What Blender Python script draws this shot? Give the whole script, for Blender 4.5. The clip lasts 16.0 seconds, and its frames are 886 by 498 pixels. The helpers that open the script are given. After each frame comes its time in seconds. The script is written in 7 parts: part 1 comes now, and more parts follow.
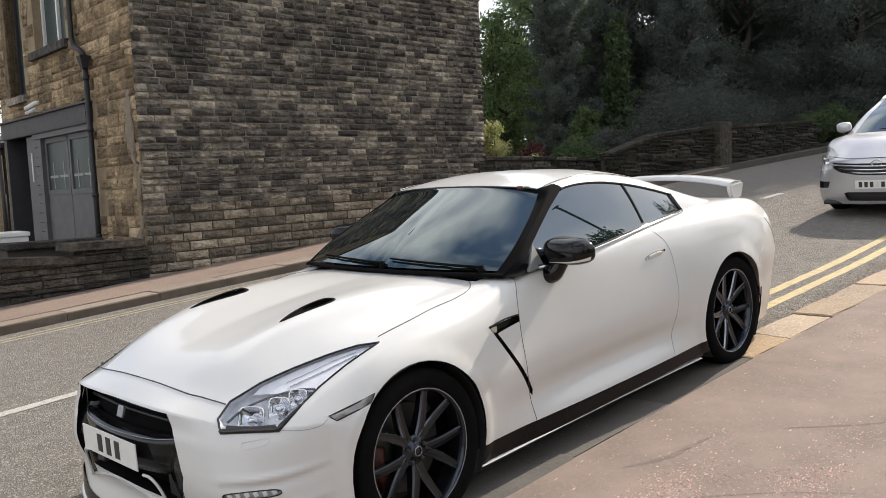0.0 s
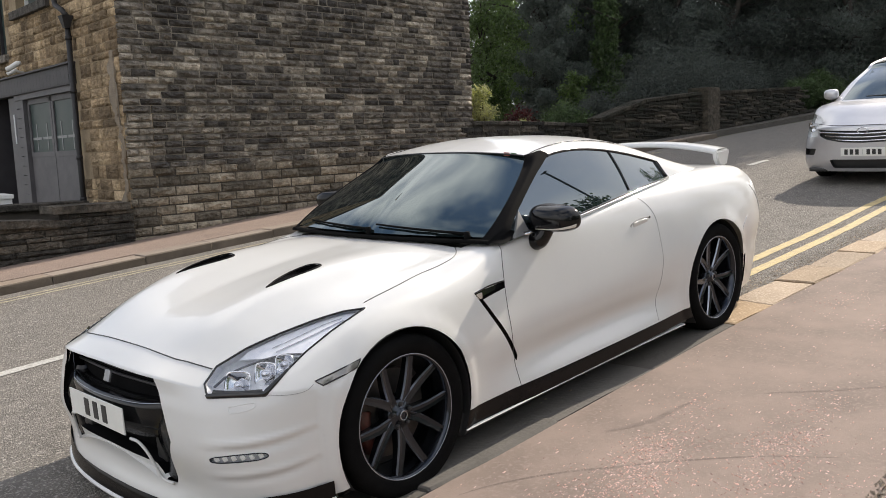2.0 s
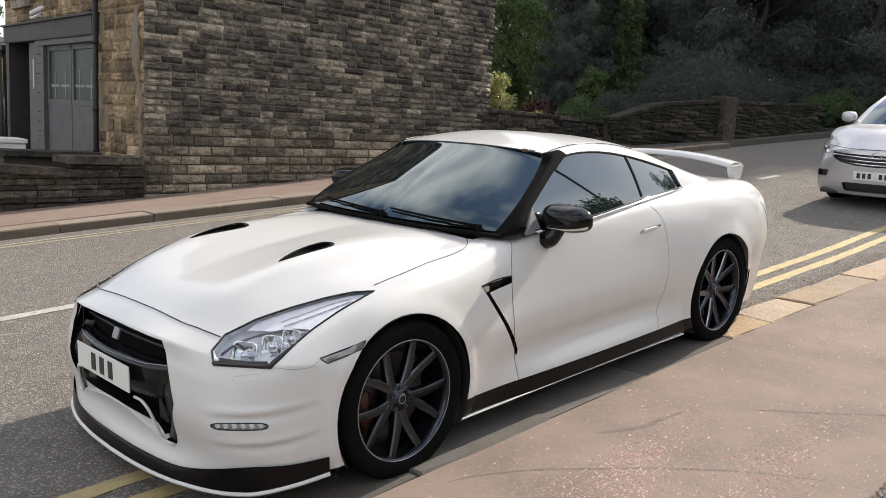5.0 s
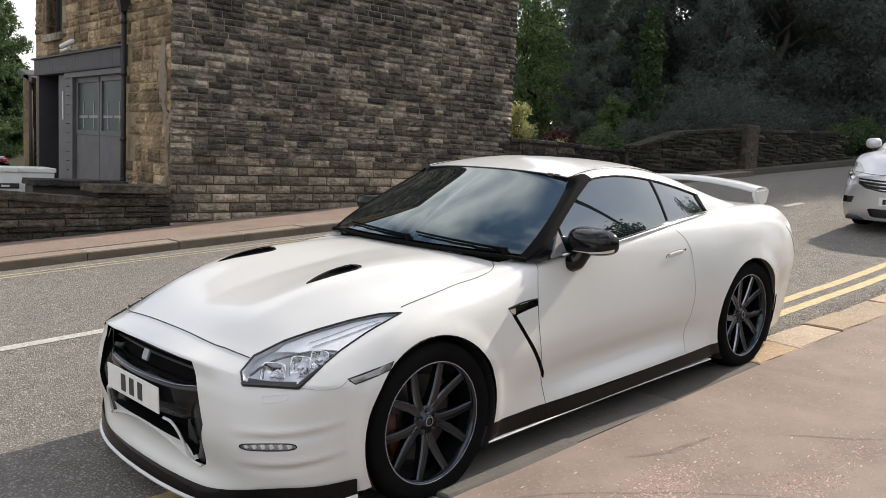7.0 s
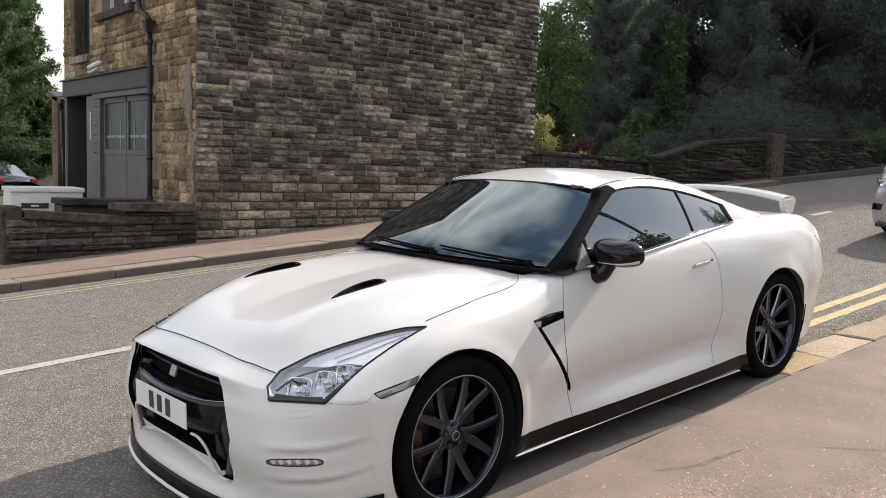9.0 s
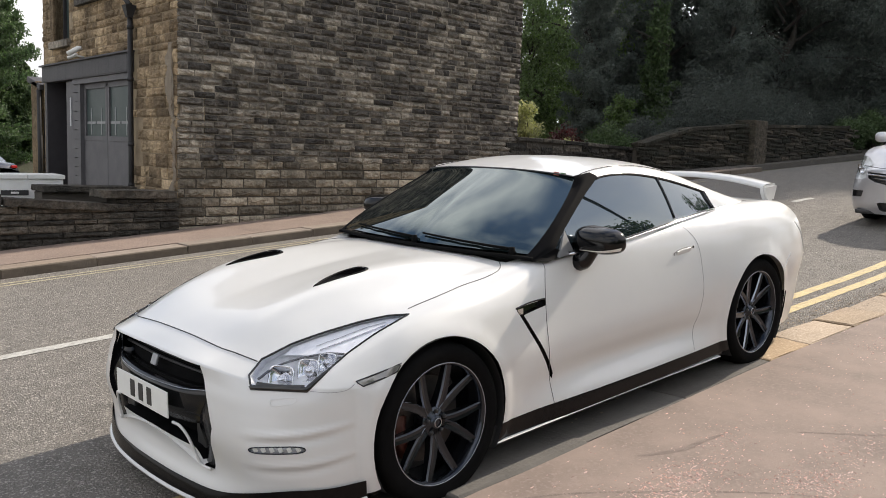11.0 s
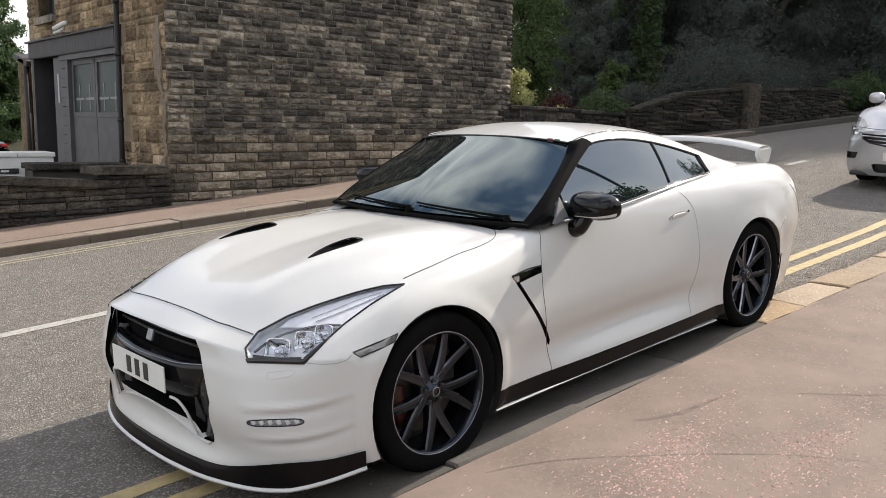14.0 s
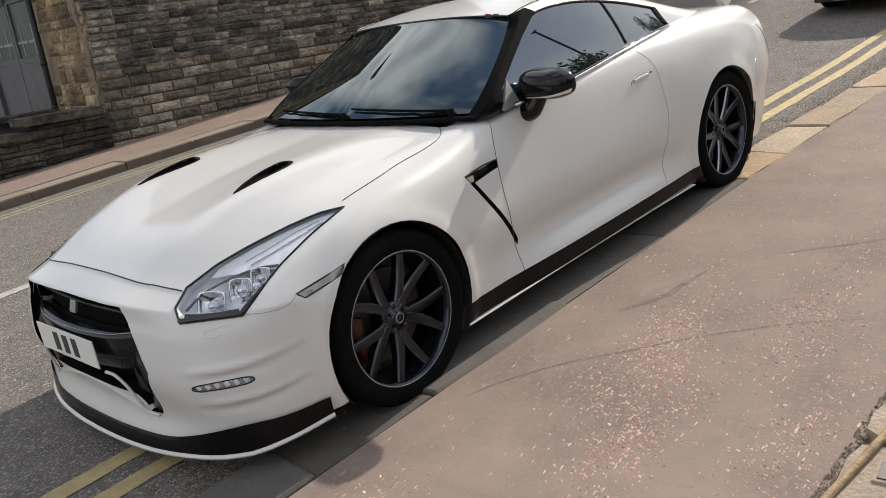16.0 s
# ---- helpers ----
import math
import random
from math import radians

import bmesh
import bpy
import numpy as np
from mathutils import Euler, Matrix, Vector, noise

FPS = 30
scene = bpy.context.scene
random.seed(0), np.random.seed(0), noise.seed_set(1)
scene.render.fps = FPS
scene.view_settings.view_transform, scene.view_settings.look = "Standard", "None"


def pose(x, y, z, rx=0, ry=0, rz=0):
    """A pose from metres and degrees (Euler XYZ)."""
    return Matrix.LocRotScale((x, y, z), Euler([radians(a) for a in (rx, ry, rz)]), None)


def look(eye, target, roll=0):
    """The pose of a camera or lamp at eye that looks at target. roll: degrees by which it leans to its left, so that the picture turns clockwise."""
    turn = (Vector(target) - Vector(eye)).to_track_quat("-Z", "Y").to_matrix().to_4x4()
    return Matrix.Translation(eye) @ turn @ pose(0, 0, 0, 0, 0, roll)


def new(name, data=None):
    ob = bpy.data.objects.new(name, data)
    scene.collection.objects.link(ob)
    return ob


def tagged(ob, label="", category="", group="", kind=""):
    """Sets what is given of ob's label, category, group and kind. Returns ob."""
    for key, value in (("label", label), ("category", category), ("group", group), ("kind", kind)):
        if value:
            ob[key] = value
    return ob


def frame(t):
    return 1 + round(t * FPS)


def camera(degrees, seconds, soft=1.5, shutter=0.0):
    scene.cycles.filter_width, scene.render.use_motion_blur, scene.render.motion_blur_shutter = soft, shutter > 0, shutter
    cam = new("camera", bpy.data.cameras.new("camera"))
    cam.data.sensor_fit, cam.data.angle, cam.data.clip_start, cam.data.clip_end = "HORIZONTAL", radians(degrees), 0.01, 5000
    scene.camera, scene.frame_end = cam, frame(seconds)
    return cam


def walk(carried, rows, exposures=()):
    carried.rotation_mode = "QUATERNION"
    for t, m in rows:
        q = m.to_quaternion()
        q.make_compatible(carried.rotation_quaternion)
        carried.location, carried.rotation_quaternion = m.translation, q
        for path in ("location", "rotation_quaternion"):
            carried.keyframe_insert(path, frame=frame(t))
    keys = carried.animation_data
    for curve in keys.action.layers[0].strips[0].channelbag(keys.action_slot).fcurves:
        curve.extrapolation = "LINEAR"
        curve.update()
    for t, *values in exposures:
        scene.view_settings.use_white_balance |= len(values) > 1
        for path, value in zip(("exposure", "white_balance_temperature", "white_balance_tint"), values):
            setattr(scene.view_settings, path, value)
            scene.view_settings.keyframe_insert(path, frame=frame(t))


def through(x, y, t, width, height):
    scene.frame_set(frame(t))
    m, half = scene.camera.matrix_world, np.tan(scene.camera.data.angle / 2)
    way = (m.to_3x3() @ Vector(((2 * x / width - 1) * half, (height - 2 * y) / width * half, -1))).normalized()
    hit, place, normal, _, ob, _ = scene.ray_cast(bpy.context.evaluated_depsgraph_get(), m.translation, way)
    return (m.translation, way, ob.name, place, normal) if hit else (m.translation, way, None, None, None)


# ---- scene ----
cam = camera(55.1, 16.0, soft=0.9)
# seconds, eye, target, roll
PATH = [
    (0, (3.756, 3.446, 1.390), (0.941, 0.624, 1.050), -2.62),
    (0.5, (3.763, 3.455, 1.381), (0.965, 0.643, 0.869), -2.31),
    (1, (3.751, 3.456, 1.388), (0.930, 0.689, 0.770), -2.25),
    (1.5, (3.758, 3.466, 1.391), (0.921, 0.709, 0.800), -2.40),
    (2, (3.759, 3.458, 1.401), (0.920, 0.686, 0.891), -2.26),
    (2.5, (3.783, 3.459, 1.413), (0.959, 0.657, 0.990), -1.40),
    (3, (3.831, 3.470, 1.391), (1.083, 0.614, 0.847), 0.22),
    (3.5, (3.809, 3.461, 1.382), (1.066, 0.675, 0.539), -0.04),
    (4, (3.804, 3.469, 1.381), (0.966, 0.772, 0.559), -0.04),
    (4.5, (3.818, 3.455, 1.450), (0.957, 0.734, 0.811), 2.43),
    (4.7, (3.823, 3.457, 1.448), (0.978, 0.713, 0.831), 2.85),
    (6.8, (3.850, 3.448, 1.415), (1.066, 0.613, 0.954), 2.99),
    (7, (3.861, 3.451, 1.409), (1.094, 0.599, 0.951), 2.89),
    (7.5, (3.859, 3.446, 1.405), (1.129, 0.557, 0.960), 2.61),
    (8, (3.860, 3.445, 1.407), (1.159, 0.523, 0.995), 2.35),
    (8.5, (3.861, 3.450, 1.408), (1.173, 0.514, 1.017), 2.30),
    (9, (3.860, 3.449, 1.406), (1.173, 0.513, 1.009), 1.99),
    (9.5, (3.862, 3.453, 1.407), (1.173, 0.525, 0.965), 2.14),
    (10, (3.856, 3.450, 1.411), (1.134, 0.557, 0.940), 2.38),
    (10.2, (3.853, 3.461, 1.413), (1.118, 0.581, 0.934), 2.04),
    (12.5, (3.849, 3.445, 1.407), (1.117, 0.556, 0.975), 2.07),
    (13, (3.839, 3.444, 1.403), (1.115, 0.552, 0.941), 1.56),
    (13.5, (3.838, 3.448, 1.400), (1.113, 0.568, 0.872), 1.36),
    (14, (3.835, 3.441, 1.401), (1.091, 0.592, 0.807), 0.89),
    (14.5, (3.783, 3.407, 1.374), (0.943, 0.673, 0.696), -0.03),
    (15, (3.807, 3.438, 1.365), (0.939, 0.740, 0.661), -1.28),
    (15.5, (3.744, 3.362, 1.384), (0.923, 0.649, 0.557), -4.32),
    (16, (3.458, 3.246, 1.390), (0.747, 0.516, 0.295), -7.92),
]
walk(cam, [(t, look(e, g, r)) for t, e, g, r in PATH], [(0.0, 0.50, 6900, 12), (2.8, 0.50, 6900, 12), (3.5, 0.32, 6900, 12), (4.4, 0.51, 6900, 12), (14.3, 0.51, 6900, 12), (16.0, 0.21, 6900, 12)])

# ---- sky and sun ----
SLOPE = 4.05                                  # degrees by which the road climbs behind the car
HILL = pose(0, 0, 0, 0, SLOPE, 0)             # from the road's own frame to the world
SUN_TO = Vector((-0.80, -0.028, 0.595)).normalized()   # towards the sun

world = bpy.data.worlds.new("sky")
scene.world = world
world.use_nodes = True
wn, wl = world.node_tree.nodes, world.node_tree.links
wn.clear()
w_out = wn.new("ShaderNodeOutputWorld")
w_bg = wn.new("ShaderNodeBackground")
w_sky = wn.new("ShaderNodeTexSky")
w_sky.sky_type, w_sky.sun_disc = "NISHITA", False
w_sky.sun_elevation = math.asin(SUN_TO.z)
w_sky.sun_rotation = math.atan2(SUN_TO.x, SUN_TO.y)
w_sky.air_density, w_sky.dust_density = 1.0, 0.7
w_co = wn.new("ShaderNodeTexCoord")
w_map = wn.new("ShaderNodeMapping")
w_map.inputs["Scale"].default_value = (1.0, 1.0, 2.2)
w_map.inputs["Location"].default_value = (0.62, 1.35, 0.4)
w_cl = wn.new("ShaderNodeTexNoise")
w_cl.inputs["Scale"].default_value, w_cl.inputs["Detail"].default_value = 2.3, 4
w_ramp = wn.new("ShaderNodeValToRGB")
w_ramp.color_ramp.elements[0].position, w_ramp.color_ramp.elements[1].position = 0.35, 0.63
w_mix = wn.new("ShaderNodeMix")
w_mix.data_type = "RGBA"
w_mix.inputs[7].default_value = (8.6, 8.9, 9.4, 1)
wl.new(w_co.outputs["Generated"], w_map.inputs["Vector"])
wl.new(w_map.outputs["Vector"], w_cl.inputs["Vector"])
wl.new(w_cl.outputs["Fac"], w_ramp.inputs["Fac"])
w_sep = wn.new("ShaderNodeSeparateXYZ")
w_low = wn.new("ShaderNodeMapRange")
w_low.inputs["From Min"].default_value, w_low.inputs["From Max"].default_value = 0.05, 0.34
w_low.inputs["To Min"].default_value, w_low.inputs["To Max"].default_value = 0.9, 0.0
w_haze = wn.new("ShaderNodeMix")
w_haze.data_type = "RGBA"
w_haze.inputs[7].default_value = (5.4, 5.6, 5.9, 1)
wl.new(w_co.outputs["Generated"], w_sep.inputs[0])
wl.new(w_sep.outputs["Z"], w_low.inputs["Value"])
wl.new(w_ramp.outputs["Color"], w_mix.inputs["Factor"])
wl.new(w_sky.outputs["Color"], w_mix.inputs[6])
wl.new(w_mix.outputs[2], w_haze.inputs[6])
wl.new(w_low.outputs["Result"], w_haze.inputs["Factor"])
wl.new(w_haze.outputs[2], w_bg.inputs["Color"])
wl.new(w_bg.outputs["Background"], w_out.inputs["Surface"])
w_bg.inputs["Strength"].default_value = 0.13

sun_data = bpy.data.lights.new("sun", "SUN")
sun_data.energy, sun_data.angle, sun_data.color = 4.0, radians(0.6), (1.0, 0.94, 0.84)
sun = new("sun", sun_data)
sun.matrix_world = look((0, 0, 30), Vector((0, 0, 30)) - SUN_TO)

# ---- materials ----
def material(name, color, rough=0.6, metal=0.0, second=None, scale=6.0, amount=0.5, bump=0.0, bump_scale=60.0,
             coat=0.0, coat_rough=0.03, spec=0.5, jitter=0.0, island=0.0, rough_var=0.0, fine=None, fine_scale=220.0, coords="Object"):
    """A node material: two-scale colour variation, bump, and brightness that differs from piece to piece."""
    m = bpy.data.materials.new(name)
    m.use_nodes = True
    nt = m.node_tree
    nodes, links = nt.nodes, nt.links
    b = nodes["Principled BSDF"]
    b.inputs["Base Color"].default_value = (*color, 1)
    b.inputs["Roughness"].default_value = rough
    b.inputs["Metallic"].default_value = metal
    b.inputs["Specular IOR Level"].default_value = spec
    b.inputs["Coat Weight"].default_value = coat
    b.inputs["Coat Roughness"].default_value = coat_rough
    co = nodes.new("ShaderNodeTexCoord") if coords == "Object" else nodes.new("ShaderNodeNewGeometry")
    last = None
    if second:
        n1 = nodes.new("ShaderNodeTexNoise")
        n1.inputs["Scale"].default_value, n1.inputs["Detail"].default_value, n1.inputs["Roughness"].default_value = scale, 7, 0.62
        links.new(co.outputs[coords], n1.inputs["Vector"])
        r1 = nodes.new("ShaderNodeValToRGB")
        r1.color_ramp.elements[0].position, r1.color_ramp.elements[1].position = 0.5 - 0.5 * amount, 0.5 + 0.35 * amount
        r1.color_ramp.elements[0].color, r1.color_ramp.elements[1].color = (*color, 1), (*second, 1)
        links.new(n1.outputs["Fac"], r1.inputs["Fac"])
        last = r1.outputs["Color"]
        if rough_var:
            mr = nodes.new("ShaderNodeMapRange")
            mr.inputs["To Min"].default_value, mr.inputs["To Max"].default_value = rough - rough_var, rough + rough_var
            links.new(n1.outputs["Fac"], mr.inputs["Value"])
            links.new(mr.outputs["Result"], b.inputs["Roughness"])
    if fine:
        n2 = nodes.new("ShaderNodeTexNoise")
        n2.inputs["Scale"].default_value, n2.inputs["Detail"].default_value = fine_scale, 3
        links.new(co.outputs[coords], n2.inputs["Vector"])
        r2 = nodes.new("ShaderNodeValToRGB")
        r2.color_ramp.elements[0].position, r2.color_ramp.elements[1].position = 0.52, 0.68
        links.new(n2.outputs["Fac"], r2.inputs["Fac"])
        mx = nodes.new("ShaderNodeMix")
        mx.data_type = "RGBA"
        if last:
            links.new(last, mx.inputs[6])
        else:
            mx.inputs[6].default_value = (*color, 1)
        mx.inputs[7].default_value = (*fine, 1)
        links.new(r2.outputs["Color"], mx.inputs["Factor"])
        last = mx.outputs[2]
    if jitter or island:
        hs = nodes.new("ShaderNodeHueSaturation")
        if last:
            links.new(last, hs.inputs["Color"])
        else:
            hs.inputs["Color"].default_value = (*color, 1)
        mr = nodes.new("ShaderNodeMapRange")
        k = jitter or island
        mr.inputs["To Min"].default_value, mr.inputs["To Max"].default_value = 1 - k, 1 + k
        if jitter:
            src = nodes.new("ShaderNodeObjectInfo").outputs["Random"]
        else:
            src = nodes.new("ShaderNodeNewGeometry").outputs["Random Per Island"]
        links.new(src, mr.inputs["Value"])
        links.new(mr.outputs["Result"], hs.inputs["Value"])
        sat = nodes.new("ShaderNodeMapRange")
        sat.inputs["To Min"].default_value, sat.inputs["To Max"].default_value = 0.75, 1.2
        mu = nodes.new("ShaderNodeMath")
        mu.operation, mu.inputs[1].default_value = "MULTIPLY", 7.31
        fr = nodes.new("ShaderNodeMath")
        fr.operation = "FRACT"
        links.new(src, mu.inputs[0])
        links.new(mu.outputs[0], fr.inputs[0])
        links.new(fr.outputs[0], sat.inputs["Value"])
        links.new(sat.outputs["Result"], hs.inputs["Saturation"])
        last = hs.outputs["Color"]
    if last:
        links.new(last, b.inputs["Base Color"])
    if bump:
        n3 = nodes.new("ShaderNodeTexNoise")
        n3.inputs["Scale"].default_value, n3.inputs["Detail"].default_value = bump_scale, 6
        links.new(co.outputs[coords], n3.inputs["Vector"])
        bp = nodes.new("ShaderNodeBump")
        bp.inputs["Strength"].default_value, bp.inputs["Distance"].default_value = min(1.0, bump), 0.02
        links.new(n3.outputs["Fac"], bp.inputs["Height"])
        links.new(bp.outputs["Normal"], b.inputs["Normal"])
    return m


def glass(name, tint=(0.9, 0.95, 0.95), rough=0.0, clear=0.85):
    """A thin clear pane: mostly see-through, with the gloss of glass."""
    m = bpy.data.materials.new(name)
    m.use_nodes = True
    nodes, links = m.node_tree.nodes, m.node_tree.links
    b = nodes["Principled BSDF"]
    b.inputs["Base Color"].default_value = (0.01, 0.012, 0.013, 1)
    b.inputs["Roughness"].default_value = rough
    b.inputs["IOR"].default_value = 1.5
    tr = nodes.new("ShaderNodeBsdfTransparent")
    tr.inputs["Color"].default_value = (*tint, 1)
    gl = nodes.new("ShaderNodeBsdfGlossy")
    gl.inputs["Roughness"].default_value = rough
    lw = nodes.new("ShaderNodeLayerWeight")
    lw.inputs["Blend"].default_value = 0.5
    pw = nodes.new("ShaderNodeMath")
    pw.operation, pw.inputs[1].default_value = "POWER", 4.0
    links.new(lw.outputs["Facing"], pw.inputs[0])
    fr = nodes.new("ShaderNodeMath")
    fr.operation, fr.inputs[1].default_value, fr.inputs[2].default_value = "MULTIPLY_ADD", 0.9, 0.05
    links.new(pw.outputs[0], fr.inputs[0])
    m1, m2 = nodes.new("ShaderNodeMixShader"), nodes.new("ShaderNodeMixShader")
    m1.inputs[0].default_value = clear
    links.new(b.outputs[0], m1.inputs[1])
    links.new(tr.outputs[0], m1.inputs[2])
    links.new(fr.outputs[0], m2.inputs[0])
    links.new(m1.outputs[0], m2.inputs[1])
    links.new(gl.outputs[0], m2.inputs[2])
    links.new(m2.outputs[0], nodes["Material Output"].inputs["Surface"])
    return m


WHITE_PAINT = material("white_pearl_paint", (0.602, 0.600, 0.586), 0.32, second=(0.622, 0.620, 0.606), scale=3, coat=0.65, coat_rough=0.05)
CAR_GLASS = material("dark_tinted_glass", (0.006, 0.010, 0.011), 0.0, spec=1.0, second=(0.009, 0.013, 0.014), scale=2, coat=0.35, coat_rough=0.0)
SIDE_GLASS = material("side_window_glass", (0.008, 0.013, 0.017), 0.0, spec=1.0, second=(0.012, 0.017, 0.021), scale=2, coat=0.6, coat_rough=0.0)
SIDE_GLASS.node_tree.nodes["Principled BSDF"].inputs["IOR"].default_value = 1.62
SIDE_GLASS.node_tree.nodes["Principled BSDF"].inputs["Specular Tint"].default_value = (0.76, 0.93, 1.0, 1)
CAR_GLASS.node_tree.nodes["Principled BSDF"].inputs["IOR"].default_value = 1.74
CAR_GLASS.node_tree.nodes["Principled BSDF"].inputs["Specular Tint"].default_value = (0.80, 1.0, 0.98, 1)
BLACK_GLOSS = material("gloss_black_trim", (0.006, 0.006, 0.0065), 0.06, second=(0.009, 0.009, 0.009), scale=8, coat=0.3)
BLACK_BAR = material("black_bumper_bar", (0.005, 0.005, 0.0055), 0.14, second=(0.008, 0.008, 0.0085), scale=8, spec=0.35)
PILLAR_BLACK = material("matt_black_pillar", (0.003, 0.003, 0.0033), 0.85, second=(0.006, 0.006, 0.0066), scale=8, spec=0.05)
MIRROR_BLACK = material("mirror_cap_black", (0.003, 0.003, 0.0033), 0.14, second=(0.005, 0.005, 0.0055), scale=8, spec=0.32)
BLACK_SATIN = material("satin_black_plastic", (0.022, 0.022, 0.023), 0.45, second=(0.03, 0.03, 0.03), scale=20, bump=0.05, bump_scale=300)
SILL_BROWN = material("carbon_trim", (0.005, 0.0045, 0.0045), 0.16, second=(0.008, 0.007, 0.007), scale=30, spec=0.12)
RUBBER = material("tyre_rubber", (0.0045, 0.0045, 0.0048), 0.9, second=(0.008, 0.008, 0.0078), scale=9, spec=0.04, bump=0.15, bump_scale=120)
ALLOY = material("dark_alloy", (0.034, 0.039, 0.047), 0.16, 0.9, second=(0.053, 0.059, 0.070), scale=12, spec=0.3)
ALLOY_LIP = material("bright_alloy", (0.17, 0.175, 0.19), 0.22, 0.95, second=(0.42, 0.43, 0.45), scale=14)
# bright metal of lip and grille edge; also the painted glints on the spokes
RIM_EDGE = material("metal_edge_glint", (0.20, 0.22, 0.26), 0.2, 0.7, second=(0.32, 0.34, 0.38), scale=9)
DISC = material("brake_disc_steel", (0.07, 0.068, 0.066), 0.45, 0.8, second=(0.10, 0.095, 0.09), scale=25)
CALIPER = material("orange_caliper", (0.075, 0.016, 0.009), 0.45, second=(0.05, 0.011, 0.007), scale=18)
CHROME = material("chrome", (0.75, 0.76, 0.78), 0.08, 1.0, second=(0.68, 0.69, 0.71), scale=15)
LAMP_GLASS = glass("lamp_lens", (0.97, 0.98, 0.99), clear=0.97)
LAMP_IN = material("lamp_reflector", (0.55, 0.56, 0.6), 0.15, 0.9, second=(0.7, 0.7, 0.74), scale=40)
PLATE_WHITE = material("plate_white", (0.75, 0.75, 0.72), 0.4, second=(0.7, 0.7, 0.67), scale=10)
INK = material("plate_ink", (0.02, 0.02, 0.02), 0.5, second=(0.03, 0.03, 0.03), scale=30)
LAMP_GREY = material("lamp_grey", (0.22, 0.23, 0.25), 0.3, 0.4, second=(0.34, 0.35, 0.37), scale=18)
SILVER_PAINT = material("silver_paint", (0.52, 0.52, 0.54), 0.42, 0.7, second=(0.56, 0.56, 0.58), scale=4, coat=1.0)
ASPHALT = material("asphalt", (0.118, 0.108, 0.097), 0.92, second=(0.20, 0.184, 0.164), scale=7, amount=0.55, bump=1.0, bump_scale=95, fine=(0.38, 0.350, 0.310), fine_scale=62, spec=0.3)
PAVING = material("pavement_asphalt", (0.132, 0.104, 0.090), 0.9, second=(0.280, 0.216, 0.182), scale=2.2, amount=0.66, bump=0.10, bump_scale=120, fine=(0.245, 0.192, 0.166), fine_scale=45, spec=0.3)
KERB = material("kerb_sandstone", (0.40, 0.298, 0.200), 0.9, second=(0.27, 0.200, 0.135), scale=4, amount=0.9, bump=0.3, bump_scale=45, fine=(0.46, 0.36, 0.26), fine_scale=60, jitter=0.16, coords="Position")
KERB_FAR = material("far_kerb_stone", (0.30, 0.232, 0.178), 0.9, second=(0.19, 0.150, 0.118), scale=5, amount=0.8, bump=0.4, bump_scale=70, jitter=0.15, coords="Position")
PAVING_FAR = material("far_pavement_asphalt", (0.165, 0.125, 0.103), 0.9, second=(0.275, 0.208, 0.172), scale=1.5, amount=0.7, bump=0.5, bump_scale=140, fine=(0.33, 0.25, 0.205), fine_scale=80, spec=0.3)
# dirty stone, darkened further to hold the shade beside the car
KERB_DIRTY_SHADE = material("dirty_shaded_kerb_stone", (0.052, 0.048, 0.043), 0.92, second=(0.125, 0.112, 0.098), scale=4, amount=0.9, bump=0.25, bump_scale=40, fine=(0.10, 0.09, 0.08), fine_scale=70, jitter=0.15, coords="Position")
YELLOW_FAR = material("pale_yellow_line_paint", (0.50, 0.43, 0.27), 0.75, second=(0.24, 0.215, 0.16), scale=18, amount=0.6, bump=0.4, bump_scale=200)
YELLOW = material("yellow_line_paint", (0.60, 0.465, 0.205), 0.75, second=(0.36, 0.285, 0.165), scale=16, amount=0.6, bump=0.4, bump_scale=200)
WHITE_LINE = material("white_line_paint", (0.58, 0.57, 0.53), 0.75, second=(0.30, 0.285, 0.255), scale=34, amount=0.55, bump=0.4, bump_scale=200)


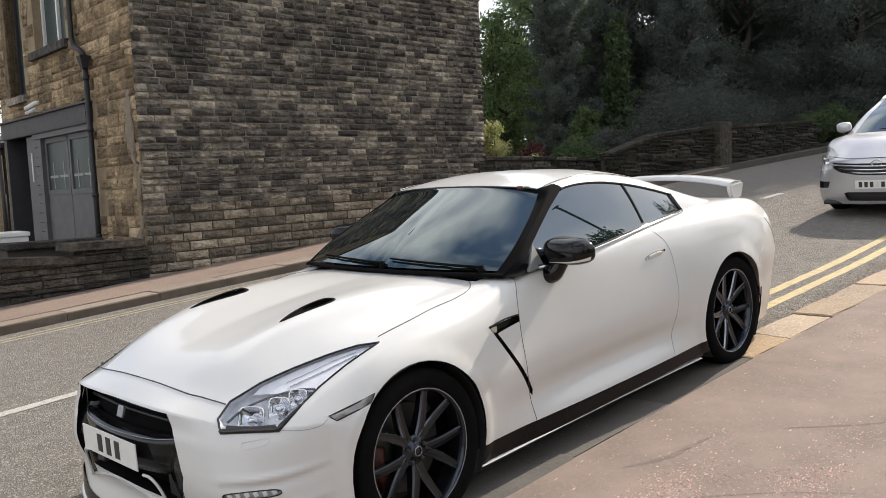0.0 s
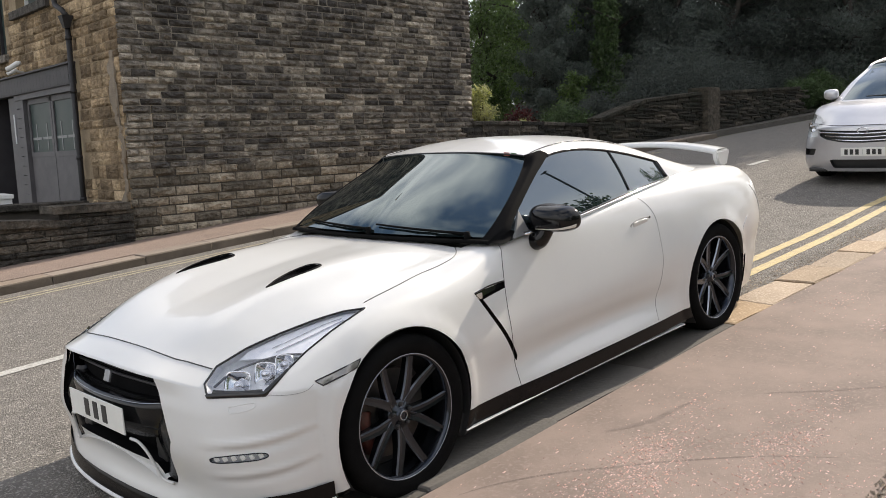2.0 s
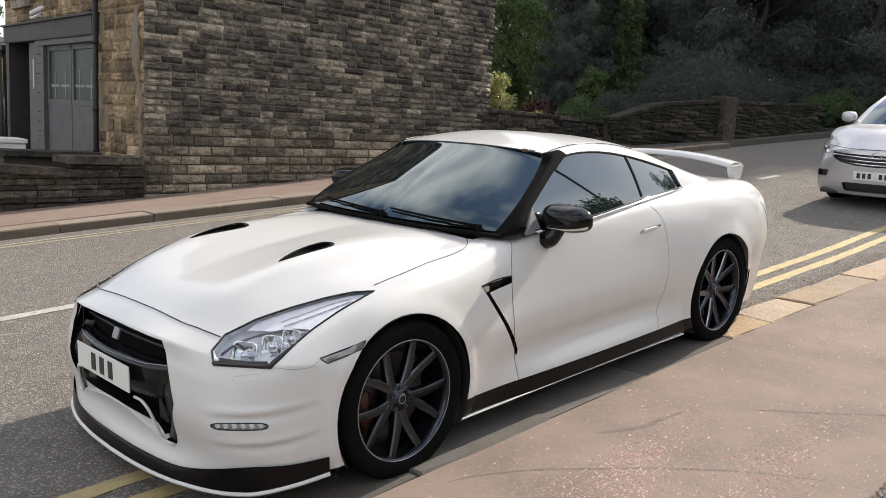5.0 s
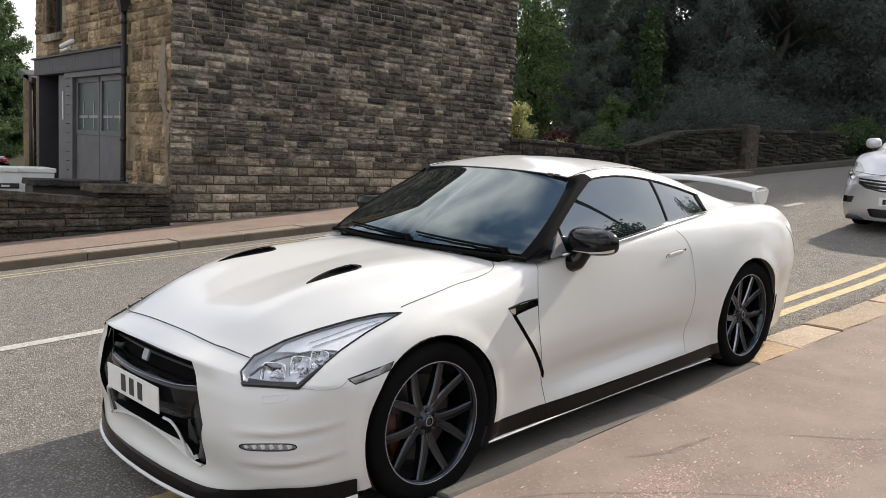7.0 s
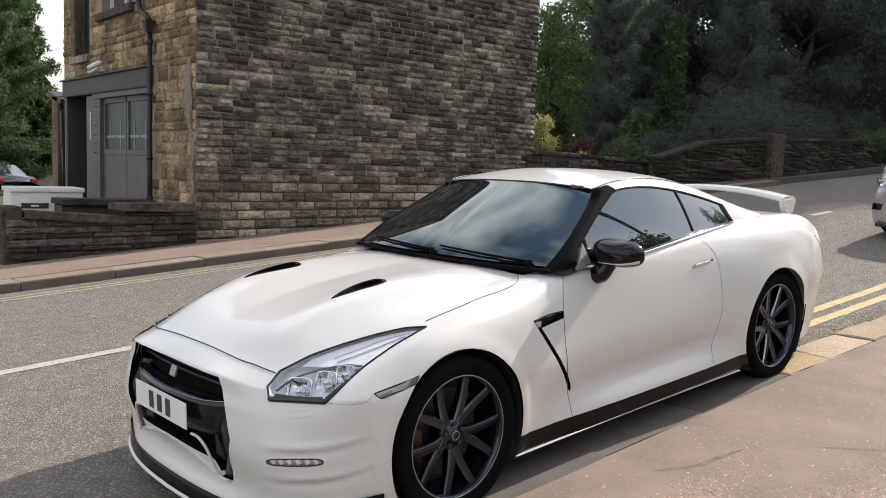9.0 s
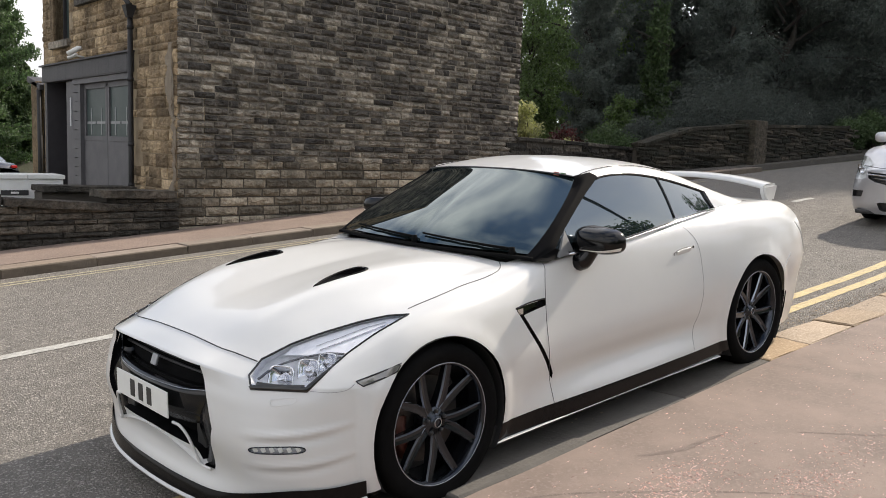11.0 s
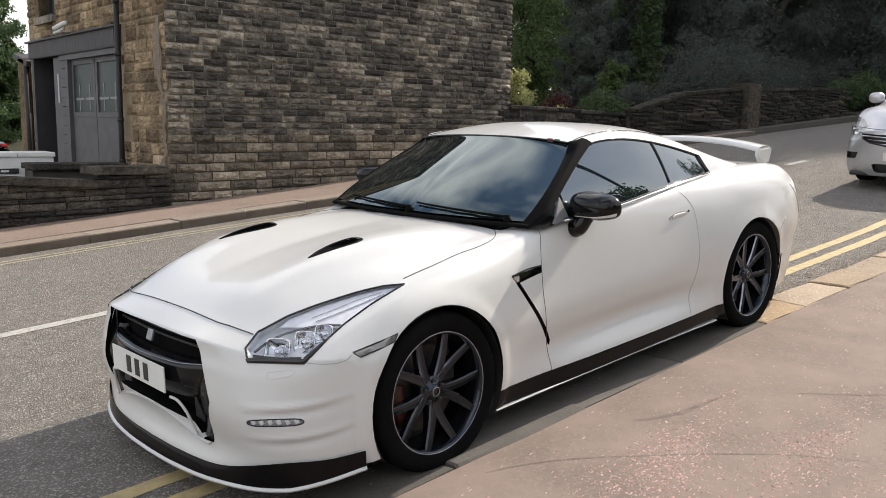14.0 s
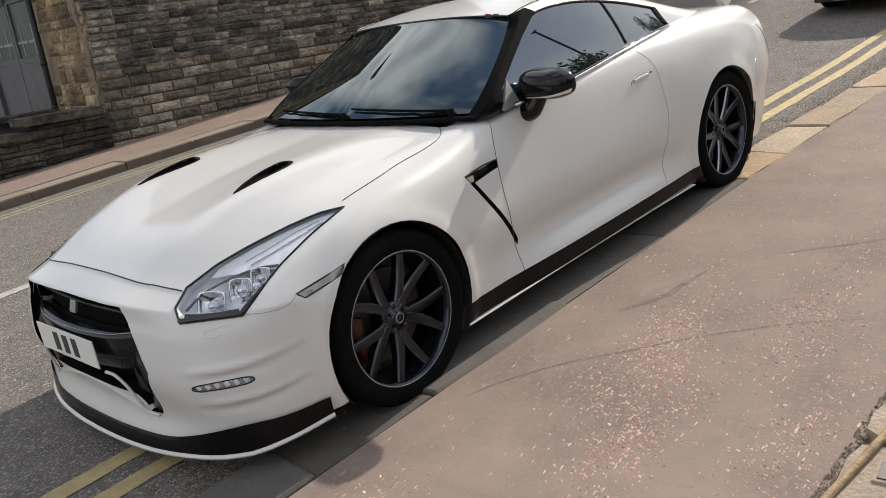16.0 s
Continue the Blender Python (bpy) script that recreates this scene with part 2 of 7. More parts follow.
def stone(name, tones, soot, jitter_from, spread=.70, blotch=.565, bump=1.0):
    """Weathered sandstone: three tones picked piece by piece, soot in large blotches, grain and relief."""
    m = material(name, tones[0], 0.93, bump=bump, bump_scale=24, coords="Position", spec=0.2)
    nodes, links = m.node_tree.nodes, m.node_tree.links
    nodes["Bump"].inputs["Distance"].default_value = 0.05
    b = nodes["Principled BSDF"]
    geo = nodes.new("ShaderNodeNewGeometry")
    pick = nodes.new("ShaderNodeObjectInfo").outputs["Random"] if jitter_from == "object" else geo.outputs["Random Per Island"]
    ramp = nodes.new("ShaderNodeValToRGB")
    els = ramp.color_ramp.elements
    els[0].color, els[1].color = (*tones[0], 1), (*tones[2], 1)
    mid = els.new(0.55)
    mid.color = (*tones[1], 1)
    links.new(pick, ramp.inputs["Fac"])
    big = nodes.new("ShaderNodeTexNoise")
    big.inputs["Scale"].default_value, big.inputs["Detail"].default_value, big.inputs["Roughness"].default_value = 1.3, 7, 0.7
    links.new(geo.outputs["Position"], big.inputs["Vector"])
    r2 = nodes.new("ShaderNodeValToRGB")
    r2.color_ramp.elements[0].position, r2.color_ramp.elements[1].position = blotch - .16, blotch + .10
    links.new(big.outputs["Fac"], r2.inputs["Fac"])
    mx = nodes.new("ShaderNodeMix")
    mx.data_type = "RGBA"
    links.new(r2.outputs["Color"], mx.inputs["Factor"])
    links.new(ramp.outputs["Color"], mx.inputs[6])
    mx.inputs[7].default_value = (*soot, 1)
    grain = nodes.new("ShaderNodeTexNoise")
    grain.inputs["Scale"].default_value, grain.inputs["Detail"].default_value, grain.inputs["Roughness"].default_value = 9.0, 8, 0.72
    links.new(geo.outputs["Position"], grain.inputs["Vector"])
    mr = nodes.new("ShaderNodeMapRange")
    mr.inputs["From Min"].default_value, mr.inputs["From Max"].default_value = 0.3, 0.7
    mr.inputs["To Min"].default_value, mr.inputs["To Max"].default_value = 1 - spread, 1 + spread
    links.new(grain.outputs["Fac"], mr.inputs["Value"])
    hs = nodes.new("ShaderNodeHueSaturation")
    links.new(mx.outputs[2], hs.inputs["Color"])
    links.new(mr.outputs["Result"], hs.inputs["Value"])
    links.new(hs.outputs["Color"], b.inputs["Base Color"])
    return m


SOOTY = [(0.062, 0.057, 0.052), (0.235, 0.208, 0.172), (0.45, 0.395, 0.315)]
MOSSY = [(0.028, 0.026, 0.023), (0.075, 0.065, 0.054), (0.155, 0.133, 0.106)]
GOLD = [(0.15, 0.108, 0.068), (0.37, 0.27, 0.165), (0.52, 0.395, 0.25)]
STONE_DARK = stone("sooty_sandstone", SOOTY, (0.058, 0.054, 0.051), "object")
STONE_DARK_J = stone("sooty_sandstone_joined", SOOTY, (0.058, 0.054, 0.051), "island")
BASE_TONES = [(0.10, 0.088, 0.069), (0.28, 0.240, 0.182), (0.47, 0.405, 0.308)]
STONE_BASE = stone("weathered_sandstone", BASE_TONES, (0.085, 0.075, 0.062), "object", .5, .60)
STONE_BASE_J = stone("weathered_sandstone_joined", BASE_TONES, (0.085, 0.075, 0.062), "island", .5, .60)
STONE_LOW = stone("damp_dark_sandstone", MOSSY, (0.04, 0.038, 0.033), "object")
STONE_LOW_J = stone("damp_dark_sandstone_joined", MOSSY, (0.04, 0.038, 0.033), "island")
# darker copy of the rubble tones, with the shade under the trees in it
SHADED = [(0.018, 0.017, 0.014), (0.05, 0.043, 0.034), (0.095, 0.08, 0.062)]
STONE_SHADE = stone("shaded_black_stone", SHADED, (0.02, 0.022, 0.016), "object")
STONE_SHADE_J = stone("shaded_black_stone_joined", SHADED, (0.02, 0.022, 0.016), "island")
MORTAR_DARK = material("dark_mortar", (0.09, 0.078, 0.064), 0.95, second=(0.05, 0.044, 0.037), scale=3, bump=0.4, bump_scale=90)
STONE_GOLD = stone("golden_sandstone", GOLD, (0.12, 0.09, 0.058), "object", .45, .58)
STONE_GOLD_J = stone("golden_sandstone_joined", GOLD, (0.12, 0.09, 0.058), "island", .45, .58)
MORTAR = material("mortar", (0.42, 0.37, 0.30), 0.95, second=(0.12, 0.105, 0.085), scale=3, bump=0.4, bump_scale=90)
MORTAR_GOLD = material("mortar_gold", (0.36, 0.28, 0.18), 0.95, second=(0.2, 0.15, 0.095), scale=3, bump=0.4, bump_scale=90)
GREY_PAINT = material("grey_door_paint", (0.066, 0.064, 0.068), 0.6, second=(0.105, 0.100, 0.104), scale=3, bump=0.15, bump_scale=40)
GREY_DARK = material("dark_grey_paint", (0.024, 0.022, 0.025), 0.6, second=(0.042, 0.038, 0.041), scale=3, bump=0.15, bump_scale=40)
LEAF = material("leaf_green", (0.10, 0.155, 0.055), 0.5, second=(0.15, 0.215, 0.085), scale=0.9, island=0.45, coords="Object")
# lifted pale and bluish to stand for the haze over these trees
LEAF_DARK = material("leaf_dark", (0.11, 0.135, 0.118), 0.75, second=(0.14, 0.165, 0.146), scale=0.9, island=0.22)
# undergrowth copy of the dark leaf, its shade put into the tone
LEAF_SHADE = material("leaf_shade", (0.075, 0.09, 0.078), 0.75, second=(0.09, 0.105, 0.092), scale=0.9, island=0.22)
LEAF_HEDGE = material("leaf_hedge", (0.06, 0.10, 0.04), 0.5, second=(0.09, 0.135, 0.055), scale=3, island=0.4)
LEAF_LIME = material("leaf_lime", (0.25, 0.28, 0.065), 0.5, second=(0.50, 0.50, 0.26), scale=1.5, island=0.35)
LEAF_SPRUCE = material("leaf_spruce", (0.050, 0.090, 0.040), 0.5, second=(0.095, 0.150, 0.060), scale=0.9, island=0.4)
LEAF_RED = material("leaf_red", (0.09, 0.018, 0.02), 0.5, second=(0.06, 0.02, 0.018), scale=1.5, island=0.35)
BARK = material("bark", (0.03, 0.026, 0.021), 0.9, second=(0.05, 0.043, 0.035), scale=6, bump=0.9, bump_scale=20)
EARTH = material("grass_earth", (0.05, 0.065, 0.025), 0.95, second=(0.08, 0.07, 0.04), scale=0.5, bump=0.6, bump_scale=30)
PLAIN_WHITE = material("white_plastic", (0.72, 0.72, 0.70), 0.5, second=(0.62, 0.62, 0.59), scale=5)

# ---- small tools ----
def part(name, bm, mat, parent=None, label="", smooth=False, category="", kind="", group="", matrix=None):
    """Links a bmesh as one mesh object, under a thing or a part where one is given."""
    me = bpy.data.meshes.new(name)
    bm.to_mesh(me)
    bm.free()
    if smooth:
        me.shade_smooth()
    for one in (mat if isinstance(mat, (list, tuple)) else [mat]):
        me.materials.append(one)
    ob = new(name, me)
    if matrix is not None:
        ob.matrix_basis = matrix
    if parent is not None:
        ob.parent = parent
    return tagged(ob, label, category, group, kind)


def mesh_part(name, verts, faces, mat, parent=None, label="", smooth=False, category="", kind="", group="", matrix=None):
    me = bpy.data.meshes.new(name)
    me.from_pydata([tuple(v) for v in verts], [], faces)
    me.update()
    if smooth:
        me.shade_smooth()
    for one in (mat if isinstance(mat, (list, tuple)) else [mat]):
        me.materials.append(one)
    ob = new(name, me)
    if matrix is not None:
        ob.matrix_basis = matrix
    if parent is not None:
        ob.parent = parent
    return tagged(ob, label, category, group, kind)


def empty(name, matrix, label, category, group="", kind=""):
    ob = new(name)
    ob.matrix_basis = matrix
    ob.empty_display_size = 0.2
    return tagged(ob, label, category, group, kind)


def box_bm(size, at=(0, 0, 0), bevel=0.0, turn=None, bm=None):
    """A bevelled box, added to bm."""
    own = bm if bm is not None else bmesh.new()
    made = bmesh.ops.create_cube(own, size=1.0)["verts"]
    bmesh.ops.scale(own, vec=size, verts=made)
    if bevel:
        edges = list({e for v in made for e in v.link_edges})
        made = list({v for f in bmesh.ops.bevel(own, geom=edges, offset=bevel, segments=2, affect="EDGES", profile=0.6)["faces"] for v in f.verts} | {v for v in made if v.is_valid})
    if turn is not None:
        bmesh.ops.transform(own, matrix=turn, verts=made)
    bmesh.ops.translate(own, vec=at, verts=made)
    return own


def lathe_bm(profile, steps=48, axis="Y", close=False):
    """A turned body: profile of (radius, along) pairs round the axis."""
    bm = bmesh.new()
    rings = []
    for i in range(steps):
        a = 2 * math.pi * i / steps
        ring = []
        for r, d in profile:
            c, s = r * math.cos(a), r * math.sin(a)
            ring.append(bm.verts.new((c, d, s) if axis == "Y" else (c, s, d)))
        rings.append(ring)
    n = len(profile)
    for i in range(steps):
        a, b = rings[i], rings[(i + 1) % steps]
        for j in range(n if close else n - 1):
            k = (j + 1) % n
            bm.faces.new((a[j], b[j], b[k], a[k]))
    bmesh.ops.recalc_face_normals(bm, faces=bm.faces)
    return bm


def tube_bm(points, radius, sides=8, bm=None, closed=False, flat=1.0):
    """A tube along points."""
    own = bm if bm is not None else bmesh.new()
    pts = [Vector(p) for p in points]
    rings = []
    n = len(pts)
    for i, p in enumerate(pts):
        a = pts[(i - 1) % n] if closed or i else pts[0]
        b = pts[(i + 1) % n] if closed or i < n - 1 else pts[-1]
        d = (b - a).normalized()
        u = d.cross(Vector((0, 0, 1)))
        if u.length < 1e-3:
            u = d.cross(Vector((0, 1, 0)))
        u.normalize()
        w = u.cross(d)
        r = radius(i / max(1, n - 1)) if callable(radius) else radius
        rings.append([own.verts.new(p + r * (math.cos(2 * math.pi * k / sides) * u + flat * math.sin(2 * math.pi * k / sides) * w)) for k in range(sides)])
    for i in range(n if closed else n - 1):
        a, b = rings[i], rings[(i + 1) % n]
        for k in range(sides):
            own.faces.new((a[k], a[(k + 1) % sides], b[(k + 1) % sides], b[k]))
    if not closed:
        own.faces.new(rings[0][::-1])
        own.faces.new(rings[-1])
    return own


def spline(points, n):
    """n points on a smooth curve through points (uniform Catmull-Rom)."""
    P = np.array(points, float)
    P = np.vstack([2 * P[0] - P[1], P, 2 * P[-1] - P[-2]])
    m = len(P) - 3
    out = []
    for u in np.linspace(0, m, n):
        i = min(int(u), m - 1)
        t = u - i
        a, b, c, d = P[i:i + 4]
        out.append(0.5 * (2 * b + (c - a) * t + (2 * a - 5 * b + 4 * c - d) * t * t + (3 * b - a - 3 * c + d) * t ** 3))
    return np.array(out)


def surface(net, ns, nk):
    """A smooth grid through a control net."""
    net = np.array(net, float)
    rows = np.array([spline(r, nk) for r in net])
    return np.array([spline(rows[:, j], ns) for j in range(nk)]).transpose(1, 0, 2)


def grid_faces(ns, nk, base=0, keep=None):
    return [(base + i * nk + j, base + (i + 1) * nk + j, base + (i + 1) * nk + j + 1, base + i * nk + j + 1)
            for i in range(ns - 1) for j in range(nk - 1) if keep is None or keep(i, j)]


def rise(x):
    """How much the road climbs above its plane, uphill of the parked car."""
    if x > -2.5:
        return 0.0
    if x > -8.5:
        return 0.0045 * (x + 2.5) ** 2
    return 0.162 + 0.081 * (1 - math.exp((8.5 + x) / 1.5))


def fall(x, y):
    """How far the ground drops beyond the yard."""
    return min(1.6, 0.045 * max(0.0, -14.0 - y)) * min(1.0, max(0.0, (x + 12) / 4))


def on_road(x, y, z=0.0):
    """World place of a point given along the road (x), across it (y) and above its surface (z)."""
    return HILL @ Vector((x, y, z + rise(x)))


def strip(name, path, wide, z, mat, parent=None, label="", kind="structure", steps=60, thick=0.0, category=""):
    """A band along a path of (x, y) on the road surface, from offset wide[0] to wide[1] to its left."""
    P = spline([(a, b, 0) for a, b in path], steps)[:, :2]
    T = np.gradient(P, axis=0)
    T /= np.linalg.norm(T, axis=1)[:, None]
    N = np.c_[-T[:, 1], T[:, 0]]
    verts, faces = [], []
    for i in range(steps):
        for o in wide:
            q = P[i] + o * N[i]
            verts.append(on_road(q[0], q[1], z))
    for i in range(steps - 1):
        faces.append((2 * i, 2 * i + 2, 2 * i + 3, 2 * i + 1))
    if thick:
        n = len(verts)
        verts += [v - Vector((0, 0, thick)) for v in verts]
        for i in range(steps - 1):
            a, b, c, d = 2 * i, 2 * i + 2, 2 * i + 3, 2 * i + 1
            faces.append((a, a + n, b + n, b))
            faces.append((d, c, c + n, d + n))
    return mesh_part(name, verts, faces, mat, parent, label, kind=kind, category=category)

# ---- ground ----
def ground_sheet():
    xs = sorted(set([-400, -250, -160, -110, -80, -60] + list(np.arange(-50, 40.1, 1.0)) + [50, 70, 110, 170, 260, 400]))
    ys = sorted(set([-400, -250, -160, -100, -70, -50, -40] + list(np.arange(-32, 30.1, 2.0)) + [40, 60, 100, 170, 260, 400]))
    verts, faces = [], []
    for x in xs:
        for y in ys:
            cx = max(-60.0, min(60.0, x))
            p = HILL @ Vector((cx, y, rise(cx)))
            verts.append((x, y, p.z - 0.012 - fall(x, y)))
    n = len(ys)
    for i in range(len(xs) - 1):
        for j in range(n - 1):
            faces.append((i * n + j, (i + 1) * n + j, (i + 1) * n + j + 1, i * n + j + 1))
    return mesh_part("ground", verts, faces, EARTH, None, "grassy earth sloping up beside the road", kind="structure", category="ground")


ground_sheet()
ROAD_MID = [(30, -2.68), (10, -2.68), (0, -2.68), (-4, -2.6), (-8, -2.15), (-12, -1.85), (-17, -1.6), (-24, -.6), (-34, 3.5)]
strip("road", ROAD_MID, (-3.45, 3.42), 0.0, ASPHALT, None, "worn grey asphalt road climbing a hill", steps=140, category="road")
NEAR_KERB = [(30, .68), (8, .68), (0, .70), (-2.3, .74), (-5, .90), (-9, 1.35), (-13, 1.7), (-20, 2.2), (-30, 5)]
strip("pavement", NEAR_KERB, (-1.765, -.31), 0.030, PAVING, None, "pinkish worn asphalt pavement with scattered chippings", steps=120, thick=0.06, category="pavement")
GRAVEL = material("gravel_earth", (0.15, 0.124, 0.098), 0.95, second=(0.235, 0.195, 0.156), scale=9, amount=0.9, bump=1.0, bump_scale=90, fine=(0.40, 0.35, 0.29), fine_scale=110)
strip("gravel_verge", NEAR_KERB, (-9.0, -1.745), 0.020, GRAVEL, None, "gravelly earth beside the pavement", steps=120, category="ground")
FAR_KERB = [(30, -6.10), (10, -6.10), (0, -6.12), (-4, -6.05), (-8, -5.62), (-11, -5.45), (-13.5, -5.2), (-16, -5.0), (-20, -4.7), (-26, -3.6), (-34, 0)]
# uphill stretch of the far pavement, its tree shade put into the colour
HILL_PAVING_SHADE = material("shaded_hill_asphalt", (0.062, 0.056, 0.050), 0.92, second=(0.10, 0.090, 0.080), scale=3, amount=0.7, bump=0.4, bump_scale=120, fine=(0.14, 0.126, 0.11), fine_scale=80, spec=0.3)
strip("pavement_far", FAR_KERB[:5] + [(-9.4, -5.535)], (.24, 1.5), 0.105, PAVING_FAR, None, "worn asphalt pavement beside the stone building", steps=90, thick=0.14, category="pavement")
strip("pavement_hill", [(-9.38, -5.535)] + FAR_KERB[5:], (.24, 1.5), 0.103, HILL_PAVING_SHADE, None, "asphalt pavement below the roadside wall, darkened for tree shade", steps=90, thick=0.14, category="pavement")
strip("yard", [(16, -9.2), (4, -9.2), (-1.6, -9.2)], (-1.9, 4.9), 0.02, ASPHALT, None, "dark asphalt yard in front of the garage", steps=40, category="yard")


def line_band(name, path, wide, mat, label, x0, x1, n=70, gaps=(), z=0.004):
    """A painted line with frayed edges along an offset of a path."""
    P = spline([(a, b, 0) for a, b in path], 400)[:, :2]
    T = np.gradient(P, axis=0)
    T /= np.linalg.norm(T, axis=1)[:, None]
    N = np.c_[-T[:, 1], T[:, 0]]
    xs = np.linspace(x0, x1, n)
    verts, faces = [], []
    rnd = random.Random(len(name) + n)
    for x in xs:
        i = int(np.argmin(abs(P[:, 0] - x)))
        for o in wide:
            q = np.array((x, np.interp(x, P[::-1, 0], P[::-1, 1]))) + (o + rnd.uniform(-.004, .004)) * N[i]
            verts.append(on_road(q[0], q[1], z))
    for i in range(n - 1):
        if not any(a > xs[i] > b for a, b in gaps):
            faces.append((2 * i, 2 * i + 2, 2 * i + 3, 2 * i + 1))
    return mesh_part(name, verts, faces, mat, None, label, kind="structure", category="road marking")


NEAR_Y = [(30, .20), (8, .205), (2.5, .205), (0, .24), (-3, .335), (-4.8, .40), (-6.5, .455), (-9, .72), (-13, 1.05), (-20, 1.55), (-30, 4.3)]
line_band("yellow_line", NEAR_Y, (.060, .160), YELLOW, "worn yellow no-parking line by the kerb", 14, -16, 260)
line_band("yellow_line", NEAR_Y, (-.150, -.050), YELLOW, "worn yellow no-parking line by the kerb", 14, -16, 260)
FAR_Y = [(30, -5.70), (10, -5.70), (0, -5.72), (-4, -5.65), (-8, -5.22), (-12, -4.95)]
line_band("yellow_line", FAR_Y, (.035, .085), YELLOW_FAR, "thin worn yellow line by the far kerb", 14, -11, 200)
line_band("yellow_line", FAR_Y, (-.095, -.045), YELLOW_FAR, "thin worn yellow line by the far kerb", 14, -11, 200)
MID_L = [(30, -2.88), (8, -2.88), (0, -2.92), (-4, -2.9), (-9.2, -2.3), (-14, -1.9), (-18, -1.5)]
line_band("white_line", MID_L, (-.06, .06), WHITE_LINE, "worn white centre line", 14, -13, 300, gaps=((.95, -3.0), (-5.0, -8.95), (-9.5, -14.0)))


RISER_SHADE = material("shaded_kerb_riser", (0.085, 0.068, 0.054), 0.95, second=(0.15, 0.12, 0.09), scale=6, amount=0.7, bump=0.5, bump_scale=60)


def kerb_row(path, x0, x1, wide, top, drop, label, length=(.75, 1.0), seed=1, part_of="kerb", stone_mat=KERB):
    """Kerb stones end to end along a path; each stone is a piece of the kerb."""
    rnd = random.Random(seed)
    kerb = empty(part_of, Matrix(), label, "kerb", kind="structure")
    P = spline([(a, b, 0) for a, b in path], 400)[:, :2]
    x, lean = x0, 0.0
    while x > x1:
        l = rnd.uniform(*length)
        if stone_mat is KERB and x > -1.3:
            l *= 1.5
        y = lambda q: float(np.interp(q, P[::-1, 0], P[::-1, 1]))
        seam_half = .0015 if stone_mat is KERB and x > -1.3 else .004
        a, b = x - seam_half, x - l + seam_half
        hz = rnd.uniform(-.009, .007)
        rag = .012 if stone_mat is KERB else .006
        slant = lean
        lean = rnd.uniform(-.05, .05) if stone_mat is KERB else 0.0
        vs = []
        for q, skew in ((a, slant), (a - .012, slant), ((a + b) / 2, 0), (b + .012, lean), (b, lean)):
            inset = .006 if q in (a, b) else 0
            for o, h in ((0 + inset, -drop), (0 + inset, -.014), (.012, -inset), (wide * .5, rnd.uniform(-.004, .003) - inset), (wide - .012, -inset), (wide - inset, -.012), (wide - inset, -drop)):
                vs.append(on_road(q + skew * (o / wide - .5), y(q) + (o + rnd.uniform(-rag, rag)), abs(top) + hz + h))
        fs = grid_faces(5, 7) + [(0, 1, 2, 3, 4, 5, 6), tuple(range(34, 27, -1))]
        # stones beside and ahead of the car carry its shade in their colour
        one = mesh_part("kerb_stone", vs, fs, KERB_DIRTY_SHADE if stone_mat is KERB and x > -1.3 else stone_mat, kerb)
        if stone_mat is KERB_FAR:
            # the upright faces get a darker colour in place of shade
            one.data.materials.append(RISER_SHADE)
            for p in one.data.polygons:
                if abs(p.normal.y) > .5:
                    p.material_index = 1
        x -= l
    return kerb


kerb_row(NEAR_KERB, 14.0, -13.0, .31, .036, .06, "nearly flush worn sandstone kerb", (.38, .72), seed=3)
kerb_row([(a, b - .24) for a, b in FAR_KERB], 8.0, -13.0, .29, .105, .12, "raised sandstone kerb of the far pavement", (.85, 1.15), seed=5, stone_mat=KERB_FAR)


# chippings and litter on the pavement
def chippings():
    rnd = np.random.RandomState(4)
    verts, faces = [], []
    centres = np.vstack([rnd.uniform((-3.2, 1.3), (2.2, 2.5), (14, 2)), rnd.uniform((-.7, 1.45), (1.6, 2.4), (22, 2))])
    for k in range(9500):
        if k % 4 < 3:
            c = centres[rnd.randint(36)]
            x, y = c + rnd.normal(0, .10, 2) * (1.5, .8)
        else:
            x, y = rnd.uniform(-4.5, 3.0), rnd.uniform(1.05, 2.55)
        if not 1.04 < y < 2.55:
            continue
        r = min(.0080, abs(rnd.normal(.0016, .0028)) + .0014)
        a = rnd.uniform(0, 6.28)
        base = len(verts)
        n = 5
        for j in range(n):
            t = a + 6.283 * j / n
            q = r * rnd.uniform(.6, 1.2)
            verts.append(on_road(x + (1.9 if k % 2 else .9) * q * math.cos(t) + .4 * q * math.sin(t), y + (.6 if k % 2 else 1.3) * q * math.sin(t), .030))
        verts.append(on_road(x, y, .030 + r * .4))
        faces += [(base + j, base + (j + 1) % n, base + n) for j in range(n)]
    m = material("chippings", (0.50, 0.355, 0.310), 0.9, second=(0.36, 0.205, 0.172), scale=7, island=0.55)
    return mesh_part("chippings", verts, faces, m, None, "loose pinkish stone chippings on the pavement", kind="stuff", category="gravel")


chippings()


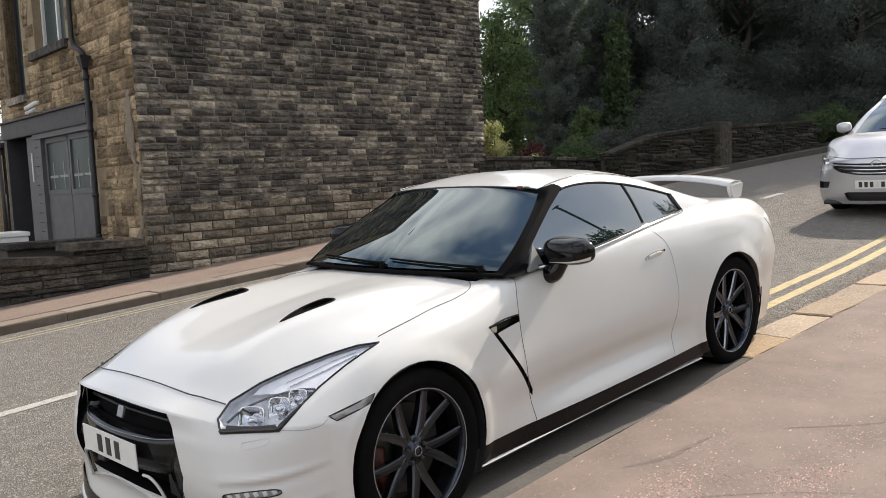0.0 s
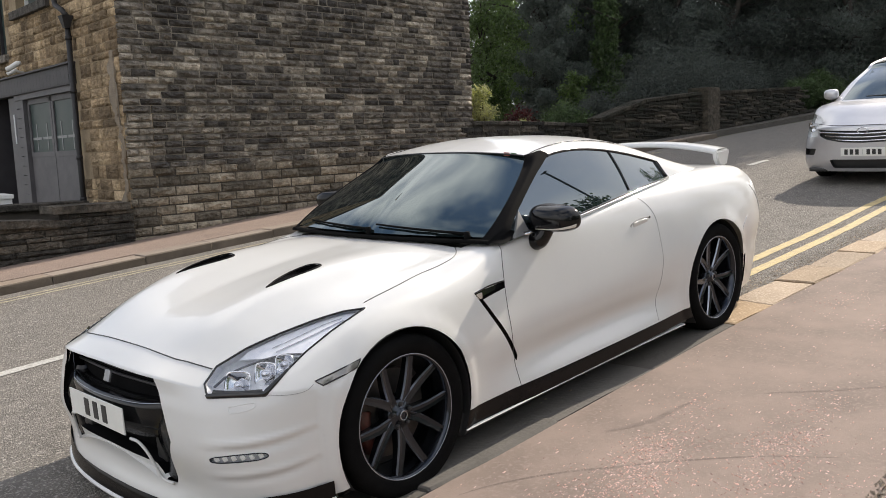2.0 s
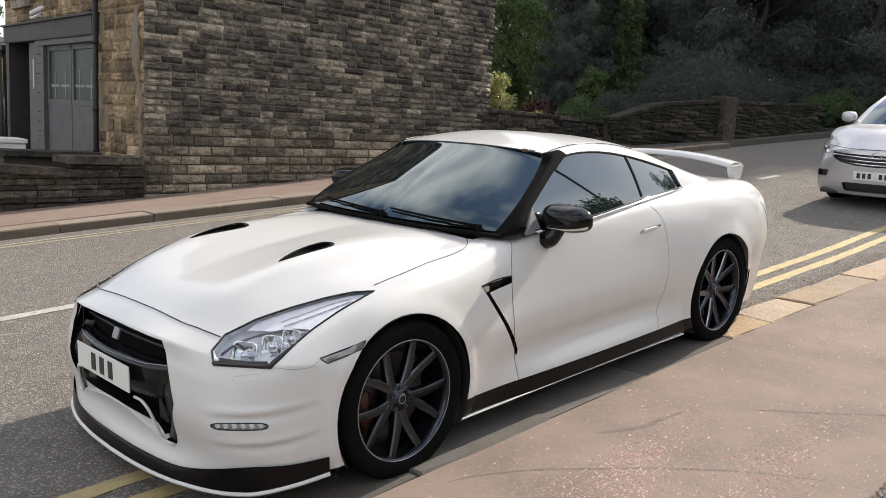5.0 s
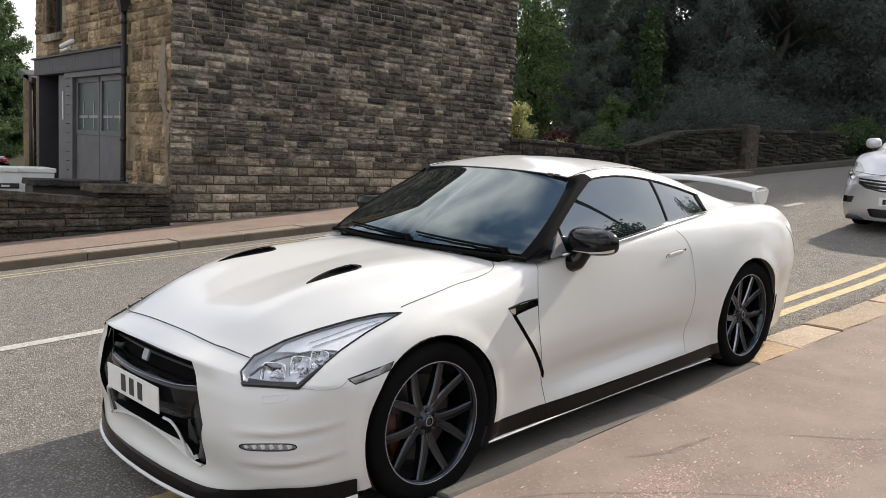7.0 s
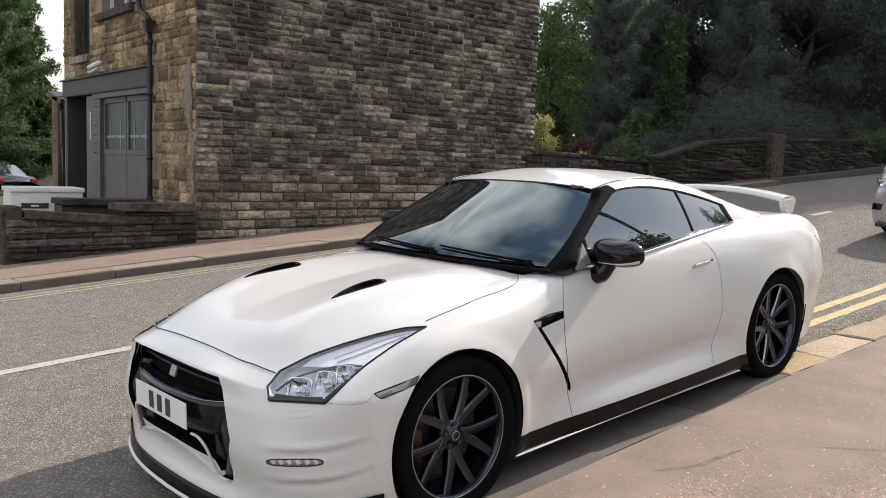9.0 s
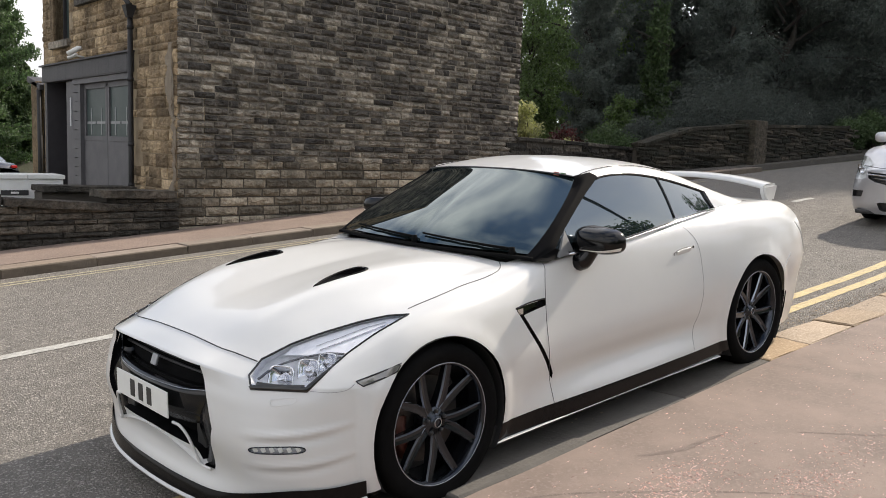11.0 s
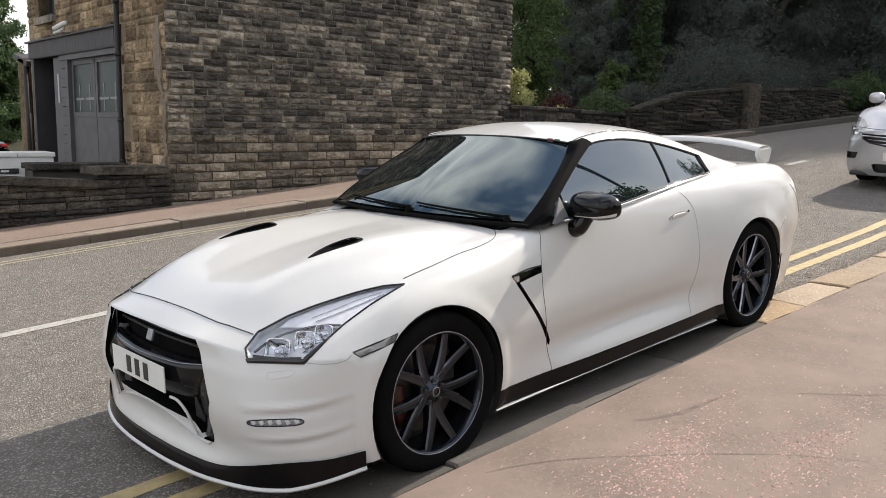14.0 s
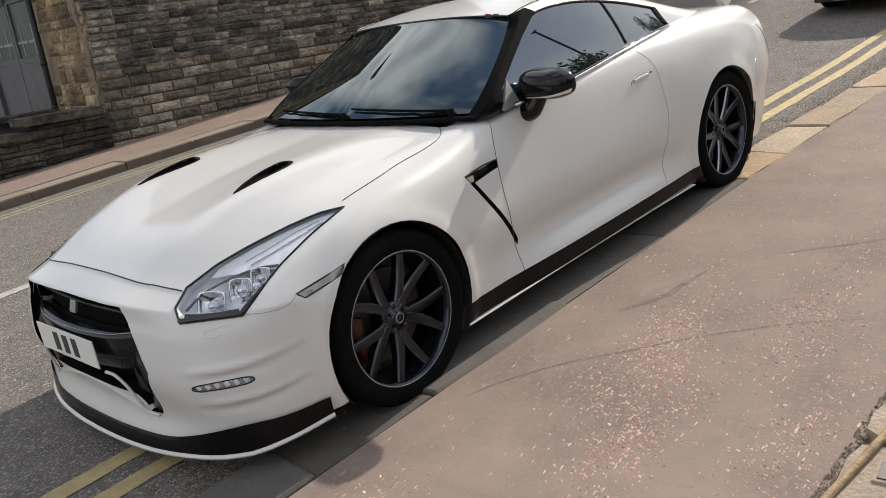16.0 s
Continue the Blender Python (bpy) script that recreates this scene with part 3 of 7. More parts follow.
def gravel_bits():
    rnd = np.random.RandomState(9)
    verts, faces = [], []
    for k in range(5200):
        x, y = rnd.uniform(-3.0, 2.4), 2.435 + (.018 * abs(rnd.normal(0, 1)) if k % 3 == 0 else abs(rnd.normal(0, .22)))
        r = abs(rnd.normal(.004, .003)) + .002
        base = len(verts)
        for j in range(5):
            t = 6.283 * j / 5 + k
            q = r * rnd.uniform(.6, 1.2)
            verts.append(on_road(x + q * math.cos(t), y + q * math.sin(t), .018 if y > 2.47 else .029))
        verts.append(on_road(x, y, (.02 if y > 2.47 else .031) + r * .8))
        faces += [(base + j, base + (j + 1) % 5, base + 5) for j in range(5)]
    m = material("gravel", (0.33, 0.27, 0.21), 0.95, second=(0.22, 0.18, 0.14), scale=3, island=0.5)
    return mesh_part("gravel", verts, faces, m, None, "rough gravel and crumbled edge of the pavement", kind="stuff", category="gravel")


gravel_bits()


def gutter_grit():
    """Grit, crumbs and dead leaves that lie in the gutter and on the worn kerb."""
    rnd = np.random.RandomState(19)
    verts, faces = [], []
    for k in range(4200):
        x = rnd.uniform(-7.0, 3.2)
        base_y = .70 if x > -2.3 else .74 + (-2.3 - x) * .059
        y = base_y + rnd.normal(-.11, .075)
        z = .004 if y < base_y else .034
        r = abs(rnd.normal(.002, .0026)) + .002
        a, n = rnd.uniform(0, 6.28), 5
        b = len(verts)
        for j in range(n):
            t = a + 6.283 * j / n
            q = r * rnd.uniform(.6, 1.3)
            verts.append(on_road(x + 1.6 * q * math.cos(t), y + q * math.sin(t), z))
        verts.append(on_road(x, y, z + r * .6))
        faces += [(b + j, b + (j + 1) % n, b + n) for j in range(n)]
    m = material("gutter_grit", (0.13, 0.105, 0.083), 0.95, second=(0.30, 0.235, 0.175), scale=4, island=0.6)
    return mesh_part("gutter_grit", verts, faces, m, None, "dark grit and crumbled leaves along the gutter", kind="stuff", category="grit")


gutter_grit()
SCUFF = material("scuff", (0.130, 0.102, 0.088), 0.95, second=(0.185, 0.145, 0.124), scale=14, bump=0.3, bump_scale=90)

SMEAR = material("smear", (0.165, 0.128, 0.110), 0.95, second=(0.21, 0.165, 0.14), scale=10, bump=0.2, bump_scale=90)


def scuff(points, half, label, mat=None):
    P = spline([(a, b, 0) for a, b in points], 320)[:, :2]
    T = np.gradient(P, axis=0)
    T /= np.linalg.norm(T, axis=1)[:, None]
    rnd = random.Random(7)
    verts, faces = [], []
    for i in range(320):
        e = math.sin(math.pi * (i + .5) / 320) ** .5
        for sgn in (-1, 1):
            w = half * e * rnd.uniform(.6, 1.15)
            verts.append(on_road(P[i][0] - T[i][1] * w * sgn, P[i][1] + T[i][0] * w * sgn, .0308))
    for i in range(319):
        if rnd.random() < .86:
            faces.append((2 * i, 2 * i + 1, 2 * i + 3, 2 * i + 2))
    return mesh_part("scuff_mark", verts, faces, mat or SCUFF, None, label, kind="structure", category="scuff mark")


scuff([(1.34, 1.12), (1.17, 1.19), (.96, 1.33), (.77, 1.51), (.59, 1.68), (.35, 1.96), (.18, 2.25)], .009, "faint curved scrape in the pavement")
scuff([(.46, 1.27), (.36, 1.33), (.23, 1.39), (.08, 1.403), (-.09, 1.433)], .020, "faint dark smear on the pavement", SMEAR)
scuff([(-.36, 1.68), (-.41, 1.735), (-.54, 1.91), (-.70, 2.09), (-.80, 2.22)], .010, "faint dark scrape across the pavement")

# stopcock slab, iron rod and open box at the pavement's edge
slab = bmesh.new()
ring = [(.98, 2.46), (.88, 2.45), (.72, 2.485), (.66, 2.56), (.70, 2.66), (.86, 2.69), (.97, 2.62), (1.02, 2.53)]
lo_v = [slab.verts.new(on_road(x, y, .01)) for x, y in ring]
up_v = [slab.verts.new(on_road(.84 + (x - .84) * .96, 2.57 + (y - 2.57) * .96, .050 + .004 * math.sin(9 * x))) for x, y in ring]
slab.faces.new(up_v)
for i in range(8):
    slab.faces.new((lo_v[i], lo_v[(i + 1) % 8], up_v[(i + 1) % 8], up_v[i]))
bmesh.ops.recalc_face_normals(slab, faces=slab.faces)
PALE_SLAB = material("pale_slab", (0.42, 0.345, 0.27), 0.9, second=(0.28, 0.225, 0.17), scale=9, bump=0.5, bump_scale=60)
COVER = part("stopcock_cover", slab, PALE_SLAB, None, "broken sandstone slab with a small square lid", category="cover")
PALE_FRAME = material("pale_lid_frame", (0.50, 0.43, 0.35), 0.8, second=(0.36, 0.30, 0.24), scale=30)
lid = box_bm((.080, .068, .004), (0, 0, 0), .001)
part("lid_frame", lid, PALE_FRAME, COVER, "pale metal lid frame", matrix=HILL @ pose(.813, 2.54, .0525, 0, 0, 10))
part("lid", box_bm((.064, .052, .006), (0, 0, 0), .001), BARK, COVER, "dark rusty lid", matrix=HILL @ pose(.813, 2.54, .0550, 0, 0, 10))
ROD = material("rusty_rod", (0.42, 0.31, 0.17), 0.7, second=(0.24, 0.16, 0.09), scale=18, bump=0.4, bump_scale=80)
part("edging_rod", tube_bm([on_road(1.60, 2.44, .035), on_road(1.34, 2.475, .04), on_road(.99, 2.518, .048), on_road(.90, 2.53, .062), on_road(.72, 2.55, .064), on_road(.52, 2.586, .050), on_road(.30, 2.63, .040)], .013, 10), ROD, None, "weathered tan metal rod lying along the pavement edge", smooth=True, category="rod")
frag = bmesh.new()
ring = [(1.035, 2.468), (1.12, 2.452), (1.24, 2.462), (1.36, 2.450), (1.45, 2.485), (1.47, 2.60), (1.40, 2.70), (1.22, 2.72), (1.06, 2.68), (1.015, 2.56)]
low_ring = [frag.verts.new(on_road(x, y, .008)) for x, y in ring]
top_ring = [frag.verts.new(on_road(1.23 + (x - 1.23) * .97, 2.58 + (y - 2.58) * .96, .034 + .003 * math.sin(13 * x + 5 * y))) for x, y in ring]
frag.faces.new(top_ring)
for i in range(len(ring)):
    j = (i + 1) % len(ring)
    frag.faces.new((low_ring[i], low_ring[j], top_ring[j], top_ring[i]))
bmesh.ops.recalc_face_normals(frag, faces=frag.faces)
part("paving_fragment", frag, PALE_SLAB, None, "broken pale sandstone fragment at the pavement edge", category="stone")
gap = box_bm((.11, .085, .03), (0, 0, 0), .004)
BOXY = part("drain_box", gap, KERB, None, "small open iron drain box set in stone", category="drain", matrix=HILL @ pose(1.15, 2.585, .026, 0, 0, 6))
part("opening", box_bm((.085, .060, .004), (0, 0, .0165), .001), BLACK_SATIN, BOXY, "dark rectangular opening")

# ---- the white coupe ----
# Control net in the car's frame (x forward, y to its left, z up; origin on the road midway between the axles).
# Rows run from nose to tail; columns from the centre line over bonnet and wing to the widest line, then down to the sill.
LOW_F = [(1.80, 0.925, 0.48), (1.80, 0.925, 0.36), (1.80, 0.92, 0.25), (1.80, 0.91, 0.17)]


def low(x, a, b, c, d):
    return [(x, a, 0.48), (x, b, 0.36), (x, c, 0.25), (x, d, 0.17)]


NET = []
NET.append([(2.235, 0, .700), (2.235, .22, .700), (2.220, .42, .692), (2.135, .62, .655), (2.02, .78, .635), (1.92, .865, .625), (1.80, .920, .60)] + LOW_F)
NET.append([(2.130, 0, .748), (2.120, .22, .748), (2.095, .42, .738), (2.020, .60, .708), (1.92, .75, .690), (1.86, .855, .665), (1.80, .920, .60)] + LOW_F)
NET.append([(1.930, 0, .825), (1.920, .22, .832), (1.890, .42, .838), (1.820, .60, .795), (1.74, .76, .762), (1.70, .872, .722), (1.66, .938, .60)] + low(1.66, .94, .935, .92, .91))
NET.append([(1.620, 0, .890), (1.620, .22, .908), (1.610, .42, .924), (1.580, .60, .868), (1.53, .775, .825), (1.52, .888, .775), (1.52, .948, .60)] + low(1.52, .95, .94, .925, .91))
NET.append([(1.330, 0, .925), (1.330, .22, .946), (1.330, .42, .955), (1.300, .60, .900), (1.27, .77, .868), (1.27, .890, .805), (1.27, .952, .60)] + low(1.27, .95, .94, .925, .91))
NET.append([(1.030, 0, .945), (1.030, .22, .955), (1.020, .42, .957), (1.000, .60, .915), (0.98, .76, .890), (0.98, .872, .820), (0.98, .930, .60)] + low(0.98, .93, .925, .92, .91))
NET.append([(0.750, 0, .948), (0.750, .22, .948), (0.750, .42, .942), (0.750, .62, .925), (0.74, .77, .912), (0.74, .850, .835), (0.74, .905, .60)] + low(0.74, .91, .896, .91, .915))
NET.append([(0.500, 0, .940), (0.500, .22, .940), (0.500, .42, .938), (0.500, .62, .935), (0.50, .80, .940), (0.50, .845, .855), (0.50, .897, .60)] + low(0.50, .898, .874, .914, .926))
NET.append([(0.000, 0, .940), (0.000, .22, .940), (0.000, .42, .940), (0.000, .62, .940), (0.00, .795, .955), (0.00, .845, .865), (0.00, .900, .60)] + low(0.00, .897, .864, .918, .932))
NET.append([(-.600, 0, .960), (-.600, .22, .960), (-.600, .42, .960), (-.600, .62, .970), (-.60, .775, .992), (-.60, .848, .890), (-.60, .908, .62)] + low(-.60, .905, .876, .918, .932))
NET.append([(-1.00, 0, .980), (-1.00, .22, .980), (-1.00, .42, .980), (-1.00, .62, .995), (-1.0, .765, 1.008), (-1.0, .868, .910), (-1.0, .935, .66)] + low(-1.0, .935, .925, .92, .92))
NET.append([(-1.40, 0, 1.00), (-1.40, .22, 1.00), (-1.40, .42, 1.00), (-1.40, .62, 1.008), (-1.4, .762, .998), (-1.4, .890, .900), (-1.4, .958, .66)] + low(-1.4, .955, .945, .925, .91))
NET.append([(-1.80, 0, 1.00), (-1.80, .22, 1.00), (-1.80, .42, .998), (-1.80, .60, .995), (-1.8, .752, .982), (-1.8, .884, .890), (-1.8, .945, .66)] + low(-1.8, .93, .92, .90, .88))
NET.append([(-2.14, 0, .975), (-2.14, .22, .972), (-2.14, .42, .966), (-2.14, .58, .967), (-2.12, .730, .952), (-2.1, .850, .860), (-2.08, .905, .66)] + low(-2.07, .885, .87, .85, .83))
NET.append([(-2.30, 0, .945), (-2.30, .22, .942), (-2.29, .42, .934), (-2.28, .56, .936), (-2.26, .690, .918), (-2.26, .785, .835), (-2.26, .835, .66)] + low(-2.24, .805, .79, .76, .74))
for row in NET[11:]:
    for j, dz in enumerate((.032, .032, .032, .030, .026, .014)):
        row[j] = (row[j][0], row[j][1], row[j][2] + dz)
# Front bumper, from the nose line down to the splitter.
FASCIA = []
FASCIA.append(NET[0][:7])
FASCIA.append([(2.280, 0, .652), (2.278, .22, .652), (2.258, .42, .643), (2.168, .635, .606), (2.048, .787, .586), (1.938, .870, .572), (1.80, .9225, .545)])
FASCIA.append([(2.305, 0, .585), (2.300, .22, .583), (2.275, .42, .575), (2.185, .645, .545), (2.065, .79, .525), (1.95, .872, .505), (1.80, .925, .48)])
FASCIA.append([(2.315, 0, .430), (2.308, .22, .428), (2.285, .44, .422), (2.205, .665, .408), (2.085, .80, .395), (1.96, .880, .378), (1.80, .925, .36)])
FASCIA.append([(2.248, 0, .285), (2.245, .22, .283), (2.226, .45, .275), (2.172, .67, .262), (2.070, .80, .255), (1.96, .880, .252), (1.80, .920, .25)])
FASCIA.append([(2.268, 0, .183), (2.262, .22, .183), (2.233, .45, .181), (2.162, .67, .180), (2.060, .80, .178), (1.95, .875, .175), (1.80, .910, .17)])
for row, amount in zip(FASCIA[1:5], (1.0, 1.0, 1.0, .5)):
    for j, dx in enumerate((.022, .024, .035, .014)):
        row[j] = (row[j][0] - dx * amount, row[j][1], row[j][2])
# Cabin: rows from windscreen base to tail; columns centre, mid, outer edge, pillar, waist line.
CABIN = []
CABIN.append([(0.780, 0, .950), (0.765, .35, .950), (0.672, .735, .945), (0.640, .792, .945), (0.600, .845, .940)])
CABIN.append([(0.520, 0, 1.134), (0.505, .34, 1.126), (0.428, .705, 1.095), (0.388, .765, 1.085), (0.310, .825, .955)])
CABIN.append([(0.220, 0, 1.280), (0.200, .31, 1.272), (0.130, .604, 1.245), (0.090, .660, 1.235), (0.020, .808, .962)])
CABIN.append([(0.080, 0, 1.342), (0.070, .30, 1.336), (0.035, .560, 1.314), (-.020, .628, 1.292), (-.120, .800, .968)])
CABIN.append([(-.280, 0, 1.384), (-.280, .30, 1.376), (-.290, .535, 1.345), (-.320, .632, 1.294), (-.360, .790, .984)])
CABIN.append([(-.600, 0, 1.368), (-.600, .30, 1.360), (-.620, .525, 1.326), (-.725, .631, 1.243), (-.595, .778, 1.002)])
CABIN.append([(-.920, 0, 1.312), (-.920, .30, 1.305), (-.920, .525, 1.273), (-.935, .633, 1.198), (-.890, .757, 1.013)])
CABIN.append([(-1.22, 0, 1.225), (-1.22, .30, 1.220), (-1.20, .530, 1.195), (-1.15, .655, 1.128), (-1.14, .730, 1.022)])
CABIN.append([(-1.56, 0, 1.110), (-1.56, .30, 1.108), (-1.54, .550, 1.090), (-1.50, .690, 1.050), (-1.47, .745, 1.008)])
CABIN.append([(-1.86, 0, 1.005), (-1.86, .30, 1.004), (-1.85, .600, .998), (-1.84, .710, .985), (-1.82, .745, .965)])


def mirrored(grid):
    g = grid.copy()
    g[..., 1] *= -1
    return g


def half_shell(grid, keep=None):
    """Both halves of a grid and its mirror image: vertices and faces."""
    ns, nk = grid.shape[:2]
    a = grid_faces(ns, nk, 0, keep)
    b = [f[::-1] for f in grid_faces(ns, nk, ns * nk, keep)]
    return np.vstack([grid.reshape(-1, 3), mirrored(grid).reshape(-1, 3)]), a + b


CAR = empty("sports_coupe", HILL.copy(), "white two-door sports coupe parked by the kerb", "car")

top = surface(NET, 15 * 12 - 11, 61)
fas = surface(FASCIA, 61, 37)
for j in range(37):
    # two pressed folds above and below the running lamp
    fade = min(1.0, max(0.0, (j - 17) / 5)) * min(1.0, (36 - j) / 6)
    for z0 in (.458, .338):
        lift = z0 + .035 * max(0.0, (j - 22) / 14) ** 2
        d = .0105 * fade * (np.exp(-((fas[:, j, 2] - lift) / .011) ** 2) - .8 * np.exp(-((fas[:, j, 2] - lift + .026) / .016) ** 2))
        fas[:, j, 0] += d * .72
        fas[:, j, 1] += d * .60
for i in range(12):
    slip = top[i, 36] - top[12, 36]
    for j in range(30, 37):
        top[i, j] -= slip * ((j - 30) / 6.0) ** 2
# flared lips round the wheel openings
for sheet in (top, fas):
    for cx, rad in ((1.39, .384), (-1.39, .380)):
        gap = np.hypot(sheet[..., 0] - cx, sheet[..., 2] - .352) - rad
        lip = np.clip(1 - (gap - .030) / .030, 0, 1)
        sheet[..., 1] += np.where(sheet[..., 1] > .75, .009 * lip * lip * (3 - 2 * lip), 0)
fas[0] = top[0, :37]
for i in range(61):
    fas[i, -1] = top[12, 36 + int(np.argmin(abs(top[12, 36:, 2] - fas[i, -1, 2])))]


def car_body():
    v1, f1 = half_shell(top, keep=lambda i, j: not (i < 12 and j >= 36))
    # the bumper's columns match the first 37 columns of the shell
    v2, f2 = half_shell(fas)
    bm = bmesh.new()
    vs = [bm.verts.new(v) for v in np.vstack([v1, v2])]
    for f in f1 + [tuple(i + len(v1) for i in f) for f in f2]:
        bm.faces.new([vs[i] for i in f])
    bmesh.ops.remove_doubles(bm, verts=bm.verts, dist=0.004)
    bmesh.ops.recalc_face_normals(bm, faces=bm.faces)
    return bm


cab = surface(CABIN, 9 * 12 + 1, 49)
# ==== details ====


def with_normals(bm):
    """Keeps the smooth normals of the uncut shell in a layer, so that panels cut from it still shade as one."""
    bm.normal_update()
    layer = bm.verts.layers.float_vector.new("shell")
    for v in bm.verts:
        v[layer] = v.normal
    # one shading across the joint between bumper and wing
    joint = [v for v in bm.verts if abs(v.co.x - 1.80) < 0.035 and abs(v.co.y) > 0.8 and v.co.z < 0.64]
    mean = [sum((w.normal for w in joint if (w.co - v.co).length < 0.03), Vector()).normalized() for v in joint]
    for v, n in zip(joint, mean):
        v[layer] = n
    return bm


def panel(name, bm, mat, parent, label=""):
    """Links a panel cut from the shell, shaded with the shell's own normals."""
    layer = bm.verts.layers.float_vector.get("shell")
    normals = [Vector(v[layer]).normalized() for v in bm.verts] if layer else None
    ob = part(name, bm, mat, parent, label, smooth=True)
    if normals:
        ob.data.normals_split_custom_set_from_vertices(normals)
    return ob


def inside(poly, a, b):
    hit = False
    for (x1, y1), (x2, y2) in zip(poly, poly[1:] + poly[:1]):
        if (y1 > b) != (y2 > b) and a < x1 + (b - y1) * (x2 - x1) / (y2 - y1):
            hit = not hit
    return hit


def carve(bm, points, u, v, side=1, reach=0.05, facing=None):
    """Cuts the outline (places in the car's frame) into the shell, looking along u x v; returns what lay inside as a bmesh of its own."""
    u, v = Vector(u), Vector(v)
    look_in = facing or u.cross(v)
    pts = [Vector((p[0], p[1] * side, p[2])) for p in points]
    if side < 0:
        u, v, look_in = (Vector((w.x, -w.y, w.z)) for w in (u, v, look_in))
    poly = [(p.dot(u), p.dot(v)) for p in pts]
    lo = [min(p[k] for p in poly) - reach for k in (0, 1)]
    hi = [max(p[k] for p in poly) + reach for k in (0, 1)]
    mid = sum(pts, Vector()) / len(pts)
    span = max((p - mid).length for p in pts) + 0.12

    def near(f):
        c = f.calc_center_median()
        a, b = c.dot(u), c.dot(v)
        return lo[0] < a < hi[0] and lo[1] < b < hi[1] and (c - mid).length < span and abs(f.normal.dot(look_in)) > 0.08
    bm.normal_update()
    zone = [f for f in bm.faces if near(f)]
    for (x1, y1), (x2, y2) in zip(poly, poly[1:] + poly[:1]):
        d = Vector((x2 - x1, y2 - y1))
        if d.length < 1e-6:
            continue
        n = (u * d.y - v * d.x).normalized()
        pick = []
        for f in zone:
            if not f.is_valid:
                continue
            c = f.calc_center_median()
            a, b = c.dot(u) - x1, c.dot(v) - y1
            t = max(0.0, min(1.0, (a * d.x + b * d.y) / d.length_squared))
            if math.hypot(a - t * d.x, b - t * d.y) < reach * 0.7:
                pick.append(f)
        geom = pick + list({e for f in pick for e in f.edges}) + list({w for f in pick for w in f.verts})
        out = bmesh.ops.bisect_plane(bm, geom=geom, dist=1e-5, plane_co=u * (x1 / u.length_squared) + v * (y1 / v.length_squared), plane_no=n)
        zone = [f for f in zone if f.is_valid] + [g for g in out["geom"] if isinstance(g, bmesh.types.BMFace)]
        zone = list(dict.fromkeys(zone))
    hits = []
    for f in zone:
        if f.is_valid:
            c = f.calc_center_median()
            if inside(poly, c.dot(u), c.dot(v)):
                hits.append(f)
    own = bmesh.new()
    layer, mine = bm.verts.layers.float_vector.get("shell"), own.verts.layers.float_vector.new("shell")
    made = {}
    for f in hits:
        for w in f.verts:
            if w not in made:
                made[w] = own.verts.new(w.co)
                made[w][mine] = w[layer]
        try:
            own.faces.new([made[w] for w in f.verts])
        except ValueError:
            pass
    bmesh.ops.delete(bm, geom=hits, context="FACES")
    return own


def recess(bm, shift, walls=True):
    """A pocket: the patch moved inward by shift, with walls up to its old rim."""
    own = bm.copy()
    shift = Vector(shift)
    rim = [e for e in own.edges if len(e.link_faces) == 1]
    pairs = [(e.verts[0].co.copy(), e.verts[1].co.copy()) for e in rim]
    for v in own.verts:
        v.co += shift
    if walls:
        for a, b in pairs:
            q = [own.verts.new(p) for p in (a, b, b + shift, a + shift)]
            own.faces.new(q)
    bmesh.ops.recalc_face_normals(own, faces=own.faces)
    return own


def offset(bm, d):
    """Moves a patch along the shell's normals."""
    layer = bm.verts.layers.float_vector.get("shell")
    for v in bm.verts:
        v.co += d * Vector(v[layer])
    return bm


shell = with_normals(car_body())
from mathutils.bvhtree import BVHTree
SKIN = BVHTree.FromBMesh(shell)


def on_skin(points, way, n=0, lift=0.001, start=3.0):
    """Places on the shell met along way, for points of which the coordinate along way does not matter."""
    pts = spline(points, n) if n else points
    out = []
    w = Vector(way).normalized()
    for p in pts:
        hit = SKIN.ray_cast(Vector(p) - w * start, w)
        if hit[0] is not None:
            out.append(hit[0] + lift * hit[1] * (1 if hit[1].dot(w) < 0 else -1))
    return out


def seam(name, points, way, parent, n=40, radius=0.0028, mat=None, sides=(1, -1), lift=0.0005):
    for s in sides:
        pts = [(p[0], p[1] * s, p[2]) for p in points]
        line = on_skin(pts, (way[0], way[1] * s, way[2]), n, lift)
        if len(line) > 2:
            part(name, tube_bm(line, radius, 6, flat=0.8), mat or BLACK_SATIN, parent, smooth=True)


X_, Y_, Z_ = (1, 0, 0), (0, 1, 0), (0, 0, 1)

# wheel arches
for cx, rad in ((1.39, 0.384), (-1.39, 0.380)):
    ring = [(cx + rad * math.cos(a), 0.93, 0.352 + rad * math.sin(a)) for a in np.linspace(-0.62, math.pi + 0.62, 34)]
    ring = [(ring[0][0] - 0.02, 0.93, 0.10)] + ring + [(ring[-1][0] + 0.02, 0.93, 0.10)]
    for s in (1, -1):
        gone = carve(shell, ring, X_, Z_, s, reach=0.06)
        gone.free()
        liner = lathe_bm([(rad - 0.004, 0.93 * s), (rad + 0.006, 0.80 * s), (rad + 0.006, 0.55 * s), (0.0, 0.55 * s)], 56)
        bmesh.ops.translate(liner, vec=(cx, 0, 0.352), verts=liner.verts)
        bmesh.ops.delete(liner, geom=[f for f in liner.faces if f.calc_center_median().z < 0.13], context="FACES")
        part("arch_liner", liner, BLACK_SATIN, CAR, "black plastic wheel arch liner", smooth=True)

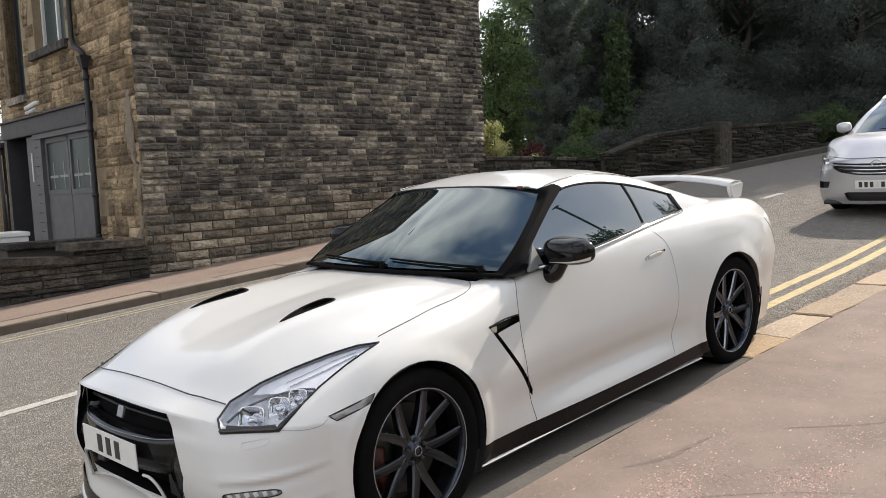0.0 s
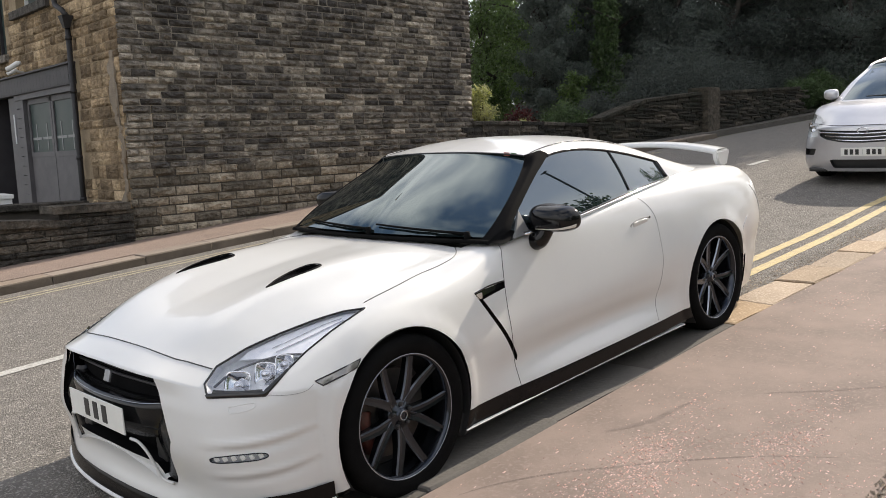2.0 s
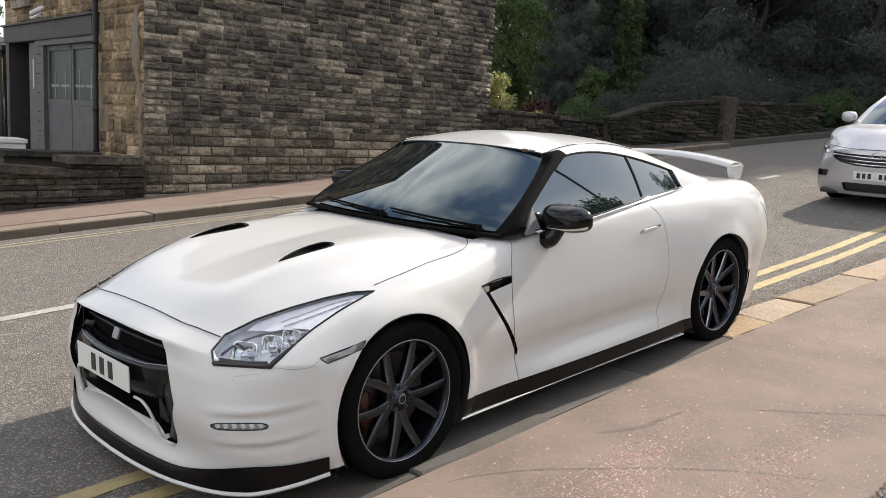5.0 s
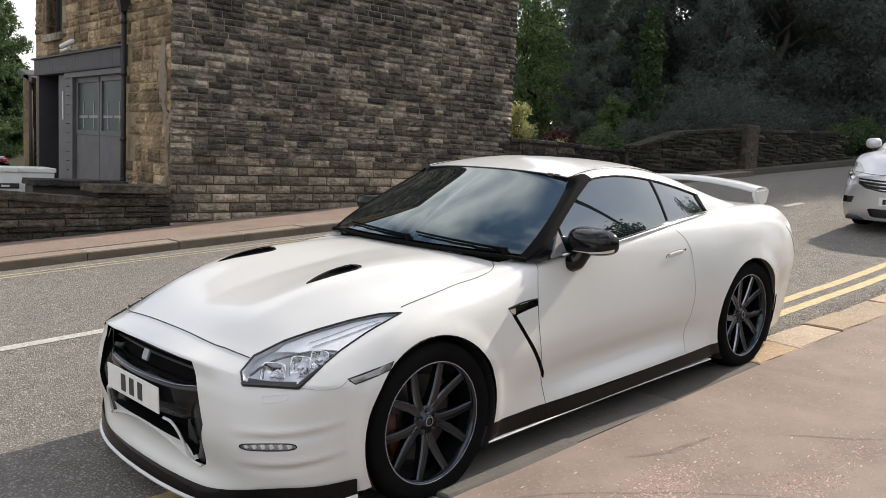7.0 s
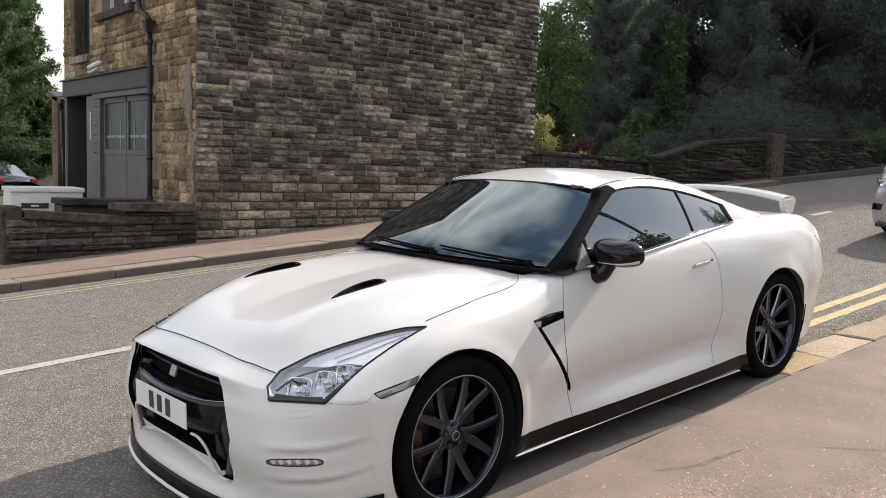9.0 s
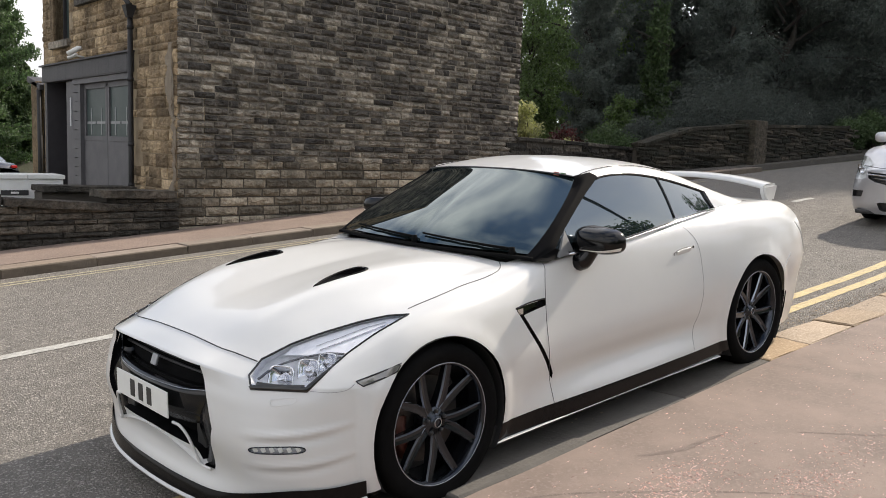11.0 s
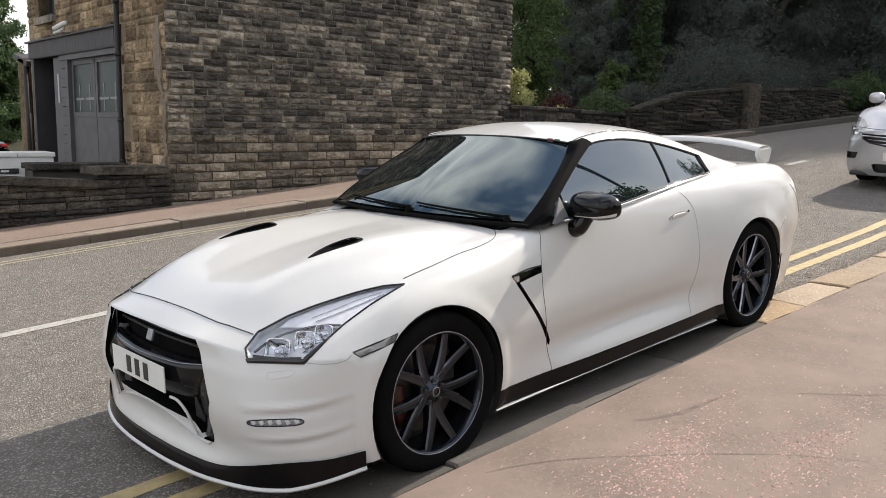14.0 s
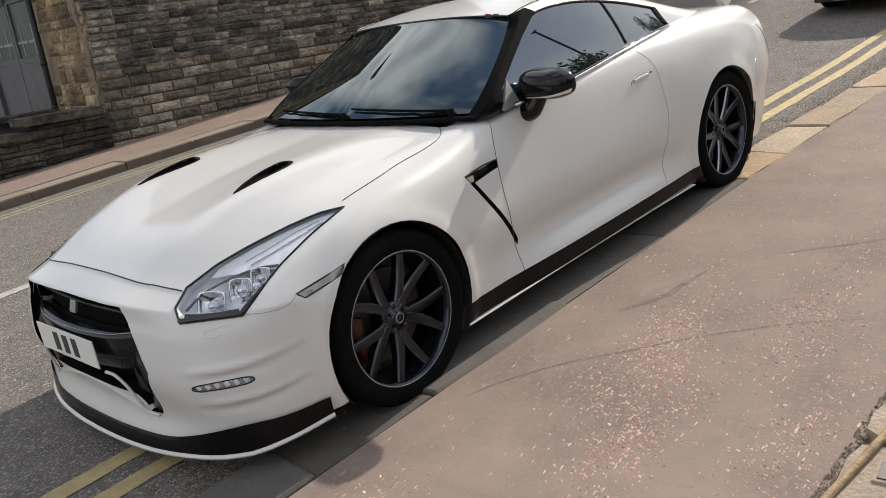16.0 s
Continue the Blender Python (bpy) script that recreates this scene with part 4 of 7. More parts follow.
# bonnet air outlets, headlamps, grille, side outlets, cut out of the skin
LAMP = [(2.118, .603, .668), (2.135, .645, .632), (1.993, .812, .627), (1.893, .808, .678), (1.787, .803, .727), (1.655, .806, .777), (1.553, .812, .808), (1.462, .808, .829),
        (1.537, .760, .829), (1.650, .710, .814), (1.784, .655, .787), (1.918, .603, .753), (2.040, .573, .711)]
LU, LV = Vector((1, 0, 0)), Vector((0, -0.6, 0.8))
SCOOP = [(1.650, .384, .92), (1.575, .356, .92), (1.485, .326, .93), (1.400, .312, .94), (1.352, .326, .94), (1.352, .392, .94), (1.430, .412, .94), (1.560, .402, .93)]
lamp_patch, scoop_patch = {}, {}
for s in (1, -1):
    lamp_patch[s] = carve(shell, LAMP, LU, LV, s, reach=0.05)
    scoop_patch[s] = carve(shell, SCOOP, X_, Y_, s, facing=Vector((0, 0, 1)))
MOUTH = [(2.2, 0.406, .690), (2.2, 0.449, .600), (2.2, 0.501, .455), (2.2, 0.452, .262), (2.2, 0.383, .262), (2.2, 0.354, .335), (2.2, 0, .350), (2.2, -0.354, .335), (2.2, -0.383, .262), (2.2, -0.452, .262),
         (2.2, -0.501, .455), (2.2, -0.449, .600), (2.2, -0.406, .690), (2.2, -0.208, .694), (2.2, 0, .695), (2.2, 0.208, .694)]
mouth_patch = carve(shell, MOUTH, Y_, Z_, 1)
part("grille_recess", recess(mouth_patch, (-0.09, 0, 0)), PILLAR_BLACK, CAR, "matt black grille opening", smooth=False)
mouth_patch.free()

OUTLET = [(.883, .89, .762), (.640, .87, .768), (.648, .87, .738), (.832, .89, .722)]
SLASH = [(.874, .89, .752), (.838, .89, .740), (.606, .90, .392), (.610, .90, .364), (.624, .90, .376)]
MARKER = [(1.822, .90, .640), (1.69, .92, .660), (1.615, .93, .673), (1.640, .93, .645), (1.70, .93, .634), (1.798, .914, .618)]
DOOR = [(.575, .83, .962), (.618, .84, .860), (.646, .87, .757), (.664, .89, .625), (.658, .90, .484), (.630, .90, .357), (.628, .90, .246),
        (-.66, .90, .246), (-.71, .90, .42), (-.745, .89, .60), (-.755, .88, .74), (-.758, .87, .84), (-.73, .84, .915), (-.66, .80, .985), (-.50, .78, 1.02), (0, .79, .99)]
VENT = [(-1.775, .90, .43), (-1.822, .90, .43), (-1.850, .90, .22), (-1.775, .90, .20)]
FOG = []
for k in range(20):
    a = 2 * math.pi * k / 20
    t = .5 + .5 * math.copysign(abs(math.cos(a)) ** .45, math.cos(a))
    FOG.append((2.192 - .162 * t, .686 + .154 * t, .4035 + .0125 * math.copysign(abs(math.sin(a)) ** .8, math.sin(a))))
SKIRT = [(1.03, .92, .258), (.80, .92, .252), (.3, .92, .243), (-.3, .92, .238), (-.70, .92, .237), (-1.06, .92, .240), (-1.10, .92, .10), (1.10, .92, .10)]
for s in (1, -1):
    p = carve(shell, OUTLET, X_, Z_, s)
    part("side_outlet", recess(p, (0, -0.03 * s, 0)), BLACK_GLOSS, CAR, "gloss black side air outlet")
    p.free()
    p = carve(shell, SLASH, X_, Z_, s, reach=0.04)
    part("side_outlet", recess(p, (0, -0.02 * s, 0)), BLACK_GLOSS, CAR, "gloss black side air outlet")
    p.free()
    p = carve(shell, MARKER, X_, Z_, s)
    panel("side_marker", offset(p, 0.002), material("smoked_marker", (0.13, 0.125, 0.12), 0.12, 0.5, second=(0.24, 0.235, 0.225), scale=30, coat=0.8) if s > 0 else bpy.data.materials["smoked_marker"], CAR, "smoked side marker lamp")
    rim = [SKIN.find_nearest(Vector((q[0], q[1] * s, q[2])))[0] for q in MARKER]
    rim = [a.lerp(b, t) for a, b in zip(rim, rim[1:] + rim[:1]) for t in (0, .25, .5, .75)]
    part("marker_rim", tube_bm(rim, .0035, 6, closed=True), BLACK_GLOSS, CAR, smooth=True)
    p = carve(shell, VENT, X_, Z_, s)
    part("rear_vent", recess(p, (0, -0.02 * s, 0)), PILLAR_BLACK, CAR, "black vent behind the rear wheel")
    p.free()
    p = carve(shell, SKIRT, X_, Z_, s)
    panel("side_skirt", p, SILL_BROWN, CAR, "dark brown-black side skirt")
    p = carve(shell, FOG, (0.64, -0.77, 0), Z_, s, reach=0.04, facing=Vector((0.77, 0.64, 0)))
    fog_back = part("fog_lamp", recess(p, (-0.006, -0.005 * s, 0)), LAMP_GREY, CAR, "slim chrome-ringed running lamp")
    panel("lens", p, LAMP_GLASS, fog_back).visible_shadow = False

# running lamp rims and light pods
for s in (1, -1):
    rim = [Vector((p[0], p[1] * s, p[2])) for p in FOG]
    rim = [SKIN.find_nearest(q)[0] for q in rim]
    part("lamp_rim", tube_bm([tuple(q) for q in spline(rim + rim[:1], 60)[:-1]], 0.0024, 6, closed=True), ALLOY, CAR, smooth=True)
    for k in range(6):
        t = (k + 0.85) / 6.7
        c = Vector((2.192 - .162 * t, .686 + .154 * t, .4035))
        pod = box_bm((.008, .016, .019), (0, 0, 0), .002)
        c = SKIN.find_nearest(Vector((c.x, c.y * s, c.z)))[0]
        part("light_pod", pod, PLATE_WHITE, CAR, matrix=pose(c.x - .0045, c.y - .004 * s, c.z) @ pose(0, 0, 0, 24 * s, 0, 44 * s))

# doors
DOORS = {}
for s in (1, -1):
    p = carve(shell, DOOR, X_, Z_, s)
    bmesh.ops.delete(p, geom=[f for f in p.faces if abs(f.calc_center_median().y) < 0.70], context="FACES")
    DOORS[s] = panel("door", p, WHITE_PAINT, CAR, "white door with a flush handle")
BONNET = [(2.124, 0, .75), (2.120, .344, .74), (2.095, .465, .725), (2.058, .570, .701), (2.036, .568, .711), (1.918, .598, .753), (1.784, .650, .787), (1.650, .705, .814), (1.537, .755, .829), (1.44, .775, .84),
          (1.25, .770, .87), (1.08, .748, .896), (.93, .742, .91), (.83, .725, .915), (.76, .680, .92), (.70, .60, .92), (.70, 0, .94)]
bonnet_patch = carve(shell, BONNET + [(x, -y, z) for x, y, z in BONNET[::-1]], X_, Y_, 1, facing=Vector((0, 0, 1)))
panel("bonnet", bonnet_patch, WHITE_PAINT, CAR, "white bonnet with two black air outlets")
bmesh.ops.delete(shell, geom=[f for f in shell.faces if (lambda c: -1.75 < c.x < 0.70 and abs(c.y) < 0.66 and c.z > 0.85)(f.calc_center_median())], context="FACES")
panel("body", shell, WHITE_PAINT, CAR)

# panel gaps
GAP_GREY = material("panel_gap_grey", (0.22, 0.22, 0.215), 0.6, second=(0.28, 0.28, 0.27), scale=10)
seam("panel_gap", BONNET[:4] , (0, 0, -1), CAR, 24, radius=0.0032)
seam("panel_gap", [(1.44, .775, 0), (1.25, .770, 0), (1.08, .748, 0), (.93, .742, 0), (.83, .725, 0), (.76, .680, 0), (.70, .615, 0)], (0, 0, -1), CAR, 50, radius=0.0024)
seam("panel_gap", [(p[0], 0, p[2]) for p in DOOR[:7]], (0, -1, 0), CAR, 50, radius=0.0016)
seam("panel_gap", [(p[0], 0, p[2]) for p in DOOR[7:14]], (0, -1, 0), CAR, 50, radius=0.0011, mat=GAP_GREY)
seam("panel_gap", [(1.985, 0, .622), (1.93, 0, .612), (1.87, 0, .612), (1.83, 0, .630)], (0, -1, 0), CAR, 16, radius=0.0011, mat=GAP_GREY)
seam("panel_gap", [(-1.72, 0, .60), (-1.76, 0, .64), (-1.83, 0, .685)], (0, -1, 0), CAR, 10, radius=0.0016, mat=CHROME)
seam("tail_lamp_edge", [(-2.02, 0, .87), (-2.09, 0, .80), (-2.13, 0, .72), (-2.15, 0, .66)], (0, -1, 0), CAR, 16, radius=0.0022, mat=GAP_GREY)

# headlamps
SMOKE = material("lamp_housing", (0.07, 0.07, 0.078), 0.25, 0.3, second=(0.12, 0.12, 0.13), scale=20)
LAMP_BACK = material("lamp_back", (0.84, 0.845, 0.87), 0.3, 0.1, second=(0.66, 0.665, 0.70), scale=34)
SILVER_IN = material("lamp_silver", (0.90, 0.90, 0.93), 0.35, 0.1, second=(0.72, 0.72, 0.77), scale=26)
for s in (1, -1):
    head = part("headlamp", recess(lamp_patch[s], (-0.036, -0.022 * s, -0.028)), LAMP_BACK, CAR, "slanted clear headlamp with silver reflectors")
    inner = lamp_patch[s].copy()
    layer = inner.verts.layers.float_vector.get("shell")
    UP = [(1.965, .62, .735), (1.80, .80, .727), (1.655, .80, .777), (1.553, .80, .806), (1.470, .805, .826), (1.537, .765, .827), (1.650, .715, .812), (1.784, .660, .785), (1.918, .610, .750)]
    up = carve(inner, UP, LU, LV, s)
    panel("silver_panel", offset(up, -0.014), SILVER_IN, head)
    inner.free()
    for y_off, wide in ((0.0, .0045), (.026, .003)):
        strip_line = on_skin([(1.85, (.702 - y_off) * s, 1), (1.76, (.735 - y_off) * s, 1), (1.66, (.765 - y_off) * s, 1), (1.565, (.789 - y_off * .6) * s, 1)], (0, 0, -1), 20, -0.012)
        if len(strip_line) > 2:
            part("light_strip", tube_bm(strip_line, wide, 6, flat=0.5), CHROME if y_off else LAMP_IN, head, smooth=True)
    bar = on_skin([(2.10, .635 * s, 1), (2.02, .635 * s, 1), (1.93, .675 * s, 1), (1.84, .735 * s, 1), (1.79, .79 * s, 1)], (0, 0, -1), 20, -0.012)
    part("divider", tube_bm(bar, 0.007, 8, flat=0.6), SMOKE, head, smooth=True)
    for (cx, cy, cz, r) in ((2.048, .694, .656, .056), (1.952, .745, .682, .046), (1.878, .770, .702, .040)):
        bowl = lathe_bm([(0.001, -0.024), (r * 0.35, -0.022), (r * 0.7, -0.014), (r * 0.9, -0.006), (r, 0.0), (r * 1.01, -0.004), (r * 1.01, -0.012)], 32, axis="Z")
        for v in bowl.verts:
            # the cells are rounded squares
            a = math.atan2(v.co.y, v.co.x)
            k = (abs(math.cos(a)) ** 5 + abs(math.sin(a)) ** 5) ** -.2
            v.co.x, v.co.y = v.co.x * k * .96, v.co.y * k * .96
        ball = bmesh.new()
        bmesh.ops.create_uvsphere(ball, u_segments=20, v_segments=12, radius=r * (0.34 if r > .05 else 0.46))
        turn = Vector((0.80, 0.45 * s, 0.38)).to_track_quat("Z", "Y").to_matrix().to_4x4()
        place = Matrix.Translation((cx - 0.02, (cy - 0.012) * s, cz - 0.008)) @ turn
        ref = part("reflector", bowl, CHROME, head, smooth=True, matrix=place)
        part("projector", ball, LAMP_IN, ref, smooth=True, matrix=Matrix.Translation((0, 0, -0.014)))
    low_bar = [Vector((2.115, .655 * s, .642)), Vector((2.06, .735 * s, .636)), Vector((1.995, .800 * s, .634))]
    part("lower_bar", tube_bm(spline(low_bar, 12), 0.011, 8), BLACK_GLOSS, head, smooth=True)
    panel("lens", lamp_patch[s], LAMP_GLASS, head).visible_shadow = False
    rim = [Vector((p[0], p[1] * s, p[2])) for p in LAMP]
    near_rim = []
    for a, b in zip(rim, rim[1:] + rim[:1]):
        for t in np.linspace(0, 1, 8, endpoint=False):
            q, nq, _, _ = SKIN.find_nearest(a.lerp(b, t))
            near_rim.append(q + nq * 0.0)
    part("gasket", tube_bm(near_rim, 0.0046, 6, closed=True), BLACK_GLOSS, head, smooth=True)
    part("lower_gasket", tube_bm(near_rim[7:27], lambda t: .0050 + .0075 * math.sin(math.pi * min(1, .25 + .75 * t)), 8), BLACK_GLOSS, head, smooth=True)

# bonnet outlets
for s in (1, -1):
    pit = part("bonnet_outlet", recess(scoop_patch[s], (0, 0, -0.026)), BLACK_BAR, CAR, "black bonnet air outlet")
    rim = [SKIN.find_nearest(Vector((p[0], p[1] * s, p[2])))[0] for p in SCOOP]
    part("rim", tube_bm(spline([tuple(q) for q in rim + rim[:1]], 49)[:-1], 0.005, 6, closed=True), SILL_BROWN, pit, smooth=True)
    scoop_patch[s].free()

# side outlet trim and bumper details
for s in (1, -1):
    part("outlet_trim", tube_bm(on_skin([(.878, 1 * s, .762), (.76, 1 * s, .771), (.645, 1 * s, .770)], (0, -s, 0), 14, 0.0), 0.0045, 6), BLACK_GLOSS, CAR, smooth=True)
    part("outlet_badge", box_bm((.040, .006, .030), (0, 0, 0), .002), CHROME, CAR, "small silver badge", matrix=pose(.845, .882 * s, .742, 0, 0, 0))
    wash = [(2.099, .723, .592), (2.032, .789, .601), (2.041, .791, .581), (2.103, .735, .570)]
    seam("washer_cover", wash + wash[:1], (-0.77, -0.64, 0), CAR, 24, radius=0.0016, mat=WHITE_PAINT, sides=(s,))

# grille: upper bar, plate, lower lip
bar_line = spline([(2.195, -.446, .560), (2.255, -.285, .552), (2.281, 0, .550), (2.255, .285, .552), (2.195, .446, .560)], 40)
bar_prof = [(-0.075, 0.030), (-0.02, 0.026), (-0.004, 0.018), (0.002, 0.0), (-0.004, -0.060), (-0.012, -0.120), (-0.05, -0.128)]
vv = [Vector((p[0] + a, p[1], p[2] + b)) for p in bar_line for a, b in bar_prof]
mesh_part("grille_bar", vv, grid_faces(40, len(bar_prof)), BLACK_BAR, CAR, "black bumper bar behind the plate", smooth=True)
edge_line = [(p[0] - .002, p[1] * .965, p[2] + .022) for p in bar_line]
part("grille_edge", tube_bm([(2.195, -.412, .680)] + edge_line + [(2.195, .412, .680)], .0024, 6), RIM_EDGE, CAR, "thin bright edge of the grille", smooth=True)
for s in (1, -1):
    leg = spline([(2.192, .446 * s, .600), (2.224, .474 * s, .50), (2.228, .474 * s, .42), (2.215, .446 * s, .33), (2.212, .422 * s, .272)], 24)
    rows = []
    for i, p in enumerate(leg):
        w = 0.06 + 0.05 * math.sin(math.pi * min(1, i / 16))
        rows += [Vector((p[0] - 0.004, p[1] + 0.022 * s, p[2])), Vector((p[0] - 0.002, p[1] - w * 0.5 * s, p[2])), Vector((p[0] - 0.012, p[1] - w * s * 1.15, p[2])), Vector((p[0] - 0.06, p[1] - w * s * 1.2, p[2]))]
    mesh_part("grille_side", rows, grid_faces(24, 4), BLACK_BAR, CAR, "black grille cheek", smooth=True)
    part("grille_trim", tube_bm(spline([(2.286, .262 * s, .432), (2.278, .310 * s, .425), (2.264, .345 * s, .385), (2.248, .369 * s, .320), (2.234, .388 * s, .272), (2.222, .446 * s, .262)], 40), 0.0062, 8), WHITE_PAINT, CAR, smooth=True)
    part("mouth_edge", tube_bm([(2.200, .412 * s, .684), (2.214, .450 * s, .60)], 0.004, 6), CHROME, CAR, smooth=True)
    part("air_duct", box_bm((.05, .10, .10), (2.180, .355 * s, .375), .01), BLACK_SATIN, CAR)
shelf = []
for y in np.linspace(-.40, .40, 25):
    e = 1 - (y / .40) ** 2
    shelf += [Vector((2.236 + .026 * e, y, .262 + .085 * e * 0.9)), Vector((2.22, y, .275 + .07 * e)), Vector((2.12, y, .27 + .04 * e))]
mesh_part("lower_shelf", shelf, grid_faces(25, 3), WHITE_PAINT, CAR, "white lower bumper shelf", smooth=True)
for z in (.63, .66):
    part("grille_slat", tube_bm(spline([(2.165, -.42, z), (2.185, 0, z), (2.165, .42, z)], 16), 0.006, 6), BLACK_SATIN, CAR, smooth=True)
plate = part("number_plate", box_bm((.006, .50, .111), (0, 0, 0), .002), PLATE_WHITE, CAR, "white number plate with black marks", matrix=pose(2.297, 0, .502, 0, -1.5, 0))
for k in (-1, 0, 1):
    part("plate_mark", box_bm((.003, .042, .075), (0.0042, k * .082, 0), .0008), INK, plate, "plain black bar")
part("badge", box_bm((.012, .050, .050), (0, 0, 0), .005), LAMP_GREY, CAR, "small silver badge", matrix=pose(2.226, 0, .632, 0, -20, 0))

# splitter: dark band with a white lip under it
edge = spline(FASCIA[-1], 40)
edge = np.vstack([edge[::-1] * (1, -1, 1), edge[1:]])
band, lip = [], []
for p in edge:
    out = Vector((max(0.25, (p[0] - 1.3)), p[1] * 1.1, 0)).normalized()
    k = abs(p[1]) / 0.91
    zb = 0.116 + 0.008 * k + 0.034 * max(0, (k - 0.86) / 0.14) ** 1.2
    q = Vector(p)
    f = min(1.0, max(0.0, (k - .50) / .42))
    f = f * f * (3 - 2 * f)
    band += [q + out * (.017 * f) + Vector((0, 0, .004 + .060 * f)), q + out * (.010 + .008 * f) + Vector((0, 0, -.012 + .03 * f)), Vector((*(q + out * 0.018).xy, zb + .012))]
    lip += [Vector((*(q + out * a).xy, zb + b)) for a, b in ((-.05, .012), (.022, .012), (.030, .005), (.026, -.003), (-.05, -.003))]
mesh_part("splitter", band, grid_faces(len(edge), 3), SILL_BROWN, CAR, "dark carbon-look front splitter", smooth=True)
mesh_part("splitter_lip", lip, grid_faces(len(edge), 5), WHITE_PAINT, CAR, "thin white splitter lip", smooth=True)
for s in (1, -1):
    rows = []
    for x in np.linspace(1.045, -0.955, 50):
        k = (1.045 - x) / 2.0
        zb = .168 - .02 * k + .006 * math.sin(math.pi * k)
        rows += [Vector((x, s * (a + .004 * k), zb + b)) for a, b in ((.88, .003), (.921, .003), (.929, .0), (.925, -.004), (.86, -.005))]
    mesh_part("skirt_lip", rows, grid_faces(50, 5), WHITE_PAINT, CAR, "thin white skirt lip", smooth=True)
    part("sill_guard", box_bm((2.1, .06, .10), (.02, .87 * s, .19), .01), BLACK_SATIN, CAR)

# rear bumper and underside
rear_rows = []
for zf in np.linspace(0.90, 0.20, 12):
    half = np.interp(zf, (.2, .36, .48, .66, .81, .89, .92), (.73, .785, .80, .805, .75, .66, .55))
    for y in np.linspace(-1, 1, 25):
        rear_rows.append(Vector((-2.305 + .045 * abs(y) ** 3 + .06 * max(0, .45 - zf), half * y, zf)))
mesh_part("rear_bumper", rear_rows, grid_faces(12, 25), WHITE_PAINT, CAR, smooth=True)
part("underbody", box_bm((4.25, 1.30, .06), (0, 0, .17), .02), BLACK_SATIN, CAR)
# unseen tray, added to keep light out from under the sills
part("floor_shade_tray", box_bm((1.94, 1.72, .05), (0, 0, .150), .015), BLACK_SATIN, CAR)
part("interior", box_bm((2.3, 1.30, .10), (-.45, 0, .80), .03), BLACK_SATIN, CAR, "black cabin floor")
part("dashboard", tube_bm([(.42, -.66, .90), (.44, 0, .905), (.42, .66, .90)], .10, 12, flat=0.5), BLACK_SATIN, CAR, smooth=True)

# cabin
def cab_patch(i0, i1, j0, j1):
    g = cab[i0:i1 + 1, j0:j1 + 1]
    return g, grid_faces(g.shape[0], g.shape[1])


def both(name, i0, i1, j0, j1, mat, label="", push=0.0, parent=CAR, joined=False):
    g, f = cab_patch(i0, i1, j0, j1)
    if joined:
        w, f = half_shell(g)
        bm = bmesh.new()
        vs = [bm.verts.new(p) for p in w]
        for q in f:
            bm.faces.new([vs[k] for k in q])
        bmesh.ops.remove_doubles(bm, verts=bm.verts, dist=0.0005)
        bmesh.ops.recalc_face_normals(bm, faces=bm.faces)
        return part(name, bm, mat, parent, label, smooth=True)
    for s in (1, -1):
        w = g.reshape(-1, 3) * (1, s, 1) - np.array((0, push * s, 0))
        mesh_part(name, w, f if s > 0 else [q[::-1] for q in f], mat, parent, label, smooth=True)


def fair(i0, i1, j0, j1, du, dv, even):
    """Takes the ripple out of a pane: the nearest low-order surface."""
    g = cab[i0:i1 + 1, j0:j1 + 1]
    u, v = np.meshgrid(np.linspace(-1, 1, g.shape[0]), np.linspace(0 if even else -1, 1, g.shape[1]), indexing="ij")
    A = np.stack([u ** a * v ** b for a in range(du + 1) for b in range(dv + 1)], -1).reshape(-1, (du + 1) * (dv + 1))
    for k in range(3):
        par = g[..., k].reshape(-1)
        cab[i0:i1 + 1, j0:j1 + 1, k] = (A @ np.linalg.lstsq(A, par, rcond=None)[0]).reshape(g.shape[:2])
    if even:
        cab[i0:i1 + 1, j0, 1] = 0


fair(2, 36, 0, 24, 3, 3, True)
was = cab[:, 36:49].copy()
fair(6, 84, 36, 48, 3, 2, False)
for i in range(6, 96):
    # carry the smoothing on into the roof edge and the rear pillar
    if i > 84:
        cab[i, 36:49] += (cab[84, 36:49] - was[84]) * (96 - i) / 12
    for j in range(25, 36):
        cab[i, j] += (cab[i, 36] - was[i, 0]) * (j - 24) / 12
for i in range(6):
    for j in range(25, 49):
        k = max(36, j)
        cab[i, j] += (cab[6, k] - was[6, k - 36]) * (i / 6) * min(1, (j - 24) / 12)
# the rear edge of the windscreen pillar runs straight from roof to waist
for i in range(1, 36):
    back = float(np.interp(i, (0, 3, 6, 9, 12, 15, 18, 21, 24, 27, 30, 33, 36), (0, -.035, -.065, -.005, .05, .088, .112, .120, .120, .108, .080, .044, 0)))
    for j in range(25, 48):
        cab[i, j, 0] -= back * ((j - 24) / 12 if j < 36 else (48 - j) / 12)
# one smooth sheet for the side glass, carried on into the pillars and the roof edge
pane = cab[6:85, 36:49]
u, v = pane[..., 0].reshape(-1), pane[..., 2].reshape(-1) - 1.1
A = np.stack([np.ones_like(u), u, v, u * u, u * v, v * v, u ** 3, u * u * v], -1)
flat_y = (A @ np.linalg.lstsq(A, pane[..., 1].reshape(-1), rcond=None)[0]).reshape(pane.shape[:2])
slip = np.zeros((cab.shape[0], 13))
slip[6:85] = flat_y - pane[..., 1]
for i in range(6):
    slip[i] = slip[6] * i / 6
for i in range(85, 97):
    slip[i] = slip[84] * (97 - i) / 13
cab[:, 36:49, 1] += slip
for j in range(25, 36):
    cab[:, j, 1] += slip[:, 0] * (j - 24) / 12
